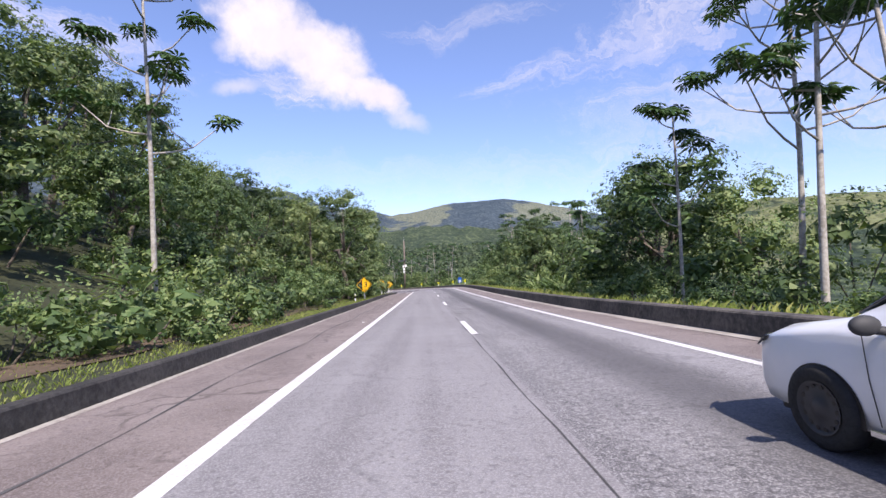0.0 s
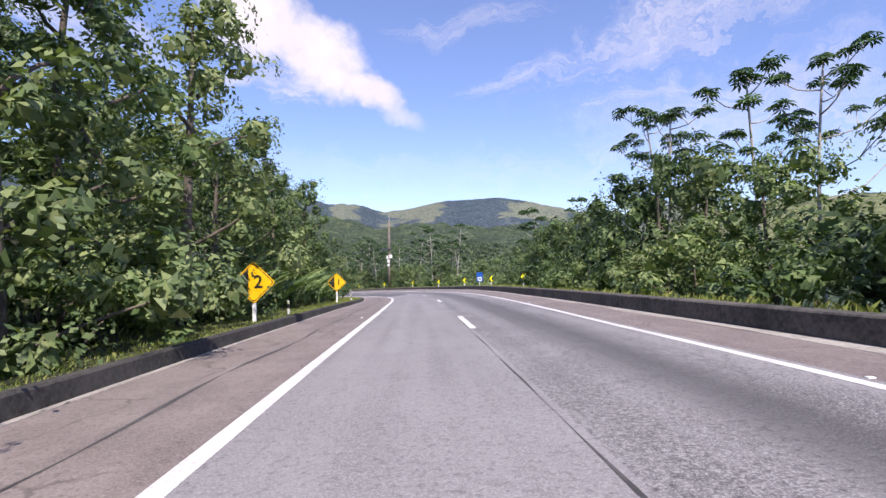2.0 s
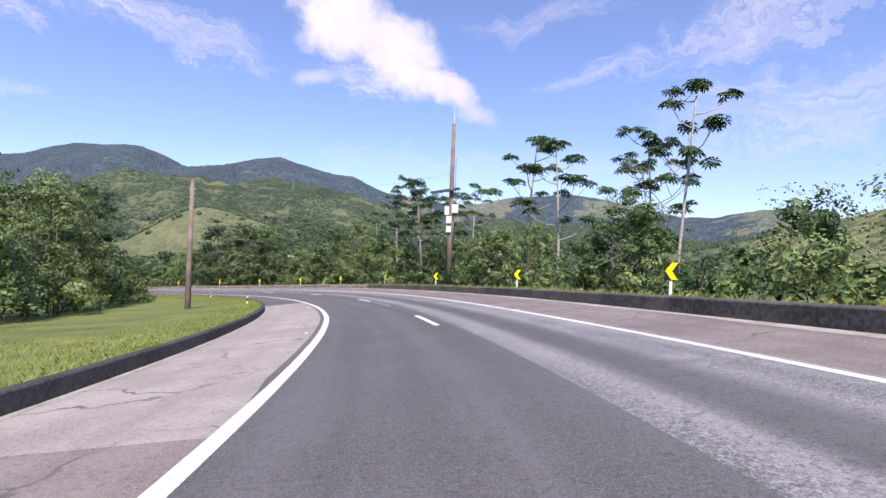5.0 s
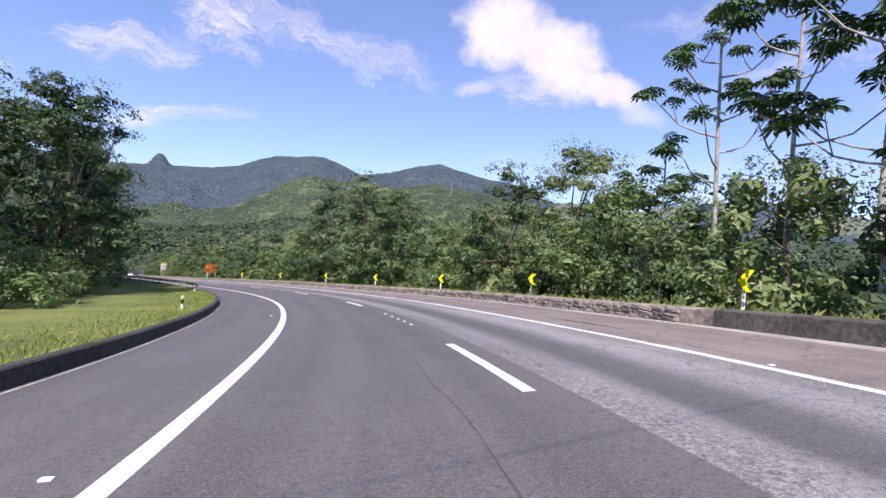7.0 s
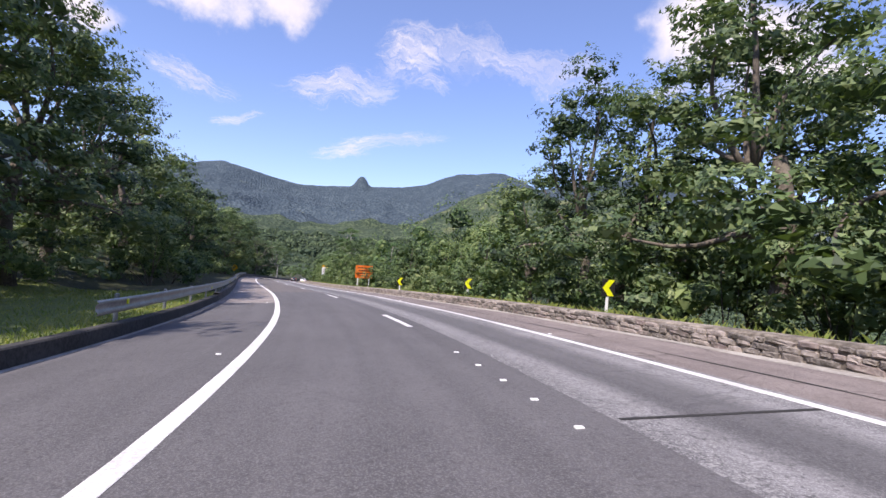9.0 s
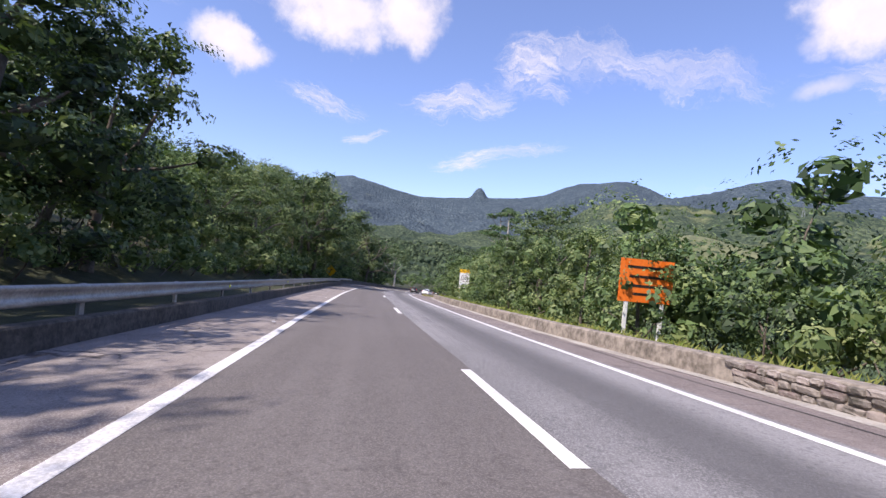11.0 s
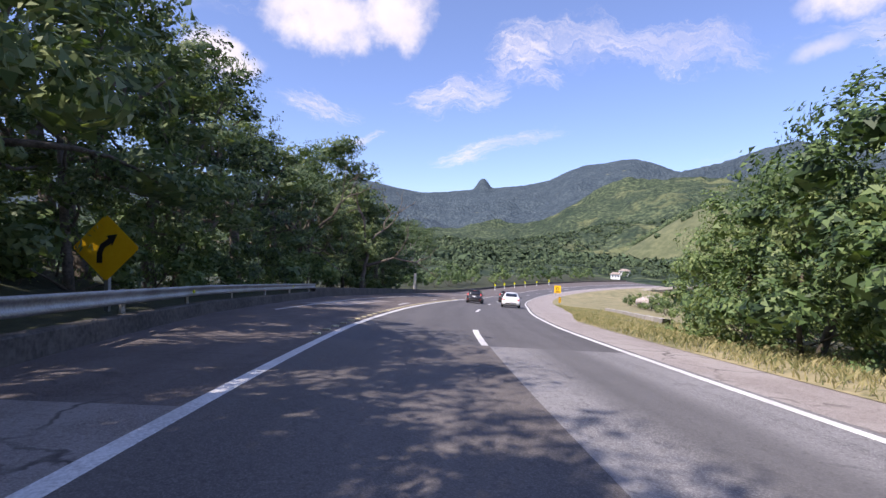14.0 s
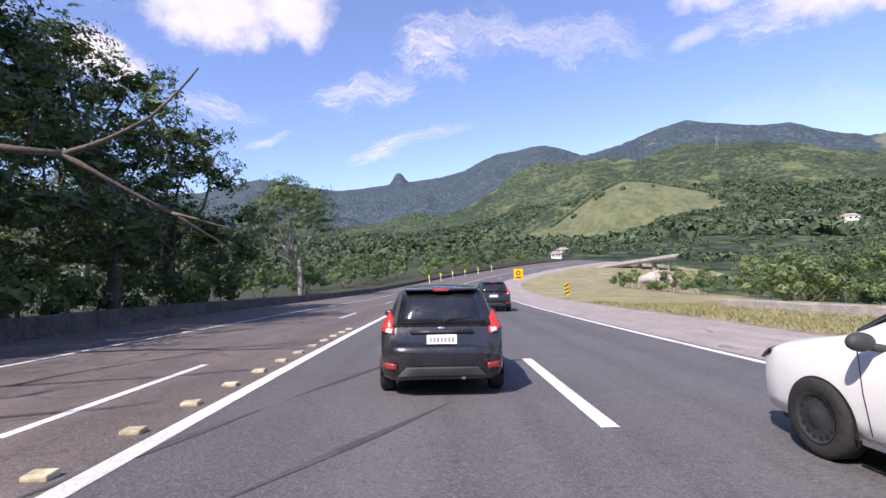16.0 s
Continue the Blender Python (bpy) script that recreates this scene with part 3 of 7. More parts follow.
# grassy knoll across the valley, with a dark line of trees up its flank
def knoll(u, v):
    """Place on the knoll; u runs along its crest, v away from the road, both -1 to 1."""
    x, y = u * 330, v * 260
    h = 150 * max(0.0, 1 - (abs(u) ** 1.25 * (0.62 if u > 0 else 1.35)) - v * v * 1.1) ** 1.1 - 16 + 7 * noise.noise(Vector((x / 90, y / 90, 5)))
    d = Vector((x, y, 0)) @ pose(0, 0, 0, 0, 0, -25).to_3x3()
    return (-800 + d.x, 1300 + d.y, -56 + h)


verts, faces = [], []
size = 60
for i in range(size + 1):
    for j in range(size + 1):
        verts.append(knoll(i / size * 2 - 1, j / size * 2 - 1))
for i in range(size):
    for j in range(size):
        a = i * (size + 1) + j
        faces.append((a, a + 1, a + size + 2, a + size + 1))
M["pasture"] = material("pasture", ((0.075, 0.09, 0.042), (0.15, 0.158, 0.08)), 0.95, 0.08, 0.02, 0.4, depth=1.5)
structure(bm_object("pasture_hill", verts, faces, M["pasture"], None, True), "sunlit pale green grassy knoll across the valley", "hill")

# ---- road ----
def new_edge(s):
    """Left edge of the fresh asphalt, a little outside the line where the concrete shoulder is."""
    return left_line(s) - 0.25 * max(0.0, min(1.0, (s - 180) / 3.0)) * max(0.0, min(1.0, (213 - s) / 3.0))


structure(strip("road_left_lane", 0, 172, lambda s: [(left_line(s), 0), (centre_line(s) - 0.02, 0)], M["lane_old"]), "pale worn grey asphalt driving lane", "road")
structure(strip("road_left_lane_dark", 172, 300, lambda s: [(new_edge(s), 0), (centre_line(s) + 0.45, 0)], M["lane_new"], 1.0), "fresh dark asphalt driving lane", "road")
structure(strip("road_left_lane_brown", 300, 378, lambda s: [(left_line(s), 0), (centre_line(s) + 0.1, 0)], M["lane_brown"]), "brownish grey asphalt driving lane", "road")
structure(strip("road_left_lane_end", 378, S_END, lambda s: [(left_line(s), 0), (centre_line(s) + 0.1, 0)], M["lane_new"]), "dark asphalt driving lane", "road")
structure(strip("road_right_lane_grey", 300, 378, lambda s: [(centre_line(s) + 0.1, 0), (right_line(s) + 0.2, 0)], M["lane_grey"], 1.0, False, centre_line), "smooth grey asphalt lane with a darker wheel band", "road")
structure(strip("road_right_lane", 0, 172, lambda s: [(centre_line(s) - 0.02, 0), (right_line(s) + 0.2, 0)], M["lane_worn"], 1.0, False, centre_line), "coarse worn grey asphalt lane with a darker wheel band", "road")
structure(strip("road_right_lane_bend", 172, 300, lambda s: [(centre_line(s) + 0.45, 0), (right_line(s) + 0.2, 0)], M["lane_worn"], 1.0, False, centre_line), "coarse worn grey asphalt lane with a darker wheel band", "road")
structure(strip("road_right_lane_end", 378, S_END, lambda s: [(centre_line(s) + 0.1, 0), (right_line(s) + 0.2, 0)], M["lane_new"]), "dark asphalt overtaking lane", "road")
structure(strip("shoulder_left", 0, 180, lambda s: [(kerb_line(s) - 0.1, 0), (left_line(s), 0)], M["shoulder_brown"]), "brown cracked asphalt shoulder", "road")
structure(strip("shoulder_left_pale", 180, 213, lambda s: [(kerb_line(s) - 0.1, 0), (new_edge(s), 0)], M["shoulder_pale"], 1.0), "pale cracked concrete shoulder", "road")
structure(strip("shoulder_left_dark", 213, 286, lambda s: [(kerb_line(s) - 0.1, 0), (left_line(s), 0)], M["lane_new"]), "dark asphalt shoulder", "road")
structure(strip("shoulder_left_cracked", 286, 372, lambda s: [(kerb_line(s) - 0.1, 0), (left_line(s), 0)], M["shoulder_cracked"]), "pale brown cracked asphalt shoulder", "road")
structure(strip("side_road", 372, S_END, lambda s: [(kerb_line(s) - 0.1, 0), (left_line(s), 0)], M["slip_brown"]), "dark brown asphalt slip road beside the main lanes", "road")
structure(strip("shoulder_right", 0, 372, lambda s: [(right_line(s) + 0.2, 0), (wall_line(s) + 0.1, 0)], M["shoulder_brown"]), "brown asphalt shoulder beside the parapet", "road")
structure(strip("shoulder_right_end", 372, S_END, lambda s: [(right_line(s) + 0.2, 0), (verge_line(s), 0)], M["shoulder_pale"]), "pale dusty gravel lay-by", "road")


def line_mark(name, s0, s1, f, width, label):
    ob = strip(name, s0, s1, lambda s: [(f(s) - width / 2, 0.004), (f(s) - width / 2 + 0.01, 0.008), (f(s) + width / 2 - 0.01, 0.008), (f(s) + width / 2, 0.004)], M["paint"], 1.0)
    return tagged(ob, label, "road marking", kind="structure")


line_mark("edge_line", 0, S_END, left_line, 0.20, "solid white painted edge line")
line_mark("edge_line", 0, S_END, right_line, 0.16, "solid white painted edge line")
dash_start = along((-5, 8.0), (0, 87.5), (2, 119.2), (3, 135.2), (6, 189.0), (8, 223.5), (9, 241.6), (11, 274.1), (14, 325.0), (16, 360.9), (18, 395.2), (19, 412.5), (30, 600.0))
for i in range(-5, 30):
    s = dash_start(i)
    dash = line_mark("lane_dash", s, s + 4.1, centre_line, 0.17, "white painted lane dash on asphalt")
    dash["group"] = "lane dashes"
slip_line = along((384, -6.6), (400, -7.2), (420, -7.7), (620, -8.5))
line_mark("slip_edge_line", 386, 470, slip_line, 0.12, "faded white edge line of the slip road")
for i in range(8):
    s = 397.0 + i * 15.6
    dash = line_mark("slip_dash", s, s + 4.0, lambda q: -3.9 - (q - 412) * 0.02, 0.13, "worn white lane dash on the slip road")
    dash["group"] = "slip road dashes"

# ---- kerbs, parapets ----
def kerb_profile(f, height, width, side):
    """side -1: the face looks right (left kerb); +1: it looks left."""
    def p(s):
        x = f(s)
        return [(x, -0.05), (x - side * -0.03, height - 0.03), (x + side * 0.06, height), (x + side * width, height), (x + side * (width + 0.02), -0.4)]
    return p


structure(strip("kerb_left", 0, 88.0, kerb_profile(kerb_line, 0.30, 0.26, -1), M["kerb_face"], 1.0), "weathered dark concrete kerb", "kerb")
structure(strip("kerb_left", 88.3, 288, kerb_profile(kerb_line, 0.30, 0.26, -1), M["kerb_face"], 1.0), "weathered dark concrete kerb", "kerb")
structure(strip("kerb_left", 288, 398, kerb_profile(kerb_line, 0.38, 0.28, -1), M["concrete_dark"], 1.0), "dark concrete kerb under the guard rail", "kerb")
structure(strip("parapet_left", 398, S_END, kerb_profile(kerb_line, 0.62, 0.3, -1), M["concrete_dark"], 1.0), "dark mossy concrete parapet", "parapet")
structure(strip("parapet_right", 0, 228, kerb_profile(wall_line, 0.42, 0.4, 1), M["concrete_dark"], 1.0), "low blackened concrete parapet", "parapet")
structure(strip("parapet_right_stone", 228, 366, kerb_profile(wall_line, 0.40, 0.45, 1), M["stone"], 1.0), "low weathered stone masonry parapet", "parapet")

# ---- verges ----
def verge_left(s):
    k = kerb_line(s) - 0.28
    slope = 0.40 if s < 170 else 0.40 * max(0.0, 1 - (s - 170) / 30.0)
    flat = 3.0 if s < 170 else 3.0 + min(8.0, (s - 170) * 0.25)
    if s > 270:
        flat = max(3.0, 11.0 - (s - 270) * 0.2)
        slope = min(0.3, (s - 270) / 40.0 * 0.3)
    if s > 385:
        flat, slope = 4.0, 0.05
    pts = [(k, 0.24), (k - 1.2, 0.22), (k - flat, 0.3)]
    for d in (4, 10, 18, 27):
        pts.append((k - flat - d, 0.3 + slope * d))
    pts.append((k - flat - 32, -4.0))
    return pts[::-1]


def verge_right(s):
    if s <= 366:
        w = wall_line(s) + 0.35
        return [(w, 0.12), (w + 2.0, 0.0), (w + 6, -0.6), (w + 14, -2.0), (w + 26, -5.0), (w + 34, -9.0)]
    w = verge_line(s)
    return [(w - 0.15, 0.01), (w + 0.3, 0.08), (w + 5, -0.25), (w + 16, -0.9), (w + 34, -3.2), (w + 48, -7.0)]


structure(strip("verge_left", 0, 172, verge_left, M["under"], 2.0, True), "earth bank under the roadside thicket, shade put into its dark colour", "verge")
structure(strip("verge_left_grass", 172, 292, verge_left, M["turf"], 2.0, True), "sunlit mown grass inside the bend", "verge")
structure(strip("verge_left_bank", 292, S_END, verge_left, M["under"], 2.0, True), "wooded bank with shade put into its dark colour", "verge")
structure(strip("verge_right", 0, 366, verge_right, M["under"], 2.0, True), "ground beyond the parapet, shade put into its dark colour", "verge")
structure(strip("verge_right_grass", 366, S_END, verge_right, M["turf_dry"], 2.0, True), "dry yellow roadside grass", "verge")

# ---- vegetation ----
def leaves_mesh(name, centres, normals, sizes, mat, rng, inner, aspect=0.58, fold=0.25, slim=False):
    """Folded pointed leaves, four corners and two triangles each (slim: one); inner: loose triangles of the leaf layers within."""
    n = len(centres)
    normals = normals / np.maximum(np.linalg.norm(normals, axis=1, keepdims=True), 1e-6)
    spin = rng.normal(size=(n, 3))
    t = np.cross(normals, spin)
    t /= np.maximum(np.linalg.norm(t, axis=1, keepdims=True), 1e-6)
    b = np.cross(normals, t)
    L = sizes[:, None]
    droop = normals * L * fold
    v = np.stack([centres - t * L * 0.5, centres - b * L * aspect * 0.5 - droop * 0.4, centres + t * L * 0.5 - droop * 0.5, centres + b * L * aspect * 0.5 - droop * 0.4], 1).reshape(-1, 3)
    base = np.arange(n)[:, None] * 4
    tri = np.concatenate([base + np.array([[0, 1, 2]]), base + np.array([[0, 2, 3]])], 1).reshape(-1, 3)
    if slim:
        v = v.reshape(-1, 4, 3)[:, :3].reshape(-1, 3)
        tri = np.arange(len(v)).reshape(-1, 3)
    tri = np.concatenate([tri, len(v) + np.arange(len(inner)).reshape(-1, 3)])
    v = np.concatenate([v, inner])
    me = bpy.data.meshes.new(name)
    me.vertices.add(len(v))
    me.vertices.foreach_set("co", v.astype(np.float32).ravel())
    me.loops.add(len(tri) * 3)
    me.loops.foreach_set("vertex_index", tri.astype(np.int32).ravel())
    me.polygons.add(len(tri))
    me.polygons.foreach_set("loop_start", (np.arange(len(tri)) * 3).astype(np.int32))
    me.polygons.foreach_set("loop_total", np.full(len(tri), 3, np.int32))
    me.update(calc_edges=True)
    me.materials.append(mat)
    return me


def sphere_points(n, rng):
    p = rng.normal(size=(n, 3))
    return p / np.linalg.norm(p, axis=1, keepdims=True)


def clump_leaves(clumps, per, size, rng, flat=0.75, droop=0.0):
    """Leaves in small domed sprays over each flattened clump: centres, normals, sizes. per: leaves for a clump one metre in radius."""
    C, N, S = [], [], []
    each = 13
    for (x, y, z, r) in clumps:
        n = max(3, int(per * r * r / each))
        d = sphere_points(n, rng)
        d[:, 2] = np.where(d[:, 2] < -0.45, -d[:, 2] * 0.6, d[:, 2])
        d /= np.linalg.norm(d, axis=1, keepdims=True)
        lump = 1.0 + 0.25 * np.sin(d[:, 0] * 5 + x * 3) * np.sin(d[:, 1] * 5 + y * 2) + 0.18 * np.sin(d[:, 2] * 7 + z)
        rad = r * lump * (0.66 + 0.42 * np.sqrt(rng.random(n)))
        spray = d * rad[:, None] * np.array([1, 1, flat]) + np.array([x, y, z])
        reach = (0.16 + 0.13 * r) * (0.7 + 0.7 * rng.random(n))
        e = d[:, None, :] * 0.55 + np.array([0, 0, 0.45]) + rng.normal(size=(n, each, 3)) * 0.75
        e /= np.linalg.norm(e, axis=2, keepdims=True)
        c = spray[:, None, :] + e * (reach[:, None] * (0.35 + 0.75 * rng.random((n, each))))[:, :, None] * np.array([1.15, 1.15, 0.7])
        c[:, :, 2] -= droop * rng.random((n, each)) ** 2
        nn = d[:, None, :] * 0.95 + e * 0.5 + np.array([0, 0, 0.2]) + rng.normal(size=(n, each, 3)) * 0.3
        C.append(c.reshape(-1, 3))
        N.append(nn.reshape(-1, 3))
        S.append((size * (0.65 + 0.5 * rng.random((n, 1))) * (0.75 + 0.5 * rng.random((n, each)))).ravel())
    return np.concatenate(C), np.concatenate(N), np.concatenate(S)


ICO = bmesh.new()
bmesh.ops.create_icosphere(ICO, subdivisions=2, radius=1.0)
ICO_TRI = np.array([[v.co[:] for v in f.verts] for f in ICO.faces])
ICO.free()


def inner_foliage(clumps, rng, fill, flat):
    """Ragged overlapping leaf layers that close the middle of each clump."""
    out = []
    for (x, y, z, r) in clumps:
        t = ICO_TRI * (1.0 - 0.45 * rng.random((len(ICO_TRI), 1, 1)))
        mid = t.mean(1, keepdims=True)
        t = mid + (t - mid) * (0.8 + 0.35 * rng.random((len(t), 1, 1))) + 0.09 * rng.normal(size=t.shape)
        out.append((t * r * fill * np.array([1, 1, flat]) + np.array([x, y, z])).reshape(-1, 3))
    return np.concatenate(out)


def limb_points(start, end, bend, rng, n=6):
    start, end = Vector(start), Vector(end)
    off = Vector(rng.normal(size=3)) * bend
    return [start.lerp(end, t) + off * math.sin(math.pi * t) + Vector((0, 0, 1)) * bend * 0.6 * t * (1 - t) for t in np.linspace(0, 1, n)]


def crown_of(tree, name, clumps, per, leaf, mat, rng, flat, fill, droop=0.0, slim=False):
    """The leaves over a tree's clumps, as one mesh."""
    C, N, S = clump_leaves(clumps, per, leaf, rng, flat, droop)
    # loose sprays that break the outline
    k = len(C) // 16
    idx = rng.integers(0, len(C), k)
    C[idx] += sphere_points(k, rng) * 0.4
    crown = new(name, leaves_mesh(name, C, N, S, mat, rng, inner_foliage(clumps, rng, fill, flat), 1.1 if slim else 0.58, 0.25, slim))
    crown.parent = tree


def broadleaf(height, spread, seed, mat, leaf=0.36, per=120, low=0.25, bark="bark", count=16, flat=0.7):
    """A forest tree: forked trunk, limbs and a crown of clumps with gaps."""
    rng = np.random.default_rng(seed)
    tree = new("tree")
    bm = bmesh.new()
    fork = height * (0.35 + 0.1 * rng.random())
    r0 = 0.017 * height
    tube(bm, limb_points((0, 0, -1.5), (rng.normal() * 0.4, rng.normal() * 0.4, fork), 0.3, rng), list(np.linspace(r0 * 1.3, r0 * 0.8, 6)), 8)
    clumps = []
    for k in range(count):
        a = k * 2.399 + rng.random()
        f = math.sqrt((k + 0.5) / count)
        z = height * (low + (0.96 - low) * (1 - f ** 1.7 * 0.85) * (0.75 + 0.25 * rng.random()))
        rr = spread * f * (0.75 + 0.35 * rng.random())
        p = (rr * math.cos(a), rr * math.sin(a), z)
        clumps.append((*p, spread * (0.27 + 0.17 * rng.random())))
        if k % 2 == 0:
            tube(bm, limb_points((0, 0, fork * (0.6 + 0.4 * rng.random())), p, 0.5, rng), list(np.linspace(r0 * 0.55, r0 * 0.1, 6)), 5)
    for k in range(int(count * 0.8)):
        a, f = rng.random() * 6.28, rng.random()
        reach = spread * (0.9 - 0.45 * f) * (0.7 + 0.3 * rng.random())
        clumps.append((reach * math.cos(a), reach * math.sin(a), height * (low + (0.82 - low) * f), spread * (0.18 + 0.14 * rng.random())))
    part("trunk", bm, M[bark], tree, "", True)
    crown_of(tree, "crown", clumps, per, leaf, mat, rng, flat, 0.52 if low < 0.28 else 0.38, 0.1, True)
    return tree


def draped(height, spread, seed, mat, leaf=0.2, per=150, count=34):
    """A tree buried in climbers from the ground to its top: an uneven green column with hanging sprays."""
    rng = np.random.default_rng(seed)
    tree = new("tree")
    bm = bmesh.new()
    r0 = 0.016 * height
    spine = limb_points((0, 0, -1.0), (rng.normal() * 0.5, rng.normal() * 0.5, height * 0.86), 0.5, rng, 8)
    tube(bm, spine, list(np.linspace(r0 * 1.2, r0 * 0.25, 8)), 8)
    clumps = []
    for k in range(count):
        f = (k + 0.5) / count
        a = k * 2.399 + rng.random()
        lean = 0.55 + 0.45 * math.sin(math.pi * min(1.0, 0.25 + f * 0.9)) + 0.22 * rng.normal()
        rr = spread * max(0.25, lean) * (1.0 - 0.55 * f ** 3)
        size = spread * (0.26 + 0.16 * rng.random())
        p = (rr * 0.8 * math.cos(a), rr * 0.8 * math.sin(a), height * (0.04 + 0.90 * f) - 0.3 * size)
        clumps.append((*p, size))
        if k % 4 == 0:
            tube(bm, limb_points((0, 0, max(0.0, p[2] - 1.2)), p, 0.3, rng, 5), list(np.linspace(r0 * 0.4, r0 * 0.1, 5)), 5)
    part("trunk", bm, M["bark"], tree, "", True)
    crown_of(tree, "crown", clumps, per, leaf, mat, rng, 0.95, 0.54, 0.5)
    return tree


def thicket(height, spread, seed, mat, leaf=0.3, per=150, count=10):
    """A shrub smothered in climbers: stems under a heap of leaf clumps."""
    rng = np.random.default_rng(seed)
    bush = new("shrub")
    bm = bmesh.new()
    clumps = []
    for k in range(count):
        a = k * 2.399 + rng.random()
        f = math.sqrt((k + 0.3) / count)
        z = height * (0.18 + 0.68 * (1 - f) * (0.7 + 0.5 * rng.random()) + 0.12 * rng.random())
        p = (spread * f * math.cos(a), spread * f * math.sin(a), z)
        clumps.append((*p, spread * (0.34 + 0.2 * rng.random())))
        if k % 2 == 0:
            tube(bm, limb_points((rng.normal() * 0.2, rng.normal() * 0.2, -0.6), p, 0.3, rng, 5), list(np.linspace(0.06, 0.015, 5)), 5)
    part("stem", bm, M["bark"], bush, "", True)
    crown_of(bush, "foliage", clumps, per, leaf, mat, rng, 0.85, 0.54, 0.15)
    return bush


def palmate(rng, centre, up, radius, count, verts, faces):
    """A rosette of large drooping lobed leaves at a branch's end."""
    for k in range(count):
        a = 2 * math.pi * k / count + rng.normal() * 0.25
        out = Vector((math.cos(a), math.sin(a), 0))
        stalk = Vector(centre) + out * radius * (0.35 + 0.2 * rng.random()) + up * radius * (0.18 + 0.12 * rng.normal())
        lobes = 8
        r = radius * (0.48 + 0.16 * rng.random())
        tilt = (out * 0.35 + Vector((0, 0, 0.9)) + Vector(rng.normal(size=3)) * 0.15).normalized()
        u = tilt.cross(Vector((0.3, 0.8, 0.1))).normalized()
        w = tilt.cross(u)
        i0 = len(verts)
        verts.append(tuple(stalk))
        for j in range(lobes):
            b = 2 * math.pi * (j + 0.5) / lobes
            for db, rr, dz in ((-0.24, 0.62, -0.05), (0.0, 1.0, -0.28), (0.24, 0.62, -0.05)):
                verts.append(tuple(stalk + (u * math.cos(b + db) + w * math.sin(b + db)) * r * rr + tilt * r * dz))
            a0 = i0 + 1 + j * 3
            faces.append((i0, a0, a0 + 1))
            faces.append((i0, a0 + 1, a0 + 2))


def cecropia(height, seed, arms=9, lean=0.0):
    """A slender pale trunk with upswept arms that end in umbrellas of lobed leaves."""
    rng = np.random.default_rng(seed)
    tree = new("cecropia_tree")
    bm = bmesh.new()
    top = Vector((lean * height, 0.03 * height * rng.normal(), height))
    spine = limb_points((0, 0, -1.5), top, 0.25, rng, 9)
    r0 = 0.0062 * height + 0.025
    tube(bm, spine, list(np.linspace(r0 * 1.25, r0 * 0.45, 9)), 8)
    verts, faces = [], []
    ends = [(top, 1.0)]
    for k in range(arms):
        t = 0.5 + 0.44 * k / max(1, arms - 1)
        f = t * 8
        p = spine[int(f)].lerp(spine[min(8, int(f) + 1)], f - int(f))
        a = k * 2.399 + rng.random() * 0.6
        reach = height * (0.24 - 0.12 * (t - 0.5) / 0.45) * (0.8 + 0.4 * rng.random())
        end = p + Vector((math.cos(a) * reach, math.sin(a) * reach, reach * (0.42 + 0.3 * rng.random())))
        mid = p.lerp(end, 0.55) - Vector((0, 0, reach * 0.16))
        pts = [p, p.lerp(mid, 0.5) - Vector((0, 0, reach * 0.02)), mid, mid.lerp(end, 0.6), end]
        tube(bm, pts, list(np.linspace(r0 * 0.45, r0 * 0.16, 5)), 5)
        ends.append((end, 0.9))
        if rng.random() < 0.75:
            side = mid + Vector((rng.normal() * reach * 0.3, rng.normal() * reach * 0.3, reach * 0.42))
            tube(bm, [mid, mid.lerp(side, 0.5) - Vector((0, 0, reach * 0.04)), side], [r0 * 0.25, r0 * 0.2, r0 * 0.14], 5)
            ends.append((side, 0.75))
    part("trunk", bm, M["bark_pale"], tree, "", True)
    for p, f in ends:
        palmate(rng, p, Vector((0, 0, 1)), 0.95 * f, 9, verts, faces)
    crown = bm_object("crown", verts, faces, M["leaf_big"])
    crown.parent = tree
    return tree


def heliconia(seed, height=2.6, count=16):
    """A clump of long arching paddle leaves."""
    rng = np.random.default_rng(seed)
    plant = new("banana_plant")
    verts, faces = [], []
    for k in range(count):
        a, lean = k * 2.399, 0.35 + 0.6 * rng.random()
        out = Vector((math.cos(a), math.sin(a), 0))
        side = Vector((-out.y, out.x, 0))
        L, W = height * (0.75 + 0.4 * rng.random()), 0.12 + 0.05 * rng.random()
        i0 = len(verts)
        n = 7
        for j in range(n):
            t = j / (n - 1)
            c = out * (L * lean * t * t + 0.15) + Vector((0, 0, L * (t - 0.42 * lean * t * t)))
            w = W * (0.12 if t < 0.2 else math.sin(math.pi * min(1.0, (t - 0.15) / 0.87)) ** 0.6 + 0.02)
            verts += [tuple(c - side * w + Vector((0, 0, w * 0.4))), tuple(c), tuple(c + side * w + Vector((0, 0, w * 0.4)))]
        for j in range(n - 1):
            b = i0 + j * 3
            faces += [(b, b + 1, b + 4, b + 3), (b + 1, b + 2, b + 5, b + 4)]
    leaf = bm_object("foliage", verts, faces, M["leaf_b"])
    leaf.parent = plant
    return plant


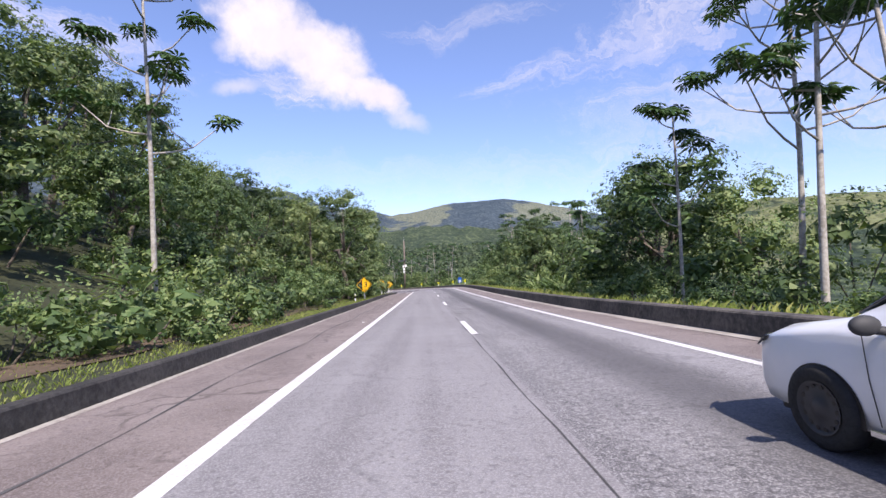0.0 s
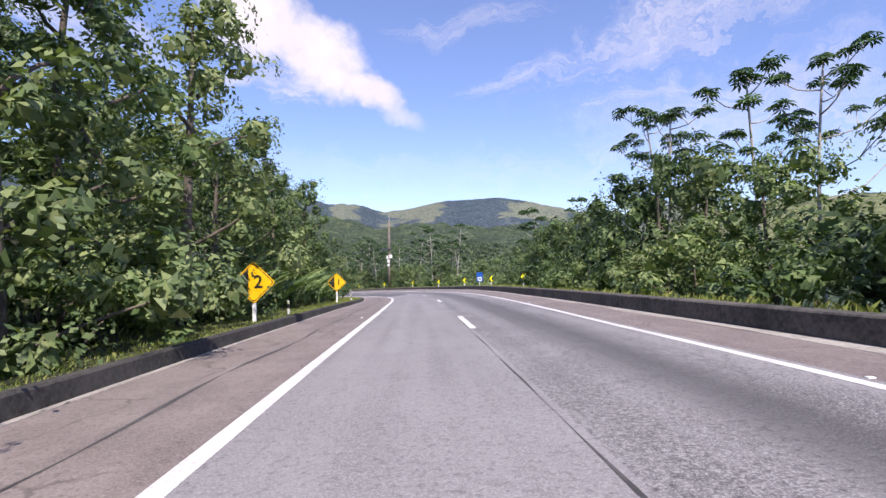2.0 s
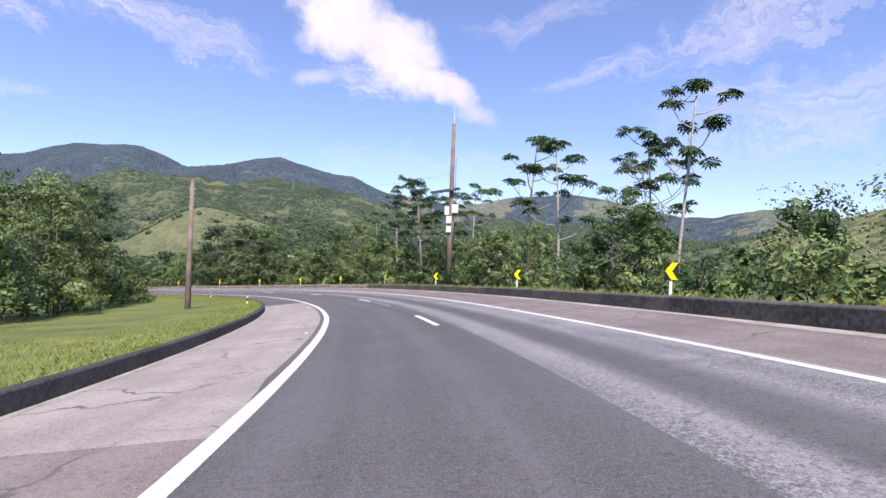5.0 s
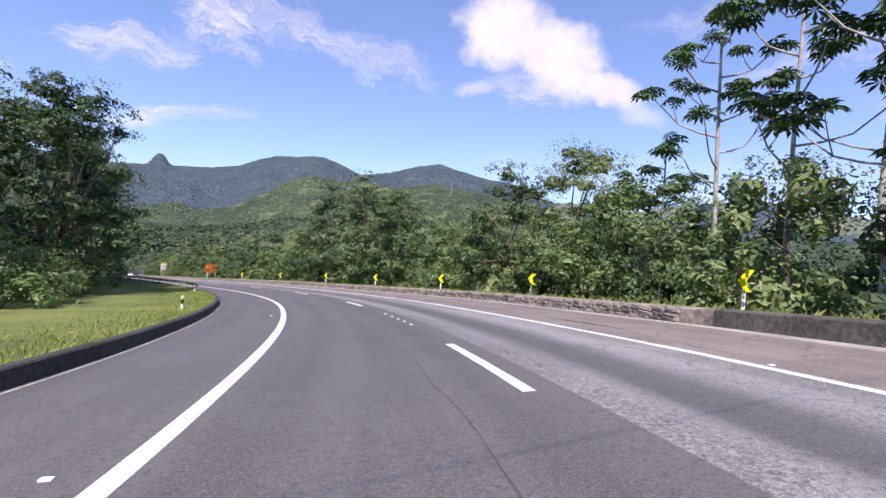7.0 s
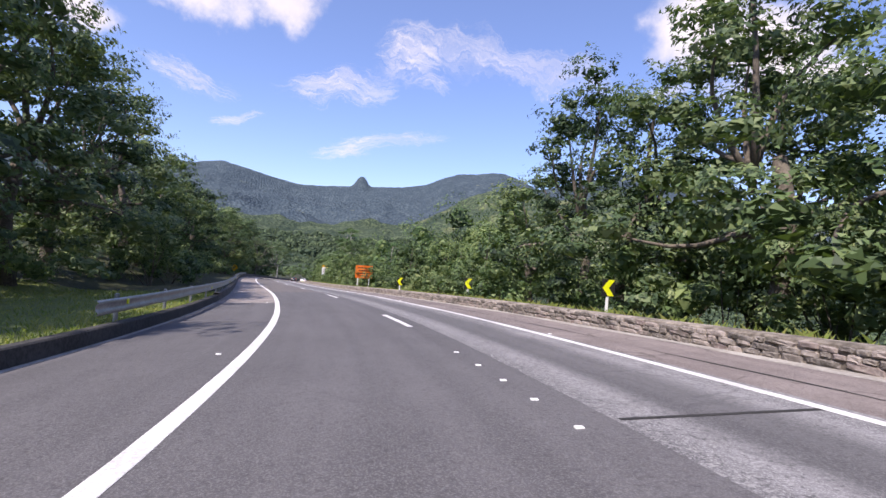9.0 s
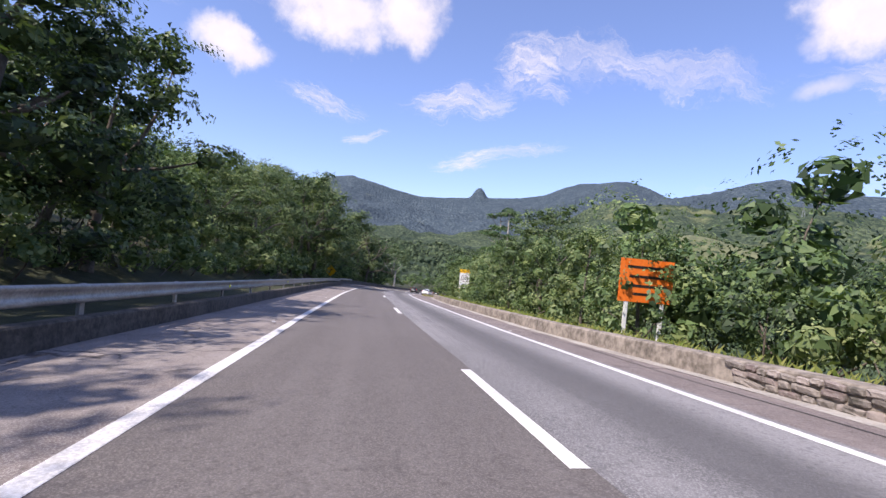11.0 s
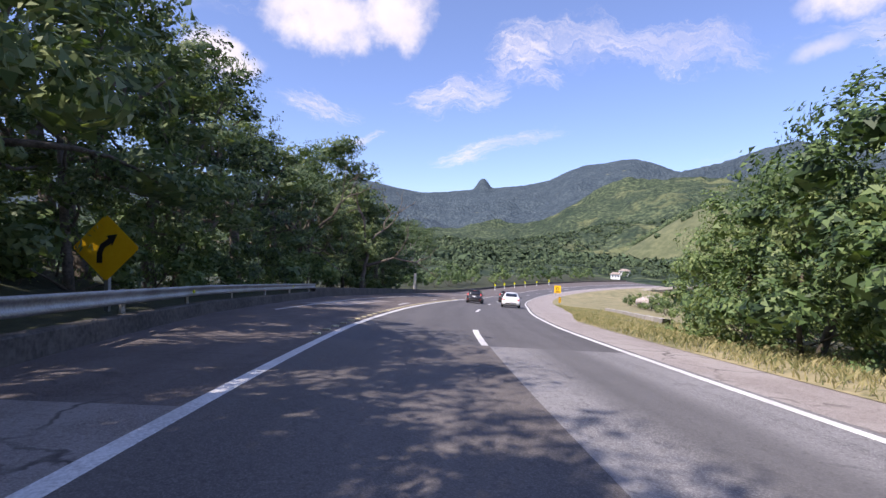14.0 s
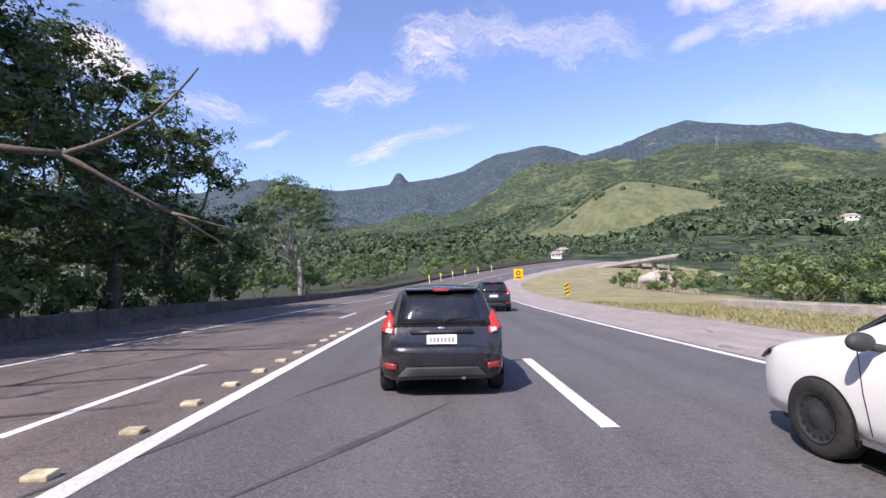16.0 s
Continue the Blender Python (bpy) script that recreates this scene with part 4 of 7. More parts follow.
def dead_tree(height, seed):
    """A bare grey tree with forking twigs."""
    rng = np.random.default_rng(seed)
    tree = new("dead_tree")
    bm = bmesh.new()

    def grow(p, d, length, r, level):
        end = p + d * length
        pts = limb_points(p, end, length * 0.06, rng, 5)
        tube(bm, pts, list(np.linspace(r, r * 0.55, 5)), 6 if level < 2 else 4)
        if level == 4:
            return
        for k in range(2 if level else 3):
            nd = (d + Vector(rng.normal(size=3)) * 0.46 + Vector((0, 0, 0.10))).normalized()
            grow(end if k < 2 else pts[3], nd, length * (0.62 + 0.2 * rng.random()), r * 0.55, level + 1)

    grow(Vector((0, 0, -0.8)), Vector((0.1, 0, 1)).normalized(), height * 0.30, 0.02 * height, 0)
    part("trunk", bm, M["bark"], tree, "", True)
    return tree


def plant(proto, s, lat, up=0.0, scale=1.0, turn=None, rng=random):
    p = at(s, lat, up)
    m = Matrix.LocRotScale(p, Euler((radians(rng.uniform(-4, 4)), radians(rng.uniform(-4, 4)), radians(rng.uniform(0, 360) if turn is None else turn))), None)
    ob = copy_thing(proto, m)
    ob.scale = (scale * rng.uniform(0.92, 1.08), scale * rng.uniform(0.92, 1.08), scale * rng.uniform(0.92, 1.08))
    return ob


LA, LB, LD = M["leaf_a"], M["leaf_b"], M["leaf_dark"]
PROTO = {
    "tree": [broadleaf(13, 4.6, 11, LA, 0.24, 125, 0.12), broadleaf(18, 5.2, 12, LD, 0.27, 104, 0.08, "bark", 19, 0.5), broadleaf(10, 4.2, 13, LB, 0.21, 150, 0.10, "bark", 14), broadleaf(17, 4.8, 14, LD, 0.26, 112, 0.10, "bark", 19, 0.55), broadleaf(14, 4.7, 15, LA, 0.19, 185, 0.06, "bark", 18)],
    "airy": [broadleaf(12, 4.4, 21, LA, 0.20, 190, 0.3, "bark", 18, 0.45), broadleaf(14, 5.0, 22, LD, 0.22, 180, 0.5, "bark_pale", 20, 0.5)],
    "draped": [draped(11, 2.9, 71, LA, 0.18, 130), draped(12, 2.7, 72, LB, 0.19, 125, 36), draped(7, 3.0, 73, LB, 0.17, 135, 24), draped(6.5, 3.2, 74, LA, 0.17, 135, 24)],
    "bush": [thicket(3.2, 2.3, 31, LB, 0.16, 122), thicket(4.2, 2.6, 32, LA, 0.165, 112), thicket(2.6, 2.1, 33, LB, 0.15, 125), thicket(5.2, 2.8, 34, LA, 0.175, 102), thicket(6.8, 3.2, 35, LB, 0.18, 95, 13)],
    "cecropia": [cecropia(13, 41, 9), cecropia(15, 42, 11, 0.05), cecropia(11, 43, 7, -0.06), cecropia(9, 44, 6, 0.1)],
    "banana": [heliconia(51), heliconia(52, 3.4, 13)],
    "dead": [dead_tree(13, 61)],
}
TEXT = {
    "tree": ("leafy broad-crowned forest tree on the roadside bank", "tree", "roadside trees"),
    "airy": ("open-crowned tree with fine leaves", "tree", "roadside trees"),
    "draped": ("tree buried in green climbers from foot to top", "tree", "climber-covered trees"),
    "bush": ("dense green shrub smothered in climbing leaves", "shrub", "roadside shrubs"),
    "cecropia": ("slender pale-trunked cecropia with umbrella leaf clusters", "tree", "cecropias"),
    "banana": ("clump of long arching banana-like leaves", "plant", "banana-like plants"),
    "dead": ("bare grey dead tree with forked twigs", "tree", "dead trees"),
}
for kind, obs in PROTO.items():
    for ob in obs:
        label, category, group = TEXT[kind]
        tagged(ob, label, category, group)

rnd = random.Random(7)
used = set()


def grow(kind, s, lat, up=0.0, scale=1.0, which=None, turn=None):
    k = rnd.randrange(len(PROTO[kind])) if which is None else which
    ob = PROTO[kind][k]
    if (kind, k) not in used:
        # the first of a kind is the one that was built
        used.add((kind, k))
        p = at(s, lat, up)
        ob.matrix_world = Matrix.LocRotScale(p, Euler((0, 0, radians(rnd.uniform(0, 360) if turn is None else turn))), (scale, scale, scale))
        return ob
    return plant(ob, s, lat, up, scale, turn, rnd)


def bank_up(s, lat):
    """Height of the verge above the road's plane, left of the road."""
    pts = verge_left(s)
    return float(np.interp(lat, [p[0] for p in pts], [p[1] for p in pts]))


def drop_up(s, lat):
    pts = verge_right(s)
    return float(np.interp(lat, [p[0] for p in pts], [p[1] for p in pts]))


def road_spot(x, y):
    """Chainage and side offset of a place beside the road."""
    i = int(((X_LINE - x) ** 2 + (Y_LINE - y) ** 2).argmin())
    h = HEAD_LINE[i]
    return S_LINE[i], (x - X_LINE[i]) * math.cos(h) + (y - Y_LINE[i]) * math.sin(h)


def base_up(s, lat):
    return (bank_up(s, lat) if lat < 0 else drop_up(s, lat)) - 0.3


TALL = {"tree": (13, 18, 10, 17, 14), "airy": (12, 14), "draped": (11, 12, 7, 6.5), "bush": (3.2, 4.2, 2.6, 5.2, 6.8), "cecropia": (13, 15, 11, 9), "dead": (13,), "banana": (2.6, 3.4)}


def stand(kind, s, lat, top, which=None, turn=None):
    """Plants one whose top stands that high over the road's plane."""
    up = base_up(s, lat)
    if kind in ("tree", "airy"):
        top *= 1.05
    if which is None and kind == "bush":
        order = sorted(range(5), key=lambda q: abs(TALL["bush"][q] - (top - up)))
        which = order[0 if rnd.random() < 0.65 else 1]
    k = rnd.randrange(len(PROTO[kind])) if which is None else which
    if kind == "tree" and not 0.7 < (top - up) / TALL[kind][k] < 1.15:
        k = min(range(4), key=lambda q: abs(TALL[kind][q] - (top - up) + 0.3 * (q % 2)))
    return grow(kind, s, lat, up, (top - up) / TALL[kind][k], k, turn)


def stand_xy(kind, x, y, top, which=None, turn=None):
    s, lat = road_spot(x, y)
    return stand(kind, s, lat, top, which, turn)


# left bank before the bend: low shrubs at its foot, trees above them
s = 50.0
while s < 170:
    lat = (-6.9 if s < 94 else -7.2 if s < 98 else -7.9 if s < 128 else -8.2) - rnd.random() * 1.2
    stand("bush", s, lat, (rnd.uniform(1.9, 2.8) if s < 94 else rnd.uniform(2.2, 3.6)))
    s += rnd.uniform(2.4, 3.0) if s < 94 else rnd.uniform(3.2, 4.2)
s = 48.0
while s < 112:
    lat = -12.0 - rnd.random() * 2.0
    stand("bush", s, lat, rnd.uniform(4.0, 6.2))
    s += rnd.uniform(4.2, 5.4)
for s, lat, top, k in ((58, -16, 13, 0), (61, -23, 17, 3), (66, -15.5, 14, 0), (70, -19, 17, 0), (75, -14.5, 11.5, 0), (79, -20, 17, 3), (85, -20, 17.3, 0), (83.5, -14.5, 9.4, 2), (89.5, -21, 17.2, 4), (94, -20.5, 16.6, 0), (99, -20, 14.0, 3),
                       (90, -15.5, 10.0, 2), (96, -15, 10.2, 0), (102, -14.5, 11.4, 0), (97, -28, 22.5, 3), (104, -28, 22.5, 1), (111, -27, 20.5, 3), (118, -27, 18.0, 1), (108, -7.4, 12.0, 4), (107, -19, 13.6, 0), (112.5, -14.5, 13.6, 0),
                       (118, -15, 13.6, 3), (124, -15, 13.8, 3), (131, -14.6, 13.2, 0), (138, -14.8, 13.2, 3), (145, -14.8, 13.2, 0), (151, -14.0, 14.6, 3), (157, -14.4, 13.4, 0), (164, -14.5, 10.4, 2), (170, -16, 8.6, 0), (176, -19, 9.5, 1),
                       (120, -23, 17, 1), (130, -22, 17, 3), (140, -24, 16, 1), (151, -23, 15, 3)):
    stand("tree", s, lat, top, k)
for s, lat, top, k in ((112.5, -7.6, 10.6, 1), (116, -7.3, 10.8, 0), (119.5, -7.5, 11.6, 1), (123.5, -7.7, 11.8, 0), (129.5, -9.2, 9.9, 0), (134, -9.0, 11.1, 1), (139.5, -9.0, 10.4, 0), (145.5, -9.4, 10.9, 1), (151.5, -9.6, 12.4, 1), (156, -9.9, 9.4, 0), (161.5, -10.2, 7.2, 2), (166.5, -10.8, 6.6, 3), (361, -9.4, 8.6, 0), (366, -9.0, 9.6, 1), (371, -10.8, 9.4, 0), (376.5, -11.4, 9.4, 1), (382, -11.6, 9.4, 0), (388, -12.6, 9.6, 1)):
    stand("draped", s, lat, top, k)
for s, lat, top, k in ((80.5, -11.2, 14.5, 0), (86, -22, 14.5, 0), (90, -24, 14.0, 2)):
    stand("cecropia", s, lat, top, k)
for s, lat, h in ((79, -11.0, 3.2), (82, -11.4, 3.0), (106, -8.0, 3.0), (127.5, -7.6, 3.3), (131, -7.9, 3.6), (134.5, -7.7, 3.8), (138.5, -7.8, 3.4), (142.5, -7.7, 3.2), (148, -7.8, 3.3)):
    stand("banana", s, lat, h)

# right side, behind the parapet
s = 62.0
while s < 362:
    w = wall_line(s)
    lat = w + (3.4 if s < 144 else (5.7 if s < 254 else 7.3 if s < 290 else (5.0 if s < 300 else 6.4))) + rnd.random() * 0.9
    top = rnd.uniform(1.0, 1.9) if s < 112 else (rnd.uniform(1.8, 3.0) if s < 162 else (rnd.uniform(1.3, 2.2) if s < 212 else (rnd.uniform(2.2, 3.6) if s < 300 else rnd.uniform(2.6, 4.0))))
    stand("bush", s, lat, top)
    s += rnd.uniform(3.4, 4.4)
s = 56.0
while s < 362:
    w = wall_line(s)
    lat = w + (7.0 if s < 144 else 9.2) + rnd.random() * 1.6
    top = rnd.uniform(2.0, 3.4) if s < 112 else (rnd.uniform(4.5, 6.8) if s < 160 else (rnd.uniform(3.6, 5.0) if s < 215 else rnd.uniform(4.4, 6.0) if s < 262 or s > 314 else rnd.uniform(6.0, 8.2)))
    if not (120 < s < 160 or 205 < s < 235 or 286 < s < 356):
        stand("bush", s, lat, top)
    s += rnd.uniform(5.6, 7.0)
for s, lat, top, k in ((90.4, 15.0, 10.4, 0), (95, 15.4, 9.6, 2), (86, 13.6, 9.0, 2), (82.5, 15.5, 7.0, 0)):
    stand("tree", s, lat, top, k)
for s, lat, top, k in ((101, 14.6, 4.4, 3), (107, 14.2, 5.6, 2), (112.5, 12.6, 6.2, 3), (123, 12.6, 5.2, 2), (127, 12.9, 6.4, 3), (131, 13.0, 7.1, 2), (135.5, 13.4, 7.5, 3), (140, 13.4, 6.0, 2), (144, 13.6, 6.5, 3), (148, 13.8, 6.9, 2), (152, 13.9, 6.6, 3), (157, 14.2, 5.7, 2), (162, 14.8, 5.0, 3)):
    stand("draped", s, lat, top, k)
for s, lat, top, k in ((226, 18, 5.6, 2), (236, 19, 5.8, 0), (247, 19, 6.4, 1), (257, 18, 6.8, 2), (268, 16.5, 9.5, 0), (296, 17, 8.5, 2), (305, 16, 9, 0), (313, 15, 8, 2), (322, 17, 8, 0), (331, 16, 8.5, 2),
                       (340, 15.5, 7.5, 0), (349, 16.5, 7.5, 2)):
    stand("bush", s, lat, top, 4)
for s, lat, top, k in ((214, 15.5, 4.8, 2), (198.5, 14.6, 6.0, 2), (239, 15.8, 8.0, 2), (244.5, 15.6, 9.8, 4), (250, 15.2, 10.2, 2), (254, 18.5, 8.6, 0), (259, 15.4, 8.4, 2), (269.5, 15.2, 12.6, 4), (275.5, 15.2, 14.6, 4), (281, 15.0, 13.8, 0), (286.5, 15.0, 14.2, 4), (291, 15.4, 10.4, 2), (278, 20, 13.6, 0),
                       (300, 16.5, 7.4, 2), (375, 13.0, 7.4, 2), (379.5, 12.8, 8.5, 2), (384.5, 12.8, 7.6, 2), (389, 13.2, 7.0, 2), (382, 17, 8.0, 0)):
    stand("tree", s, lat, top, k)
for s, lat, top, k in ((255.5, 14.8, 6.4, 2), (264, 14.6, 5.2, 3), (207, 14.2, 5.0, 2), (211, 14.4, 5.4, 3), (215.5, 14.6, 5.6, 2), (220, 14.8, 5.6, 3), (225, 15.0, 5.4, 2), (231, 15.0, 5.8, 3), (296, 14.2, 6.4, 2), (302, 13.2, 5.8, 2), (309, 12.6, 5.6, 3), (322, 10.6, 4.4, 2), (327.5, 10.8, 4.6, 3), (333, 10.6, 5.0, 2), (338.5, 10.6, 5.2, 3), (344, 10.8, 5.6, 2), (349, 11.2, 5.4, 3), (353.5, 12.4, 5.6, 2), (361, 13.6, 6.6, 3), (394.5, 13.5, 4.6, 2), (373.5, 11.6, 5.0, 3), (378, 11.5, 5.4, 2), (382.5, 11.6, 5.2, 3), (387.5, 12.0, 4.8, 2)):
    stand("draped", s, lat, top, k)
for s, lat, top, k in ((73.0, 11.4, 11.0, 0), (76.5, 13.4, 12.5, 1), (71.5, 13.2, 10.0, 2), (79.5, 10.8, 7.5, 3), (100.0, 13.6, 6.6, 3), (115.5, 17.9, 9.2, 0), (95, 15, 7.0, 2), (108, 14.8, 6.6, 3),
                       (132.0, 13.4, 9.6, 0), (135.5, 15.4, 10.2, 1), (124.5, 15.5, 9.6, 1), (129.5, 17.0, 10.0, 0), (163.0, 16.6, 9.6, 2), (157, 18.2, 9.2, 0)):
    stand("cecropia", s, lat, top, k)
for x, y, top, k in ((-6.4, 163.5, 14.6, 0), (-3.0, 160.4, 12.2, 2), (-21.8, 179.3, 13.2, 1), (-20.0, 176.8, 12.4, 0), (-18.4, 173.0, 12.0, 2), (-16.7, 169.6, 11.4, 0), (-14.0, 170.4, 11.2, 2), (-12.0, 173.0, 10.8, 1), (-17.2, 177.0, 11.6, 2), (1.3, 147.7, 10.6, 1), (1.9, 144.8, 11.6, 0), (3.6, 151.0, 9.0, 3),
                     (-27.7, 192.8, 10.9, 0), (-24.5, 190.0, 9.8, 2), (-139.5, 241.4, 11.5, 2), (-142.8, 242.9, 12.5, 0), (-145.0, 244.5, 9.0, 3), (-145.5, 250.5, 8.8, 0), (-131.0, 245.0, 8.6, 2)):
    stand_xy("cecropia", x, y, top, k)
for s, lat, h in ((92, 9.6, 1.6), (96, 9.9, 1.9), (99, 9.4, 1.6), (200, 13.4, 2.0), (207, 13.8, 2.0)):
    stand("banana", s, lat, h)

# inside of the bend and the bank behind the guard rail
s = 192.0
while s < 300:
    lat = -16.5 - rnd.random() * 1.5 if s < 235 else -13.4 - rnd.random() * 2.0
    stand("bush", s, lat, rnd.uniform(3.0, 5.0))
    s += rnd.uniform(4.0, 5.2)
for s, lat, top, k in ((196, -21, 8.5, 0), (204, -19.5, 9.5, 2), (212, -20, 10, 0), (220, -19, 11, 2), (228, -19, 11.5, 0), (236, -18.5, 12.5, 3), (243, -17.6, 13.5, 1), (249, -20.5, 14, 3), (256, -20.5, 14.5, 3), (262, -19.0, 16.5, 3),
                       (266, -15.2, 17.6, 1), (272, -16.4, 18.7, 1), (278, -14.4, 18.2, 3), (284, -14.8, 17.6, 1), (290, -13.4, 17.1, 3), (296, -13.9, 16.6, 1), (302, -12.6, 15.5, 3), (309, -12.2, 14.5, 0), (316, -11.8, 13.0, 0),
                       (324, -12.6, 9.8, 0), (330, -13, 9.4, 2), (336, -13.4, 9.3, 0), (343, -13.2, 9.9, 4), (349, -13.4, 10.8, 0), (355, -13.4, 11.6, 4), (361.5, -13.6, 12.6, 0), (368.5, -8.6, 14.2, 4), (373.5, -10.0, 14.4, 0), (379.5, -12.0, 14.8, 3), (385, -13.2, 15.0, 3), (391, -15.0, 16.2, 1), (397, -15.4, 16.2, 3), (403.5, -16.0, 15.6, 3), (317, -9.6, 12.6, 3), (322.5, -9.4, 11.0, 0),
                       (410, -16.0, 14.0, 1), (420, -17.5, 20.3, 1), (426, -18.5, 18.0, 3), (414, -18.5, 16.0, 3), (416, -14.0, 11.5, 0), (424, -14.2, 12.4, 4), (430.5, -15.6, 15.4, 3), (435, -15.2, 12.6, 0), (433, -20, 14.0, 1), (440, -18.0, 9.0, 2), (330, -20, 11.5, 0), (345, -20, 13.0, 0), (356, -20, 14.0, 3), (366, -19, 16.0, 3), (376, -18, 19.0, 1), (388, -19, 19.0, 3), (400, -20, 18.5, 1), (410, -22, 18, 3)):
    stand("tree", s, lat, top, k)
for s, lat, top, k in ((114, 13.4, 8.7, 0), (336.5, 12.6, 8.9, 0), (341, -11.2, 10.2, 0), (350, -11.0, 11.4, 0), (364, -8.2, 13.8, 0), (440, -24, 9.5, 1)):
    stand("airy", s, lat, top, k)
s = 300.0
while s < 446:
    k = kerb_line(s)
    stand("bush", s, k - (4.6 if s < 394 else 2.9) - rnd.random() * 1.2, rnd.uniform(2.4, 4.6))
    s += rnd.uniform(3.8, 4.8)
s = 302.0
while s < 358:
    stand("bush", s, kerb_line(s) - 8.0 - rnd.random() * 1.4, rnd.uniform(5.2, 7.4))
    s += rnd.uniform(5.6, 7.0)
stand("dead", 409.0, -15.0, 16.5, 0, 20)
stand("dead", 416.0, -12.0, 15.5, 0, 80)
stand("airy", 468.0, -20.0, 16.0, 1)
for s, lat, top, k in ((104.0, -10.0, 9.6, 0), (108.5, -9.8, 10.6, 1)):
    stand("draped", s, lat, top, k, 40 * k)
for s in range(452, 612, 11):
    stand("bush", s, kerb_line(s) - 7 - rnd.random() * 6, rnd.uniform(5.0, 8.0), 4)
# shrubs over the dry field to the right
for i in range(42):
    s = rnd.uniform(400, 500)
    stand("bush", s, verge_line(s) + rnd.uniform(16, 40), rnd.uniform(1.4, 3.6))
for s, lat, top in ((393.0, 17.0, 5.2), (396.5, 18.6, 5.8), (391.0, 19.5, 6.0), (399.0, 20.5, 4.6)):
    stand("bush", s, lat, top)

# ---- signs, posts, rails ----
def plate(bm, outline, y, thick=0.02):
    """A flat plate: outline of (x, z) points, its front at y, facing -y."""
    f = [bm.verts.new((x, y, z)) for x, z in outline]
    b = [bm.verts.new((x, y + thick, z)) for x, z in outline]
    n = len(outline)
    bm.faces.new(f)
    bm.faces.new(list(reversed(b)))
    for i in range(n):
        bm.faces.new((f[i], b[i], b[(i + 1) % n], f[(i + 1) % n]))
    bmesh.ops.recalc_face_normals(bm, faces=bm.faces[:])
    return bm


def rect(x0, z0, x1, z1):
    return [(x0, z0), (x1, z0), (x1, z1), (x0, z1)]


def ring(x, z, r0, r1, y, n=32, thick=0.004):
    bm = bmesh.new()
    vs = []
    for r in (r0, r1):
        for yy in (y, y + thick):
            vs.append([bm.verts.new((x + r * math.cos(2 * math.pi * k / n), yy, z + r * math.sin(2 * math.pi * k / n))) for k in range(n)])
    for k in range(n):
        j = (k + 1) % n
        bm.faces.new((vs[0][k], vs[0][j], vs[2][j], vs[2][k]))
        bm.faces.new((vs[1][k], vs[3][k], vs[3][j], vs[1][j]))
        bm.faces.new((vs[2][k], vs[2][j], vs[3][j], vs[3][k]))
    bmesh.ops.recalc_face_normals(bm, faces=bm.faces[:])
    return bm


def lettering(text, size, place, mat, parent, name="lettering", bold=0.0):
    cu = bpy.data.curves.new(name, "FONT")
    cu.body, cu.size, cu.extrude, cu.offset = text, size, 0.002, bold
    cu.align_x, cu.align_y = "CENTER", "CENTER"
    cu.materials.append(mat)
    ob = new(name, cu)
    ob.parent = parent
    ob.matrix_basis = pose(*place, 90, 0, 0)
    return ob


def post(parent, x, z0, z1, mat, w=0.09, d=0.07, y=0.05, name="post"):
    bm = bmesh.new()
    box(bm, (w, d, z1 - z0), (x, y, (z0 + z1) / 2), None, 0.01)
    return part(name, bm, mat, parent)


def diamond(r):
    k = 0.04
    return [(-r + k, -k), (-k, -r + k), (k, -r + k), (r - k, -k), (r - k, k), (k, r - k), (-k, r - k), (-r + k, k)]


def place_sign(ob, s, lat, up=0.0, turn=0.0):
    p = at(s, lat, up)
    ob.matrix_world = pose(p.x, p.y, p.z, 0, 0, heading(s) + turn)


def countdown(number, s, lat, mid, post_mat):
    sign = new("countdown_sign")
    r = 0.74
    post(sign, 0, -0.4, mid + 0.25, post_mat, 0.11, 0.11, 0.07)
    part("panel", plate(bmesh.new(), diamond(r), 0.0, 0.012), M["sign_yellow"], sign)
    # black border set in from the rim
    bm = bmesh.new()
    o, i = diamond(r - 0.05), diamond(r - 0.085)
    vo, vi = [bm.verts.new((x, -0.004, z)) for x, z in o], [bm.verts.new((x, -0.004, z)) for x, z in i]
    for k in range(8):
        bm.faces.new((vo[k], vo[(k + 1) % 8], vi[(k + 1) % 8], vi[k]))
    part("border", bm, M["sign_black"], sign)
    q = r - 0.10
    part("black_wedge", plate(bmesh.new(), [(-q, 0), (-0.17, -q + 0.17), (-0.17, q - 0.17)], -0.006, 0.003), M["sign_black"], sign)
    lettering(number, 0.62, (0.16, -0.008, 0.0), M["sign_black"], sign, "numeral", 0.012)
    for c in sign.children:
        if c.name.split(".")[0] != "post":
            c.matrix_basis = Matrix.Translation((0, 0, mid)) @ c.matrix_basis
    place_sign(sign, s, lat)
    tagged(sign, "yellow diamond countdown sign number " + number + " on a roadside post", "road sign")
    return sign


countdown("3", 104.2, -5.4, 1.55, M["galvanised"])
countdown("2", 124.2, -5.6, 1.60, M["white_paint"])
countdown("1", 145.5, -5.9, 1.85, M["white_paint"])


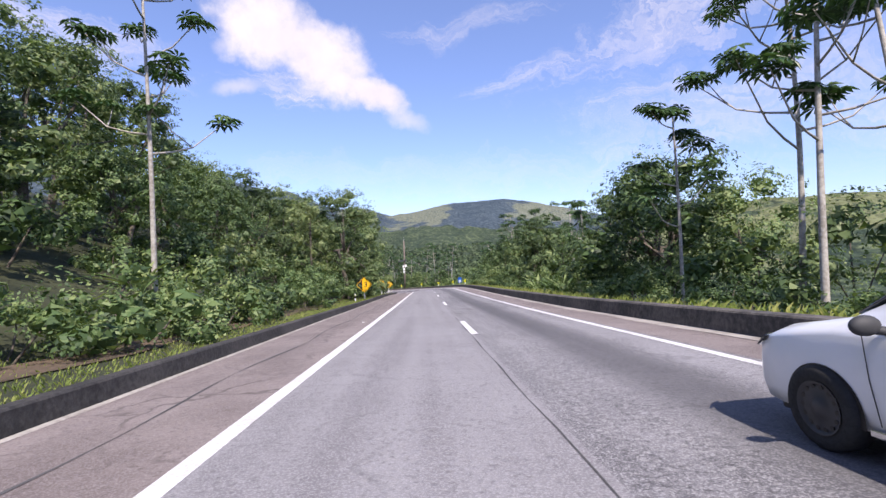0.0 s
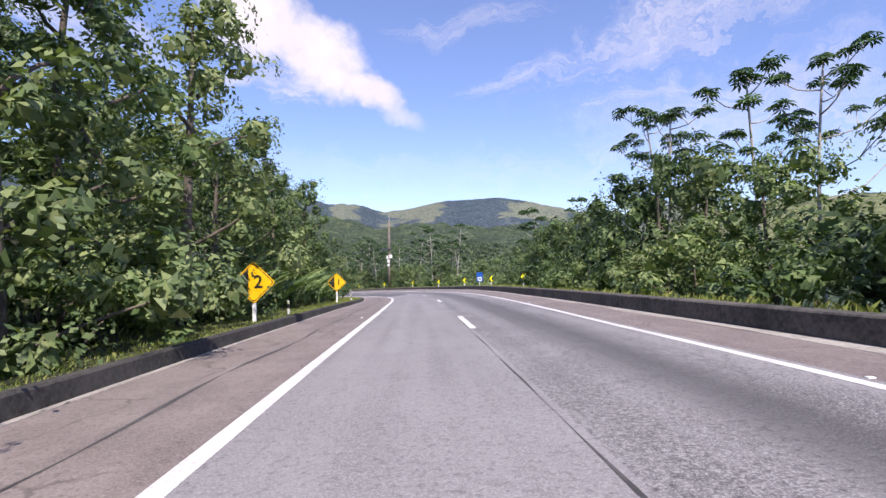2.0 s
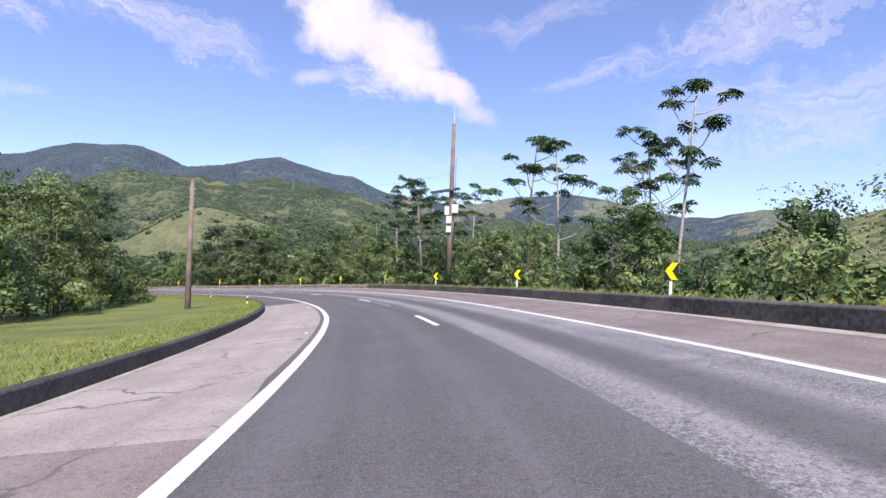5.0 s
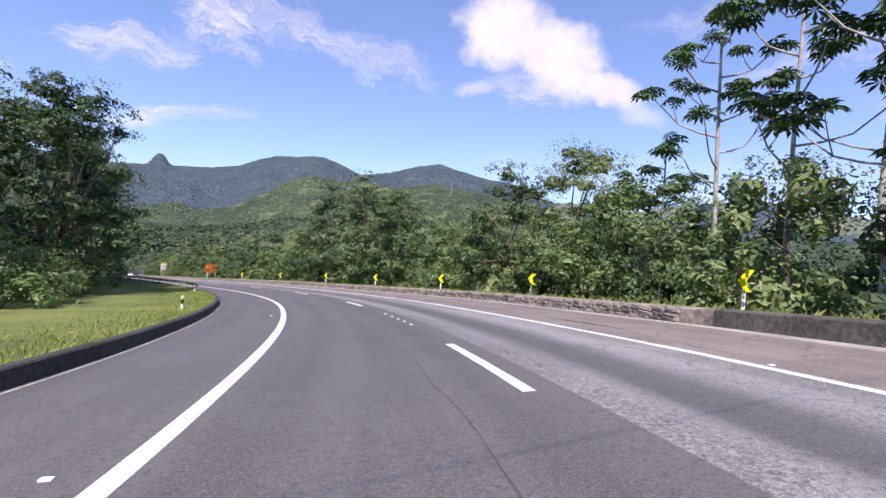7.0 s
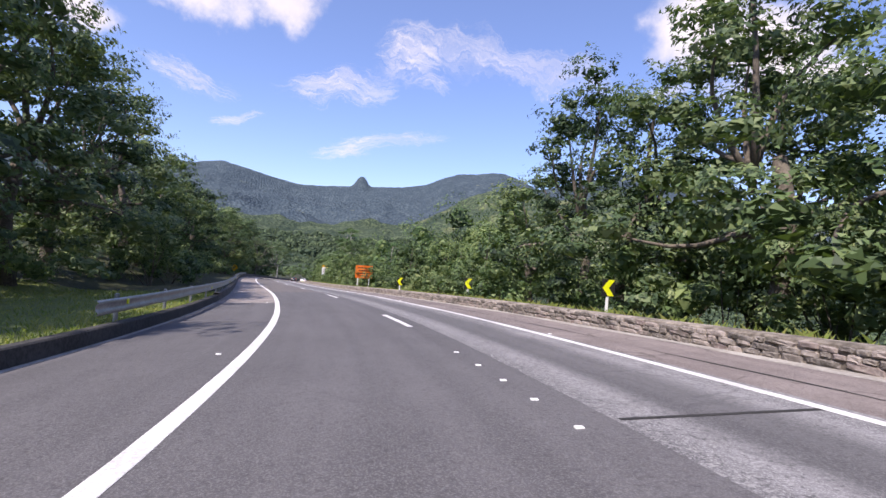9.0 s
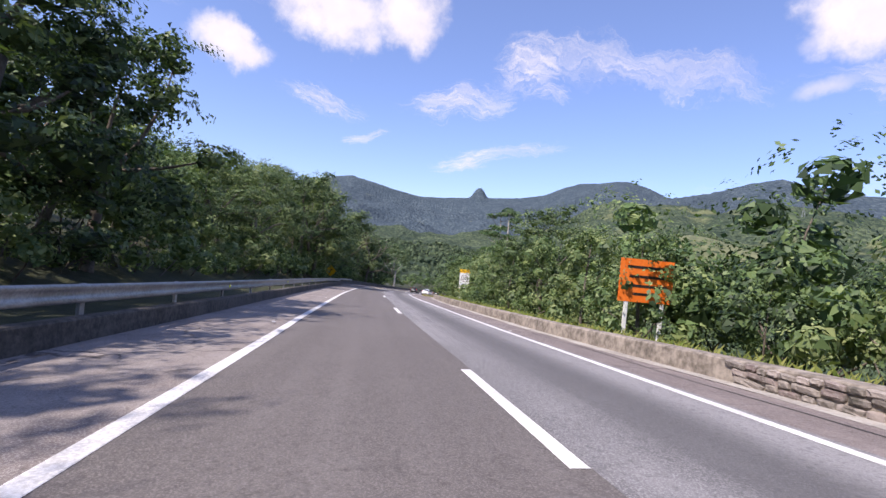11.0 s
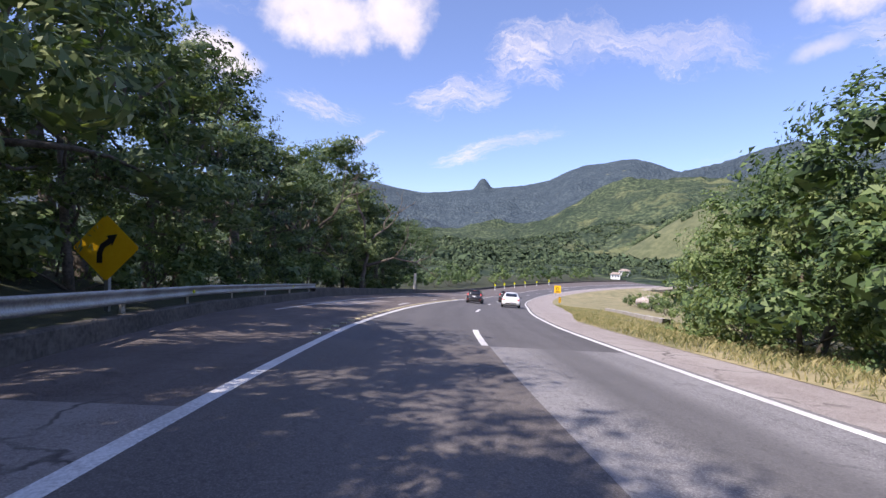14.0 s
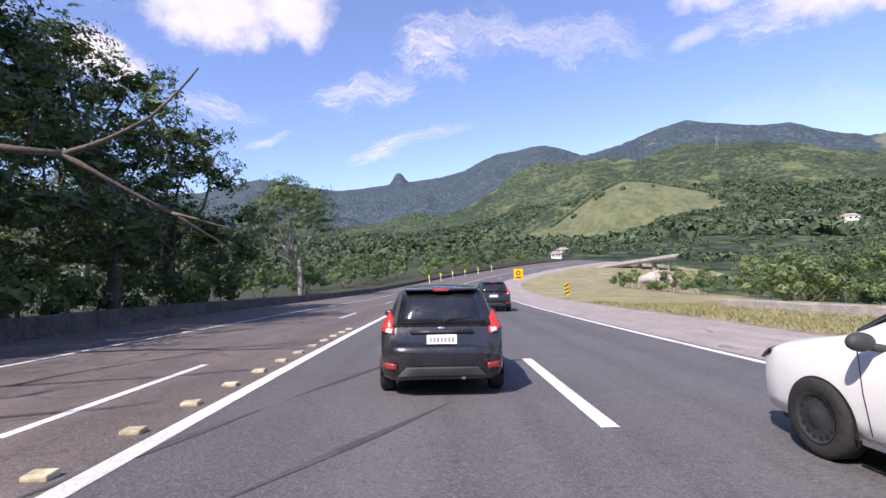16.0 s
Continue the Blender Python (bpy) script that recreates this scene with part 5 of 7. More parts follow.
def chevron_sign():
    sign = new("chevron_sign")
    post(sign, 0, -0.3, 0.75, M["white_paint"], 0.11, 0.05, 0.05)
    part("panel", plate(bmesh.new(), rect(-0.27, 0.66, 0.27, 1.36), 0.0, 0.012), M["sign_black"], sign)
    arrow = [(-0.25, 1.01), (0.0, 0.68), (0.25, 0.68), (0.02, 1.01), (0.25, 1.34), (0.0, 1.34)]
    bm = bmesh.new()
    v = [bm.verts.new((x, -0.006, z)) for x, z in arrow]
    bm.faces.new((v[0], v[1], v[2], v[3]))
    bm.faces.new((v[0], v[3], v[4], v[5]))
    part("chevron", bm, M["chevron_green"], sign)
    return tagged(sign, "black panel with a fluorescent yellow chevron on a white post", "road sign", "curve chevrons")


first = chevron_sign()
CHEVRONS = [(148.8, 9.9), (163.5, 10.5), (177.5, 10.9), (191.5, 11.3), (205, 11.6), (218.4, 11.6), (230, 11.6), (242.7, 12.0), (253.3, 11.4), (264.8, 10.8), (278.2, 11.2), (291, 10.4), (304, 9.6)]
for i, (s, lat) in enumerate(CHEVRONS):
    ob = first if i == 0 else copy_thing(first, Matrix())
    place_sign(ob, s, lat, 0.0, -12)
for i in range(6):
    ob = copy_thing(first, Matrix())
    place_sign(ob, 512 + 10 * i, -10.5, 0.3, 8)
    ob.scale = (-1.25, 1.25, 1.25)


def delineator():
    ob = new("delineator_post")
    bm = bmesh.new()
    tube(bm, [(0, 0, -0.2), (0, 0, 0.60), (0, 0, 0.63)], [0.055, 0.05, 0.03], 10)
    part("post", bm, M["white_paint"], ob)
    bm = bmesh.new()
    tube(bm, [(0, 0, 0.3), (0, 0, 0.48)], [0.056, 0.055], 10)
    part("band", bm, M["sign_black"], ob, "black band")
    bm = bmesh.new()
    box(bm, (0.05, 0.012, 0.09), (0, -0.052, 0.54), None, 0.003)
    part("reflector", bm, M["chevron_green"], ob, "yellow reflector")
    return tagged(ob, "short white delineator post with a black band", "roadside post", "delineator posts")


first = delineator()
for i, (s, lat) in enumerate([(99.0, -5.5), (128.4, -5.5), (157, -5.7), (213.9, -5.5), (241, -5.6), (268, -5.3)]):
    ob = first if i == 0 else copy_thing(first, Matrix())
    place_sign(ob, s, lat, 0.2)

# blue service sign
sign = new("service_sign")
post(sign, 0, -0.3, 1.0, M["white_paint"])
part("panel", plate(bmesh.new(), rect(-0.4, 0.75, 0.4, 1.95), 0.0), M["sign_blue"], sign)
part("pictogram_field", plate(bmesh.new(), rect(-0.26, 0.86, 0.26, 1.32), -0.006, 0.004), M["white_paint"], sign)
part("pictogram", plate(bmesh.new(), [(-0.17, 1.0), (0.17, 1.0), (0.17, 1.12), (0.05, 1.2), (-0.12, 1.2), (-0.17, 1.12)], -0.01, 0.003), M["sign_blue"], sign)
place_sign(sign, 167.7, 10.2)
tagged(sign, "blue service sign with a white pictogram field", "road sign")

# orange works sign
sign = new("works_sign")
for x in (-0.72, 0.72):
    post(sign, x, -0.5, 1.4, M["white_paint"], 0.14, 0.08)
part("panel", plate(bmesh.new(), rect(-1.08, 1.3, 1.08, 2.9), 0.0), M["sign_orange"], sign)
for i, (w, z) in enumerate(((0.8, 2.6), (0.7, 2.25), (0.85, 1.9), (0.5, 1.6))):
    part("text_bar", plate(bmesh.new(), rect(-w, z - 0.05, w, z + 0.05), -0.006, 0.003), M["sign_black"], sign)
place_sign(sign, 321.2, 10.2)
tagged(sign, "orange roadworks board with black text bars on two white posts", "road sign")

# speed limit board
sign = new("speed_limit_board")
for x in (-0.42, 0.42):
    post(sign, x, -0.4, 1.6, M["white_paint"], 0.11, 0.07)
part("top_plate", plate(bmesh.new(), rect(-0.64, 3.9, 0.64, 4.32), 0.0), M["sign_yellow"], sign, "yellow heading plate")
lettering("ATENÇÃO", 0.26, (0, -0.005, 4.11), M["sign_black"], sign, "heading", 0.006)
part("panel", plate(bmesh.new(), rect(-0.64, 1.92, 0.64, 3.895), 0.0), M["white_paint"], sign, "white panel")
part("ring", ring(0, 3.2, 0.385, 0.44, -0.006), material("sign_maroon", ((0.10, 0.015, 0.03), (0.14, 0.02, 0.04)), 0.4), sign, "dark red ring")
lettering("50", 0.5, (0, -0.006, 3.2), M["sign_black"], sign, "numeral", 0.012)
for w, z in ((0.46, 2.45), (0.5, 2.2)):
    part("text_bar", plate(bmesh.new(), rect(-w, z - 0.035, w, z + 0.035), -0.006, 0.003), M["sign_blue"], sign)
hazard = part("hazard_plate", plate(bmesh.new(), rect(-0.64, 1.15, 0.64, 1.9), 0.0), M["sign_yellow"], sign, "yellow plate with black slanting stripes")
for k in range(4):
    x = -0.66 + k * 0.36
    pts = [(max(-0.63, min(0.63, px)), pz) for px, pz in ((x, 1.88), (x + 0.17, 1.88), (x + 0.62, 1.17), (x + 0.45, 1.17))]
    part("stripe", plate(bmesh.new(), pts, -0.006, 0.003), M["sign_black"], hazard)
place_sign(sign, 366.3, 11.2, -0.3)
tagged(sign, "tall white speed limit board with yellow heading and hazard stripes", "road sign")

# bend warning diamond
sign = new("bend_warning_sign")
post(sign, 0, -0.6, 1.75, M["galvanised"], 0.11, 0.11, 0.07)
panel = part("panel", plate(bmesh.new(), [(x, z + 1.75) for x, z in diamond(0.86)], 0.0, 0.012), M["sign_yellow"], sign)
bm = bmesh.new()
arc = [(-0.16, 1.36), (-0.16, 1.62), (-0.08, 1.80), (0.10, 1.92)]
w = 0.075
pts = []
for i, (x, z) in enumerate(arc):
    d = Vector((arc[min(i + 1, 3)][0] - arc[max(i - 1, 0)][0], arc[min(i + 1, 3)][1] - arc[max(i - 1, 0)][1])).normalized()
    pts.append((bm.verts.new((x - d.y * w, -0.006, z + d.x * w)), bm.verts.new((x + d.y * w, -0.006, z - d.x * w))))
for a, b in zip(pts, pts[1:]):
    bm.faces.new((a[0], a[1], b[1], b[0]))
bm.faces.new([bm.verts.new(v) for v in ((0.02, -0.006, 2.06), (0.16, -0.006, 1.80), (0.30, -0.006, 2.10))])
part("arrow", bm, M["sign_black"], sign)
place_sign(sign, 379.3, -8.4, 0.1)
tagged(sign, "yellow diamond bend warning sign with a black curved arrow", "road sign")

# yellow board at the far bend
sign = new("hazard_board")
for x in (-0.7, 0.7):
    post(sign, x, -0.4, 1.0, M["galvanised"], 0.1, 0.08)
part("panel", plate(bmesh.new(), rect(-1.15, 0.8, 1.15, 3.5), 0.0), M["sign_yellow"], sign)
part("ring", ring(0, 2.4, 0.32, 0.6, -0.006), M["sign_black"], sign)
part("arrow_bar", plate(bmesh.new(), rect(-0.75, 1.1, 0.75, 1.45), -0.006, 0.003), M["sign_black"], sign)
p = Vector((-247.6, 319.3, -35.0))
sign.matrix_world = pose(p.x, p.y, p.z, 0, 0, 45) @ Matrix.Scale(0.76, 4)
tagged(sign, "large yellow warning board with a black symbol at the bend", "road sign")

sign = new("hazard_marker")
post(sign, 0, -0.3, 1.5, M["galvanised"], 0.06, 0.05)
panel = part("panel", plate(bmesh.new(), rect(-0.27, 0.3, 0.27, 1.5), 0.0), M["sign_yellow"], sign)
for k in range(3):
    z = 0.34 + 0.4 * k
    part("stripe", plate(bmesh.new(), [(-0.27, z), (0.27, z + 0.2), (0.27, z + 0.38), (-0.27, z + 0.18)], -0.006, 0.003), M["sign_black"], panel)
place_sign(sign, 452, 10.6)
sign.scale = (0.72, 0.72, 0.85)
tagged(sign, "yellow and black striped hazard marker at the lay-by", "road sign")

# ---- mast with cabinets and solar panel ----
mast = new("equipment_mast")
bm = bmesh.new()
tube(bm, [(0, 0, -0.6), (0.02, 0, 5), (0.05, 0, 10), (0.09, 0, 15.7)], [0.30, 0.27, 0.22, 0.17], 14)
part("pole", bm, M["timber"], mast, "weathered brown timber pole", True)
bm = bmesh.new()
tube(bm, [(0.1, -0.12, 14.6), (0.12, -0.12, 17.6)], [0.03, 0.02], 6)
part("antenna", bm, M["white_paint"], mast)
bm = bmesh.new()
tube(bm, [(0.42, 0.1, 8.6), (0.42, 0.1, 12.4)], [0.035, 0.03], 6)
tube(bm, [(0.1, 0.05, 8.8), (0.42, 0.1, 8.8)], [0.02, 0.02], 5)
part("aerial", bm, M["galvanised"], mast)
bm = bmesh.new()
box(bm, (2.9, 1.3, 0.05), (-0.6, -0.1, 9.1), Euler((radians(16), radians(-11), 0)).to_matrix().to_4x4(), 0.01)
panel = part("solar_panel", bm, M["sign_black"], mast, "dark tilted solar panel")
bm = bmesh.new()
tube(bm, [(-1.1, -0.1, 8.95), (-0.25, 0, 7.95)], [0.03, 0.03], 6)
part("bracket", bm, M["galvanised"], mast)
bm = bmesh.new()
tube(bm, [(0.35, -0.1, 9.2), (0.6, 0, 8.2)], [0.02, 0.02], 6)
part("bracket", bm, M["galvanised"], mast)
for name, size, p in (("cabinet", (0.62, 0.45, 0.85), (0.38, -0.25, 7.35)), ("cabinet", (0.42, 0.35, 0.8), (-0.40, -0.1, 7.15)), ("cabinet", (0.5, 0.4, 0.68), (-0.2, -0.3, 6.25)), ("cabinet", (0.46, 0.38, 0.62), (-0.2, -0.3, 5.35))):
    bm = bmesh.new()
    box(bm, size, p, None, 0.03)
    cab = part(name, bm, M["white_paint"], mast, "pale grey cabinet")
    bm = bmesh.new()
    box(bm, (size[0] * 0.86, 0.02, size[2] * 0.86), (p[0], p[1] - size[1] / 2 - 0.008, p[2]), None, 0.006)
    part("cabinet_door", bm, M["white_paint"], cab)
mast.matrix_world = pose(-13.15, 162.05, -10.4, 0, 0, 14)
tagged(mast, "tall timber mast carrying pale cabinets and a solar panel", "mast")

pole = new("timber_pole")
bm = bmesh.new()
tube(bm, [(0, 0, -0.5), (0.03, 0, 5), (0.1, 0, 10.3)], [0.20, 0.17, 0.12], 12)
part("pole", bm, M["timber"], pole, "", True)
bm = bmesh.new()
box(bm, (0.5, 0.08, 0.1), (0.1, 0, 9.7), None, 0.01)
part("crosspiece", bm, M["timber"], pole)
POLE = Vector((-28.9, 145.2, -13.1))
pole.matrix_world = pose(*POLE, 0, 0, 30)
tagged(pole, "brown weathered timber utility pole on the grass", "utility pole")
bm = bmesh.new()
a, b = POLE + Vector((0.1, 0, 9.75)), Vector((-13.15, 162.0, 0.4))
tube(bm, [a.lerp(b, t) - Vector((0, 0, 1.6 * 4 * t * (1 - t) * 0.45)) for t in np.linspace(0, 1, 24)], [0.007] * 24, 5)
tagged(part("overhead_cable", bm, M["sign_black"]), "thin black overhead cable strung between the poles", "cable")
pole2 = copy_thing(pole, pose(-250, 262, -31.0, 0, 0, 0))

# ---- guard rail behind the kerb ----
rail = new("guard_rail")
wave = [(0.0, 0.50), (0.05, 0.545), (0.0, 0.60), (-0.01, 0.655), (0.0, 0.71), (0.05, 0.765), (0.0, 0.81)]
beam = strip("beam", 272, 398.5, lambda s: [(kerb_line(s) - 0.16 + x, z + 0.10 * min(1.0, (s - 272) / 8)) for x, z in wave], M["galvanised"], 1.5, True)
beam.parent = rail
for i in range(32):
    s = 273.5 + 4.0 * i
    bm = bmesh.new()
    box(bm, (0.06, 0.14, 1.25), (0, 0, 0.28), None, 0.008)
    ob = part("post", bm, M["galvanised"], rail)
    p = at(s, kerb_line(s) - 0.32)
    ob.matrix_world = pose(p.x, p.y, p.z, 0, 0, heading(s))
    if i % 3 == 0:
        bm = bmesh.new()
        box(bm, (0.03, 0.10, 0.10), (0.23, 0, 0.74), None, 0.006)
        part("reflector", bm, M["chevron_green"], ob, "yellow reflector")
tagged(rail, "galvanised steel guard rail on short posts above the kerb", "guard rail")

# ---- raised traffic studs beside the edge line ----
bm = bmesh.new()
box(bm, (0.20, 0.13, 0.06), (0, 0, 0.015), None, 0.02)
stud = part("traffic_stud", bm, material("stud_paint", ((0.26, 0.22, 0.14), (0.62, 0.56, 0.38)), 0.6, 14.0, 3.0, 0.2))
tagged(stud, "worn yellow raised traffic stud beside the white line", "traffic stud", "traffic studs")
for i in range(44):
    s = 378.7 + 1.03 * i
    ob = stud if i == 0 else copy_thing(stud, Matrix())
    p = at(s, left_line(s) - 0.33)
    ob.matrix_world = pose(p.x, p.y, p.z, 0, 0, heading(s) + rnd.uniform(-6, 6))
bm = bmesh.new()
box(bm, (0.085, 0.055, 0.02), (0, 0, 0.006), None, 0.006)
cat = part("road_stud", bm, M["white_paint"])
tagged(cat, "small white reflective road stud", "road stud", "road studs")
k = 0
for s, f, d in [(s, right_line, 0.22) for s in range(64, 372, 16)] + [(s, left_line, -0.45) for s in range(62, 372, 16)] + [(s + q, centre_line, 0.0) for s in (200.3, 231.8, 265.2, 292.0) for q in (0, 1.0, 2.0, 3.1, 4.4)]:
    ob = cat if k == 0 else copy_thing(cat, Matrix())
    k += 1
    p = at(s, f(s) + d)
    ob.matrix_world = pose(p.x, p.y, p.z, 0, 0, heading(s))

# ---- cars ----
def gloss(name, colour, rough=0.25, coat=0.8, metal=0.0):
    m = bpy.data.materials.new(name)
    m.use_nodes = True
    q = Graph(m.node_tree)
    p = m.node_tree.nodes["Principled BSDF"]
    co = q.node("ShaderNodeTexCoord").outputs["Object"]
    dust = q.noise(co, 2.2, 5.0, 0.65)
    low = q.noise(co, 18.0, 3.0, 0.6)
    q.link(q.mix(q.math("MULTIPLY", q.smooth(dust.outputs[0], 0.4, 0.75), 0.22), colour, tuple(min(1, c * 0.6 + 0.09) for c in colour)), p.inputs["Base Color"])
    q.link(q.ramp(low.outputs[0], (0.3, rough), (0.7, min(1, rough + 0.14))), p.inputs["Roughness"])
    p.inputs["Metallic"].default_value, p.inputs["Coat Weight"].default_value = metal, coat
    return m


M["car_grey"] = gloss("car_grey", (0.022, 0.022, 0.026), 0.22, 1.0, 0.3)
M["car_black"] = gloss("car_black", (0.008, 0.008, 0.010), 0.25)
M["car_white"] = gloss("car_white", (0.80, 0.80, 0.79), 0.3, 0.6)
M["car_glass"] = gloss("car_glass", (0.012, 0.013, 0.015), 0.08, 0.6)
M["car_plastic"] = gloss("car_plastic", (0.035, 0.036, 0.038), 0.6, 0.0)
M["lamp_red"] = gloss("lamp_red", (0.62, 0.03, 0.02), 0.15)
M["lamp_dim"] = gloss("lamp_dim", (0.30, 0.02, 0.02), 0.2)
M["lamp_clear"] = gloss("lamp_clear", (0.62, 0.60, 0.60), 0.12)
M["tyre"] = material("tyre", ((0.012, 0.012, 0.012), (0.035, 0.034, 0.033)), 0.85, 30.0, 4.0, 0.3, object_space=True)
M["steel_rim"] = gloss("steel_rim", (0.06, 0.06, 0.065), 0.45, 0.1, 0.5)
M["chrome"] = gloss("chrome", (0.75, 0.75, 0.76), 0.12, 0.0, 1.0)


def wheel(car, x, y, r=0.30, w=0.19, side=1, steel=True):
    """x: along the car from its rear, y: to its left."""
    tyre_bm = bmesh.new()
    prof = [(r * 0.62, -w * 0.45), (r * 0.75, -w * 0.52), (r * 0.93, -w * 0.5), (r, -w * 0.36), (r, w * 0.36), (r * 0.93, w * 0.5), (r * 0.75, w * 0.52), (r * 0.62, w * 0.45)]
    n = 36
    rings = [[tyre_bm.verts.new((q * math.cos(2 * math.pi * k / n), d, q * math.sin(2 * math.pi * k / n))) for q, d in prof] for k in range(n)]
    for k in range(n):
        a, b = rings[k], rings[(k + 1) % n]
        for j in range(len(prof) - 1):
            tyre_bm.faces.new((a[j], b[j], b[j + 1], a[j + 1]))
    hub = new("wheel")
    hub.parent = car
    hub.matrix_basis = Matrix.Translation((x, y, r))
    tyre = part("tyre", tyre_bm, M["tyre"], hub, "", True)
    bm = bmesh.new()
    dish = [(0.0, 0.50), (r * 0.2, 0.50), (r * 0.26, 0.41), (r * 0.46, 0.45), (r * 0.56, 0.40), (r * 0.60, 0.515), (r * 0.64, 0.515)]
    rings = [[bm.verts.new((q * math.cos(2 * math.pi * k / n), side * w * d, q * math.sin(2 * math.pi * k / n))) for q, d in dish[1:]] for k in range(n)]
    c = bm.verts.new((0, side * w * 0.50, 0))
    for k in range(n):
        a, b = rings[k], rings[(k + 1) % n]
        bm.faces.new((c, a[0], b[0]))
        for j in range(len(dish) - 2):
            bm.faces.new((a[j], b[j], b[j + 1], a[j + 1]))
    bmesh.ops.recalc_face_normals(bm, faces=bm.faces[:])
    part("rim", bm, M["steel_rim"], hub, "dark steel rim", True)
    if steel:
        for k in range(14):
            a = 2 * math.pi * k / 14
            bm = bmesh.new()
            tube(bm, [(r * 0.5 * math.cos(a), side * w * 0.38, r * 0.5 * math.sin(a)), (r * 0.5 * math.cos(a), side * w * 0.452, r * 0.5 * math.sin(a))], [0.018, 0.018], 8)
            part("rim_hole", bm, M["sign_black"], hub)


def loft(name, stations, mat, parent, label=""):
    """stations: (x, sill, belt, roof, half width at the belt, half width at the roof); x runs from the rear forwards."""
    bm = bmesh.new()
    rings = []
    for x, sill, belt, roof, w, wr in stations:
        side = [(w * 0.80, sill), (w * 0.95, sill + 0.03), (w * 0.995, sill + (belt - sill) * 0.25), (w, sill + (belt - sill) * 0.55), (w * 0.985, belt - 0.05), (w * 0.95, belt),
                (w * 0.95 + (wr - w * 0.95) * 0.55, belt + (roof - belt) * 0.5), (wr, belt + (roof - belt) * 0.88), (wr * 0.9, belt + (roof - belt) * 0.965), (wr * 0.5, roof)]
        pts = [(-y, z) for y, z in side] + [(0, roof + 0.008)] + [(y, z) for y, z in reversed(side)]
        rings.append([bm.verts.new((x, y, z)) for y, z in pts])
    for a, b in zip(rings, rings[1:]):
        for j in range(len(a) - 1):
            bm.faces.new((a[j], a[j + 1], b[j + 1], b[j]))
        bm.faces.new((a[-1], a[0], b[0], b[-1]))
    bm.faces.new(rings[0])
    bm.faces.new(list(reversed(rings[-1])))
    bmesh.ops.recalc_face_normals(bm, faces=bm.faces[:])
    return part(name, bm, mat, parent, label, True)


def patch(name, corners, mat, parent, label="", cuts=6, bulge=0.0, way_out=(0, 0, 0)):
    """A gently bulging quad panel between four corners."""
    bm = bmesh.new()
    c = [Vector(p) for p in corners]
    out = Vector(way_out)
    grid = [[bm.verts.new(c[0].lerp(c[1], u).lerp(c[3].lerp(c[2], u), v) + out * bulge * 16 * u * (1 - u) * v * (1 - v)) for u in np.linspace(0, 1, cuts + 1)] for v in np.linspace(0, 1, cuts + 1)]
    for i in range(cuts):
        for j in range(cuts):
            bm.faces.new((grid[i][j], grid[i][j + 1], grid[i + 1][j + 1], grid[i + 1][j]))
    ob = part(name, bm, mat, parent, label, True)
    solid = ob.modifiers.new("thickness", "SOLIDIFY")
    solid.thickness, solid.offset = 0.018, 0
    return ob


def arch(car, x, y, r, mat):
    """Dark wheel well: a band round the tyre."""
    bm = bmesh.new()
    n = 28
    angles = np.linspace(-0.15, math.pi + 0.15, n)
    outer = [bm.verts.new((x + r * math.cos(a), y, 0.29 + r * math.sin(a))) for a in angles]
    inner = [bm.verts.new((x + 0.27 * math.cos(a), y, 0.29 + 0.27 * math.sin(a))) for a in angles]
    for k in range(n - 1):
        bm.faces.new((inner[k], outer[k], outer[k + 1], inner[k + 1]))
    return part("wheel_well", bm, mat, car)


def mirror(car, x, y, z, mat, side):
    bm = bmesh.new()
    bmesh.ops.create_uvsphere(bm, u_segments=14, v_segments=10, radius=1.0, matrix=Matrix.Translation((x, y + side * 0.10, z)) @ Matrix.Diagonal((0.055, 0.105, 0.07, 1)))
    tube(bm, [(x - 0.02, y - side * 0.06, z - 0.05), (x, y + side * 0.05, z - 0.03)], [0.03, 0.03], 6)
    return part("door_mirror", bm, mat, car, "", True)


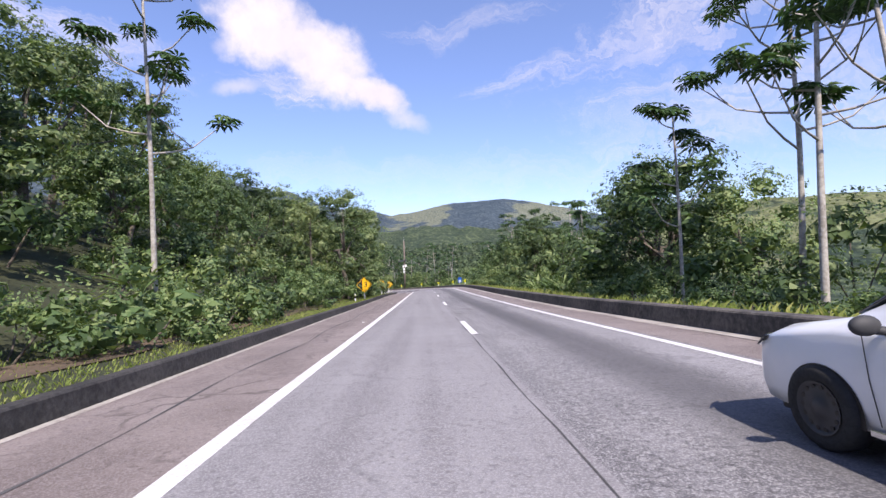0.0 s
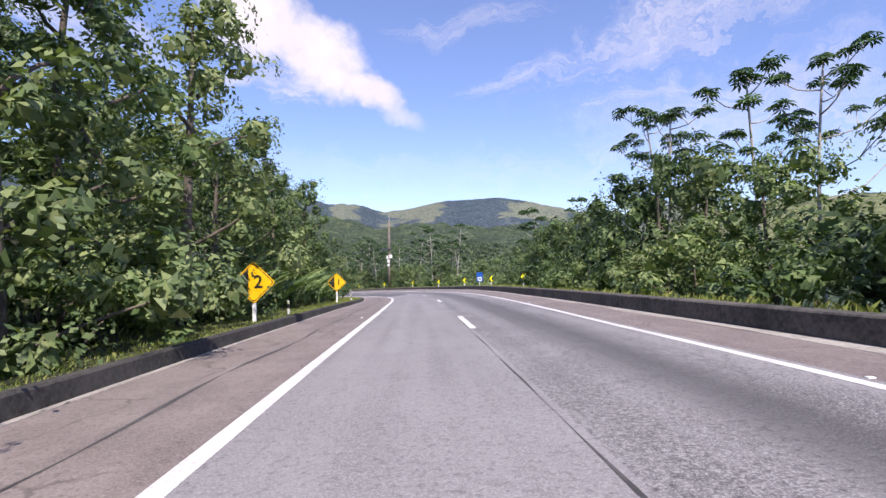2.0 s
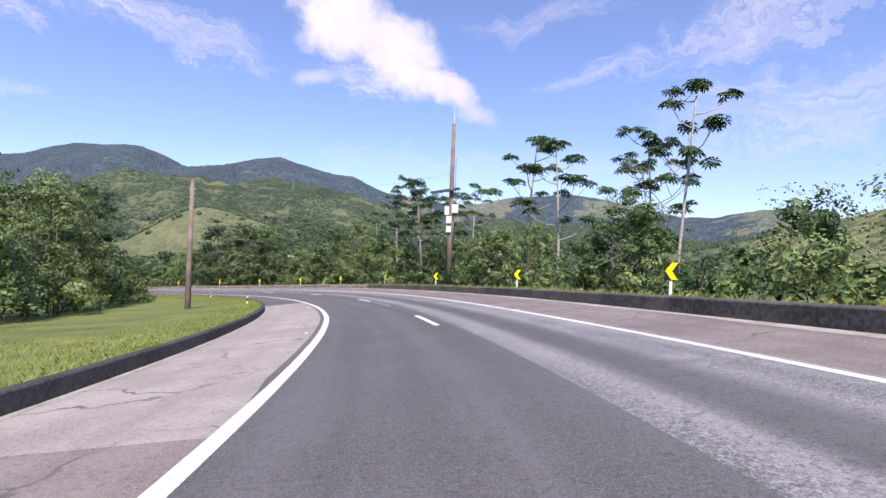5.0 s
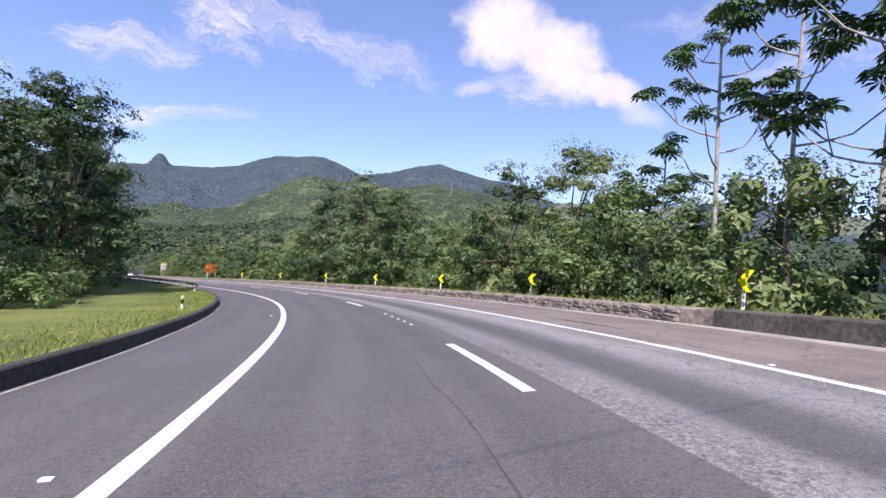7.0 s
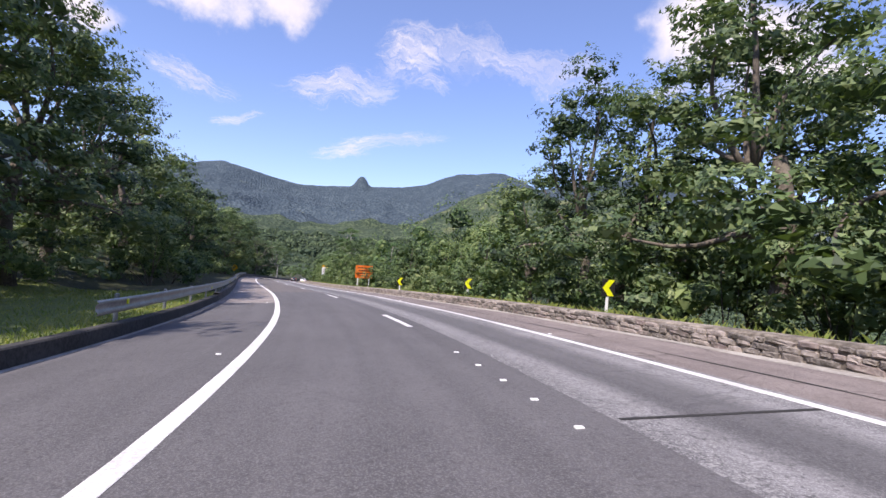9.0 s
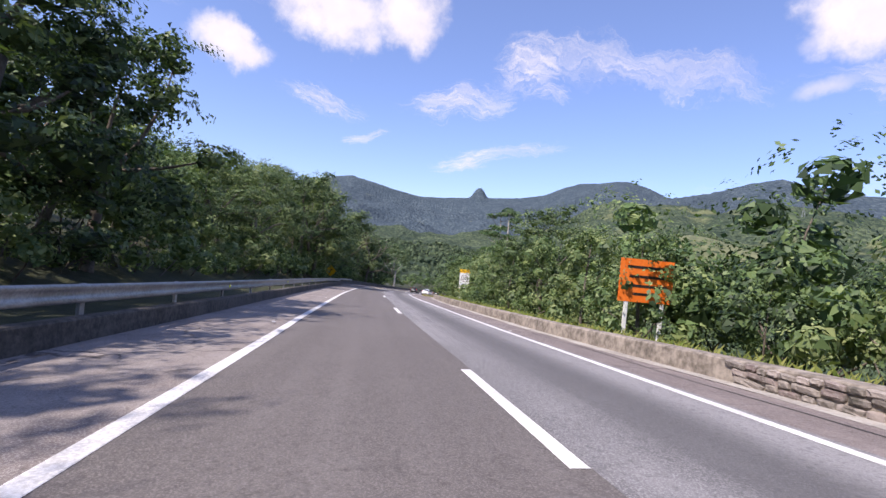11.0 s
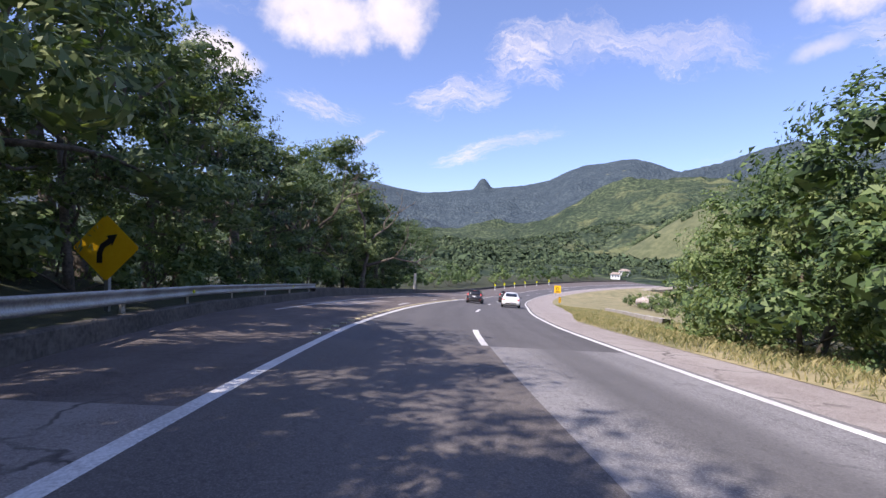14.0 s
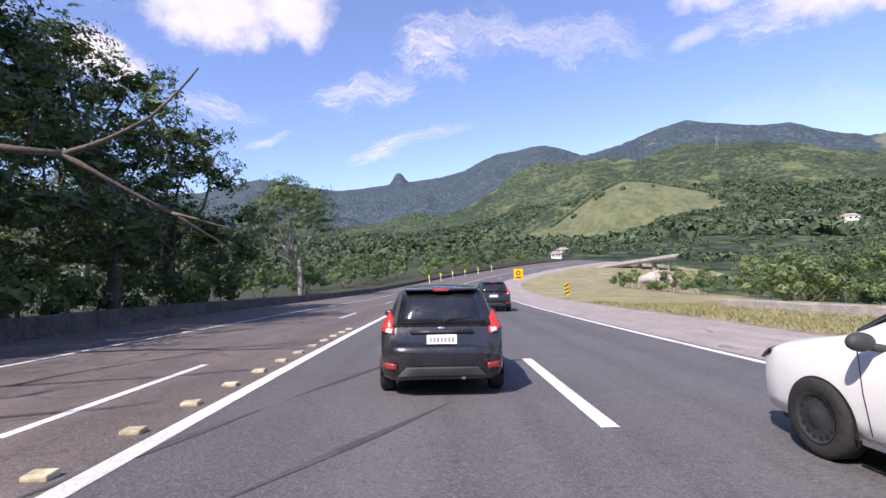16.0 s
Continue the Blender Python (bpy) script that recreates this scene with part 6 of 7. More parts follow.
def hatchback(name, paint, label, lit):
    """Small five-door hatchback, origin under its rear bumper's middle, x forwards."""
    car = new(name)
    W = 0.83
    loft("body", [
        (-0.02, 0.36, 0.56, 0.66, W * 0.84, 0.56), (0.0, 0.30, 0.70, 0.80, W * 0.93, 0.64), (0.06, 0.27, 0.80, 0.93, W * 0.97, 0.66), (0.10, 0.25, 0.86, 1.00, W * 0.985, 0.66),
        (0.17, 0.24, 0.92, 1.14, W, 0.63), (0.26, 0.23, 0.95, 1.29, W, 0.60), (0.34, 0.22, 0.96, 1.40, W, 0.585), (0.40, 0.22, 0.96, 1.445, W, 0.58), (0.62, 0.22, 0.96, 1.465, W, 0.58),
        (1.2, 0.2, 0.94, 1.485, W, 0.585), (1.8, 0.2, 0.92, 1.48, W, 0.58), (2.25, 0.2, 0.91, 1.40, W, 0.57), (2.65, 0.2, 0.90, 1.17, W, 0.60), (2.95, 0.2, 0.885, 0.97, W, 0.68),
        (3.3, 0.21, 0.83, 0.89, W * 0.98, 0.66), (3.6, 0.22, 0.74, 0.79, W * 0.93, 0.60), (3.82, 0.26, 0.62, 0.66, W * 0.80, 0.5), (3.92, 0.34, 0.5, 0.54, W * 0.6, 0.36)], paint, car)
    # bumper that wraps round the corners
    bm = bmesh.new()
    prof = [(0.10, 0.215), (0.0, 0.25), (-0.045, 0.34), (-0.07, 0.46), (-0.078, 0.58), (-0.066, 0.66), (-0.02, 0.685), (0.06, 0.69)]
    rows = []
    for y in np.linspace(-1, 1, 25):
        rows.append([bm.verts.new((x + 0.34 * abs(y) ** 7, y * (W + 0.008), z)) for x, z in prof])
    for a, b in zip(rows, rows[1:]):
        for j in range(len(prof) - 1):
            bm.faces.new((a[j], a[j + 1], b[j + 1], b[j]))
    bmesh.ops.recalc_face_normals(bm, faces=bm.faces[:])
    part("bumper", bm, paint, car, "", True)
    # rear window in its dark surround, spoiler lip, high brake lamp
    patch("window_surround", [(0.055, 0.665, 0.935), (0.055, -0.665, 0.935), (0.335, -0.575, 1.395), (0.335, 0.575, 1.395)], M["car_plastic"], car, "", 6, 0.03, (-1, 0, 0.5))
    patch("rear_window", [(0.048, 0.605, 0.965), (0.048, -0.605, 0.965), (0.300, -0.535, 1.365), (0.300, 0.535, 1.365)], M["car_glass"], car, "dark tinted rear window", 6, 0.05, (-1, 0, 0.6))
    bm = bmesh.new()
    box(bm, (0.24, 1.02, 0.03), (0.345, 0, 1.432), Euler((0, radians(-6), 0)).to_matrix().to_4x4(), 0.014)
    spoiler = part("spoiler", bm, paint, car, "", True)
    bm = bmesh.new()
    box(bm, (0.03, 0.22, 0.026), (0.215, 0, 1.413), None, 0.006)
    part("brake_lamp", bm, M["lamp_red"], spoiler, "red high brake lamp")
    for side in (1, -1):
        lamp = patch("tail_lamp", [(0.10, side * 0.815, 0.88), (0.015, side * 0.635, 0.825), (0.115, side * 0.615, 1.00), (0.20, side * 0.705, 1.14)], M["lamp_red"], car, "red tail lamp", 5, 0.03, (-1, side * 0.4, 0))
        patch("reverse_lamp", [(0.055, side * 0.755, 0.862), (0.008, side * 0.665, 0.845), (0.035, side * 0.655, 0.905), (0.070, side * 0.735, 0.915)], M["lamp_clear"], lamp, "clear lens", 3)
        patch("bumper_reflector", [(0.020, side * 0.775, 0.385), (-0.068, side * 0.60, 0.385), (-0.072, side * 0.60, 0.455), (0.010, side * 0.78, 0.475)], M["lamp_dim"], car, "dark red reflector", 3)
        patch("side_window", [(0.62, side * 0.782, 0.985), (2.35, side * 0.775, 0.955), (2.0, side * 0.615, 1.37), (0.8, side * 0.61, 1.38)], M["car_glass"], car, "", 4)
        mirror(car, 2.3, side * 0.80, 1.0, paint, side)
        arch(car, 0.62, side * (W + 0.004), 0.37, M["sign_black"])
        arch(car, 3.1, side * (W + 0.002), 0.37, M["sign_black"])
        for x in (0.62, 3.1):
            wheel(car, x, side * (W - 0.06), 0.30, 0.19, side, False)
    # bumper's grey insert, tailgate recess, plate, badge, wiper, exhaust
    patch("bumper_insert", [(-0.050, 0.60, 0.285), (-0.050, -0.60, 0.285), (-0.088, -0.47, 0.415), (-0.088, 0.47, 0.415)], M["car_plastic"], car, "grey plastic bumper insert", 6, 0.01, (-1, 0, 0))
    patch("tailgate_recess", [(-0.006, 0.42, 0.845), (-0.006, -0.42, 0.845), (0.012, -0.42, 0.885), (0.012, 0.42, 0.885)], M["sign_black"], car, "", 3)
    bm = bmesh.new()
    box(bm, (0.012, 0.40, 0.125), (-0.022, 0, 0.765), Euler((0, radians(12), 0)).to_matrix().to_4x4(), 0.006)
    number_plate = part("number_plate", bm, M["white_paint"], car, "white number plate")
    for k in range(7):
        bm = bmesh.new()
        box(bm, (0.004, 0.030, 0.06), (-0.031, 0.147 - 0.049 * k, 0.76), Euler((0, radians(12), 0)).to_matrix().to_4x4())
        part("plate_bar", bm, material("plate_ink", ((0.2, 0.2, 0.22), (0.3, 0.3, 0.32)), 0.5) if "plate_ink" not in bpy.data.materials else bpy.data.materials["plate_ink"], number_plate)
    bm = bmesh.new()
    bmesh.ops.create_uvsphere(bm, u_segments=16, v_segments=8, radius=1.0, matrix=Matrix.Translation((0.022, 0, 0.905)) @ Matrix.Diagonal((0.012, 0.06, 0.024, 1)))
    part("badge", bm, M["chrome"], car, "oval chrome badge", True)
    bm = bmesh.new()
    tube(bm, [(0.02, -0.02, 0.985), (0.045, -0.12, 1.03), (0.055, -0.40, 1.05)], [0.022, 0.016, 0.008], 6)
    part("wiper", bm, M["sign_black"], car)
    bm = bmesh.new()
    tube(bm, [(-0.03, -0.28, 0.27), (0.3, -0.28, 0.27)], [0.03, 0.03], 10)
    part("exhaust", bm, M["chrome"], car)
    bm = bmesh.new()
    box(bm, (3.3, 1.45, 0.1), (1.95, 0, 0.22), None, 0.02)
    part("underbody", bm, M["sign_black"], car)
    return tagged(car, label, "car")


def saloon(name, label):
    """White saloon: long bonnet, steel wheels, black mirrors."""
    car = new(name)
    W = 0.86
    paint = M["car_white"]
    loft("body", [
        (0.0, 0.36, 0.62, 0.80, W * 0.85, 0.6), (0.08, 0.28, 0.80, 0.98, W * 0.95, 0.66), (0.5, 0.23, 0.92, 1.03, W, 0.66), (0.85, 0.22, 0.95, 1.22, W, 0.60), (1.2, 0.21, 0.95, 1.40, W, 0.57),
        (1.7, 0.2, 0.94, 1.47, W, 0.57), (2.3, 0.2, 0.93, 1.46, W, 0.57), (2.7, 0.2, 0.92, 1.36, W, 0.56), (3.05, 0.2, 0.92, 1.14, W, 0.58), (3.3, 0.2, 0.92, 1.0, W, 0.64),
        (3.6, 0.21, 0.885, 0.945, W, 0.66), (3.9, 0.21, 0.84, 0.90, W * 0.985, 0.64), (4.12, 0.22, 0.77, 0.82, W * 0.93, 0.6), (4.27, 0.24, 0.67, 0.72, W * 0.82, 0.5), (4.36, 0.32, 0.54, 0.58, W * 0.66, 0.4)], paint, car)
    for side in (1, -1):
        lamp = patch("headlamp", [(3.98, side * 0.845, 0.80), (4.20, side * 0.775, 0.69), (4.335, side * 0.645, 0.665), (4.20, side * 0.63, 0.785)], M["car_glass"], car, "dark smoked headlamp", 4, 0.02, (0.6, side * 0.5, 0.3))
        patch("side_window", [(0.95, side * 0.80, 0.98), (2.75, side * 0.79, 0.955), (2.35, side * 0.60, 1.36), (1.3, side * 0.60, 1.36)], M["car_glass"], car, "", 4)
        mirror(car, 2.88, side * 0.86, 0.985, M["car_plastic"], side)
        for x in (0.8, 3.42):
            arch(car, x, side * (W + 0.004), 0.355, M["sign_black"])
            wheel(car, x, side * (W - 0.055), 0.315, 0.2, side)
        bm = bmesh.new()
        tube(bm, [(3.02, side * (W + 0.003), 0.93), (3.0, side * (W + 0.004), 0.6), (2.95, side * (W + 0.001), 0.3)], [0.0035] * 3, 5)
        part("door_gap", bm, M["sign_black"], car)
        bm = bmesh.new()
        box(bm, (1.9, 0.02, 0.05), (2.1, side * (W - 0.01), 0.24), None, 0.008)
        part("sill_trim", bm, M["chrome"], car)
    patch("rear_window", [(0.50, 0.56, 1.045), (0.50, -0.56, 1.045), (1.16, -0.50, 1.375), (1.16, 0.50, 1.375)], M["car_glass"], car, "dark rear window", 5, 0.03, (-0.4, 0, 1))
    for side in (1, -1):
        patch("tail_lamp", [(0.10, side * 0.835, 0.70), (-0.025, side * 0.60, 0.70), (0.03, side * 0.58, 0.86), (0.20, side * 0.82, 0.88)], M["lamp_red"], car, "red tail lamp", 4, 0.02, (-1, side * 0.4, 0))
    bm = bmesh.new()
    box(bm, (0.012, 0.40, 0.12), (-0.02, 0, 0.60), None, 0.005)
    part("number_plate", bm, M["paint"], car, "plain pale number plate")
    patch("bumper_insert", [(-0.012, 0.55, 0.36), (-0.012, -0.55, 0.36), (-0.02, -0.5, 0.46), (-0.02, 0.5, 0.46)], M["car_plastic"], car, "black plastic bumper insert", 4)
    patch("windscreen", [(3.30, 0.60, 1.02), (3.30, -0.60, 1.02), (2.72, -0.53, 1.37), (2.72, 0.53, 1.37)], M["car_glass"], car, "", 4)
    bm = bmesh.new()
    box(bm, (3.6, 1.5, 0.1), (2.2, 0, 0.22), None, 0.02)
    part("underbody", bm, M["sign_black"], car)
    return tagged(car, label, "car")


def park(car, s, lat, size=0.9):
    p = at(s, lat)
    fall = np.interp(s, np.arange(16) * 40.0, CROSSFALL)
    a, b = at(s - 1, lat), at(s + 3, lat)
    pitch = math.degrees(math.atan2(b.z - a.z, 4.0))
    car.matrix_world = Matrix.Translation(p) @ pose(0, 0, 0, 0, 0, heading(s) + 90) @ pose(0, 0, 0, 0, -pitch, 0) @ pose(0, 0, 0, fall, 0, 0) @ Matrix.Scale(size, 4)


lead = hatchback("hatchback_car", M["car_grey"], "dark grey five-door hatchback with red tail lamps on the road", True)
park(lead, 413.8, 0.09, 0.88)
second = hatchback("hatchback_car", M["car_black"], "black hatchback further down the overtaking lane", False)
park(second, 431.5, 2.5, 1.0)
white = saloon("saloon_car", "white saloon with black mirrors and plain steel wheels")
park(white, 411.66 - 3.08, 2.84 + 0.77)
white_first = saloon("saloon_car", "white saloon with black mirrors beside the driving lane")
park(white_first, 63.05 - 3.08, 2.72 + 0.77)

# ---- far forest, grass, and what stands across the field ----
def forest_clumps(name, count, rmin, rmax, seed, mat, label, size, az0, az1, facets, patch_size):
    """Tree crowns on the valley floor and the lower slopes, as one object."""
    rng = np.random.default_rng(seed)
    V = []
    k = 0
    while k < count:
        a = radians(rng.uniform(az0, az1))
        r = math.sqrt(rng.uniform(rmin ** 2, rmax ** 2))
        x, y = CENTRE.x - r * math.sin(a), CENTRE.y + r * math.cos(a)
        d = math.sqrt(((near_x - x) ** 2 + (near_y - y) ** 2).min())
        if d < 55 or grazed(x, y, 0.0) > 0.55 or (-1010 < x < -700 and 1010 < y < 1330 and x + y * 0.9 < 330):
            continue
        z = ground_height(x, y)
        q = size * rng.uniform(0.6, 1.35)
        d = sphere_points(facets, rng)
        d[:, 2] = np.abs(d[:, 2]) * 1.1 - 0.25
        c = d * (q * (0.6 + 0.45 * rng.random(facets)))[:, None] * np.array([1, 1, 0.85]) + np.array([x, y, z + q * 0.5])
        u = np.cross(d, rng.normal(size=(facets, 3)))
        u /= np.linalg.norm(u, axis=1, keepdims=True)
        w = np.cross(d, u) + 0.35 * rng.normal(size=(facets, 3))
        a = (q * patch_size * (0.6 + 0.8 * rng.random(facets)))[:, None]
        V.append(np.stack([c + u * a, c - u * a * 0.6 + w * a, c - u * a * 0.5 - w * a * 0.9], 1).reshape(-1, 3))
        k += 1
    V = np.concatenate(V)
    me = bpy.data.meshes.new(name)
    me.from_pydata(V.tolist(), [], np.arange(len(V)).reshape(-1, 3).tolist())
    me.materials.append(mat)
    return tagged(new(name, me), label, "forest", kind="stuff")


M["crown_far"] = leaf_material("crown_far", (0.036, 0.056, 0.034), (0.078, 0.114, 0.056), (0.15, 0.180, 0.088), 0.0, 0.9)
forest_clumps("valley_trees", 2200, 120, 560, 3, M["crown_far"], "dense green tree crowns on the valley floor", 3.2, -75, 95, 64, 0.22)
forest_clumps("slope_trees", 10000, 500, 1500, 4, M["crown_far"], "distant forest crowns on the lower slopes", 6.0, -60, 90, 16, 0.46)


def grass(name, count, spots, mat, length, seed, label):
    """Blades of grass: bent three-cornered slips, as one object. spots(rng) gives chainage, offset and height."""
    rng = np.random.default_rng(seed)
    V, F = [], []
    for k in range(count):
        s, lat, up = spots(rng)
        p = at(s, lat, up)
        a = rng.uniform(0, 6.283)
        L = length * rng.uniform(0.5, 1.3)
        w = 0.008 + 0.02 * L
        d = Vector((math.cos(a), math.sin(a), 0))
        n = Vector((-d.y, d.x, 0))
        lean = rng.uniform(0.15, 0.8) * L
        i = len(V)
        V += [tuple(p - n * w), tuple(p + n * w), tuple(p + d * lean * 0.35 + Vector((0, 0, L * 0.6)) + n * w * 0.7), tuple(p + d * lean + Vector((0, 0, L * 0.9)))]
        F += [(i, i + 1, i + 2), (i, i + 2, i + 3)]
    return tagged(bm_object(name, V, F, mat), label, "grass", kind="stuff")


def left_foot(rng):
    s = rng.uniform(60, 176)
    lat = kerb_line(s) - 0.3 - rng.random() ** 1.4 * 3.4
    return s, lat, bank_up(s, lat) - 0.02


def bend_lawn(rng):
    s = 176 + 116 * rng.random()
    lat = kerb_line(s) - 0.3 - rng.random() ** 1.5 * 10
    return s, lat, bank_up(s, lat) - 0.02


def dry_edge(rng):
    s = 366 + 74 * rng.random()
    lat = verge_line(s) - 0.1 + rng.random() ** 1.3 * 9
    return s, lat, drop_up(s, lat) - 0.02


def parapet_foot(rng):
    s = rng.uniform(60, 366)
    lat = wall_line(s) + 0.5 + rng.random() * 2.2
    return s, lat, drop_up(s, lat) - 0.02


grass("bank_grass", 36000, left_foot, M["blade"], 0.10, 5, "short green grass along the kerb")
grass("bend_grass", 46000, bend_lawn, M["blade"], 0.13, 6, "sunlit grass inside the bend")
grass("dry_grass", 30000, dry_edge, M["blade_dry"], 0.19, 7, "tall dry yellow grass beside the lay-by")
grass("parapet_grass", 14000, parapet_foot, M["blade"], 0.38, 8, "weeds growing behind the parapet")

# brown leaf litter below the left bank's shrubs
structure(strip("leaf_litter", 60, 96, lambda s: [(kerb_line(s) - 3.0, 0.33), (kerb_line(s) - 2.3, 0.30), (kerb_line(s) - 1.75 + 0.2 * math.sin(s * 1.1), 0.262)], M["soil"], 1.0), "brown leaf litter on the bank's foot", "verge")

# line of trees up the knoll's flank, and a few bushes on it
rng = np.random.default_rng(17)
V, F = [], []
spots = [(-0.06 - 0.70 * k / 60, -0.10 - 0.05 * k / 60, 7.5) for k in range(60)] + [(-0.12, -0.3, 10), (-0.15, -0.31, 9), (0.02, -0.36, 6), (-0.3, -0.4, 6), (0.2, -0.25, 6)] + [(0.05 + 0.75 * k / 40, -0.02, 7) for k in range(40)]
for u, v, q in spots:
    q *= rng.uniform(0.7, 1.2)
    t = ICO_TRI.reshape(-1, 3) * (1 + 0.12 * rng.normal(size=(len(ICO_TRI) * 3, 1))) * q + np.array(knoll(u, v)) + np.array([0, 0, q * 0.4])
    F += [tuple(len(V) + 3 * j + i for i in range(3)) for j in range(len(ICO_TRI))]
    V += t.tolist()
tagged(bm_object("knoll_trees", V, F, M["crown_far"]), "dark line of trees along the grassy knoll", "trees", kind="stuff")

# viaduct across the field
def along_azimuth(eye, az, dist, z):
    a = radians(az)
    return Vector((eye[0] - math.sin(a) * dist, eye[1] + math.cos(a) * dist, z))


EYE = (-184.6, 250.9)
a, b = along_azimuth(EYE, 35.6, 178, -40.6), along_azimuth(EYE, 25.4, 172, -36.8)
bridge = new("viaduct")
d = (b - a).normalized()
n = Vector((-d.y, d.x, 0)).normalized()
turn = Matrix((d, n, d.cross(n))).transposed().to_4x4()
length = (b - a).length
bm = bmesh.new()
box(bm, (length, 7.0, 0.7), a.lerp(b, 0.5), turn, 0.05)
part("deck", bm, M["concrete_dark"], bridge)
for side in (1, -1):
    bm = bmesh.new()
    box(bm, (length, 0.3, 0.6), a.lerp(b, 0.5) + n * 3.4 * side + Vector((0, 0, 0.75)), turn, 0.04)
    part("barrier", bm, M["concrete_pale"], bridge, "pale concrete barrier")
for k in range(7):
    p = a.lerp(b, (k + 0.5) / 7)
    bm = bmesh.new()
    box(bm, (0.9, 4.0, 9.0), p - Vector((0, 0, 4.7)), turn, 0.05)
    part("pier", bm, M["concrete_pale"], bridge)
tagged(bridge, "low pale concrete viaduct across the field", "viaduct")

rock = bmesh.new()
bmesh.ops.create_icosphere(rock, subdivisions=4, radius=1.0)
for v in rock.verts:
    k = 1 + 0.28 * noise.noise(v.co * 1.6) + 0.10 * noise.noise(v.co * 5)
    v.co = Vector((v.co.x * 3.0 * k, v.co.y * 2.0 * k, max(-0.4, v.co.z * 1.6 * k)))
p = along_azimuth(EYE, 27.2, 82, -34.5)
ob = part("boulder", rock, material("pale_rock", ((0.34, 0.28, 0.255), (0.54, 0.47, 0.44)), 0.9, 3.0, 0.6, 0.6, object_space=True), None, "", True)
ob.matrix_world = pose(*p, 0, 0, 40)
tagged(ob, "large pale pinkish boulder in the field", "boulder")

# low broken wall at the field's edge
structure(strip("field_wall", 404, 436, lambda s: [(verge_line(s) + 6.2, -0.5), (verge_line(s) + 6.25, 0.08 + 0.10 * noise.noise(Vector((s * 0.9, 0, 0)))), (verge_line(s) + 6.8, 0.06 + 0.14 * noise.noise(Vector((s * 1.3, 3, 0)))), (verge_line(s) + 6.9, -0.6)], M["concrete_pale"], 0.6), "broken pale stone wall at the field's edge", "wall")

# ---- gutters, joints and tyre marks ----
structure(strip("gutter_right", 0, 366, lambda s: [(wall_line(s) - 0.30 - 0.05 * math.sin(s * 0.9), 0.004), (wall_line(s) - 0.28, 0.010), (wall_line(s) + 0.02, 0.014)], M["concrete_pale"], 1.0), "pale concrete gutter along the parapet's foot", "gutter")
structure(strip("gutter_left", 0, 286, lambda s: [(kerb_line(s) - 0.02, 0.012), (kerb_line(s) + 0.09 + 0.02 * math.sin(s * 1.3), 0.010), (kerb_line(s) + 0.11, 0.004)], M["concrete_pale"], 1.0), "pale concrete gutter along the kerb's foot", "gutter")
M["seam"] = material("seam", ((0.045, 0.042, 0.042), (0.10, 0.095, 0.095)), 0.85, 20.0, 2.0, 0.3)
M["tar"] = material("tar", ((0.018, 0.017, 0.017), (0.04, 0.038, 0.036)), 0.8, 20.0, 2.0, 0.3)
structure(strip("shoulder_joint", 228, 320, lambda s: [(right_line(s) + 0.95 + 0.05 * math.sin(s), 0.004), (right_line(s) + 0.985 + 0.06 * math.sin(s * 1.02), 0.005)], M["tar"], 1.0), "dark crack along the shoulder", "crack")
structure(strip("shoulder_joint", 60, 176, lambda s: [(left_line(s) - 1.25 + 0.10 * math.sin(s * 0.8), 0.004), (left_line(s) - 1.235 + 0.10 * math.sin(s * 0.81), 0.005)], M["seam"], 1.0), "dark crack along the brown shoulder", "crack")
structure(strip("lane_joint", 60, 172, lambda s: [(centre_line(s) - 0.115 + 0.01 * math.sin(s * 1.7), 0.004), (centre_line(s) - 0.10 + 0.015 * math.sin(s * 1.9), 0.005)], M["seam"], 1.0), "dark seam between the two asphalt lanes", "crack")
structure(strip("transverse_joint", 265.35, 265.42, lambda s: [(centre_line(s) + 0.5, 0.005), (centre_line(s) + 1.6, 0.005), (right_line(s), 0.005)], M["tar"], 0.05), "dark transverse seam across the worn lane", "crack")

structure(strip("lane_crack", 218, 262, lambda s: [(1.02 + 0.014 * (s - 232) * (s > 232) + 0.03 * math.sin(s * 1.7), 0.004), (1.036 + 0.014 * (s - 232) * (s > 232) + 0.03 * math.sin(s * 1.7), 0.005)], M["seam"], 0.7), "thin dark crack along the fresh asphalt", "crack")
M["rubber_mark"] = material("rubber_mark", ((0.045, 0.042, 0.044), (0.085, 0.08, 0.083)), 0.85, 20.0, 1.5, 0.3)
for a, b, lat, run in ((411.2, 416.6, -2.7, 0.36), (410.6, 413.6, -1.7, 0.62), (403.0, 410.0, 2.9, 0.03)):
    structure(strip("tyre_mark", a, b, lambda s, a=a, lat=lat, run=run: [(lat + run * (s - a) + 0.03 * math.sin(s * 2.1), 0.004), (lat + run * (s - a) + 0.06 + 0.04 * math.sin(s * 2.0), 0.005)], M["rubber_mark"], 0.4), "dark tyre mark on the fresh asphalt", "tyre mark")
structure(strip("concrete_apron", 391.5, 401.0, lambda s: [(-7.4 + 0.16 * (s - 391.5) - 0.3, 0.005), (-5.4 + 0.06 * (s - 391.5), 0.006)], M["shoulder_pale"], 1.0), "pale dusty concrete patch on the slip road", "road patch")

line_mark("old_dash", 360.4, 364.6, lambda s: centre_line(s) - 0.19, 0.06, "worn remains of an older lane dash")


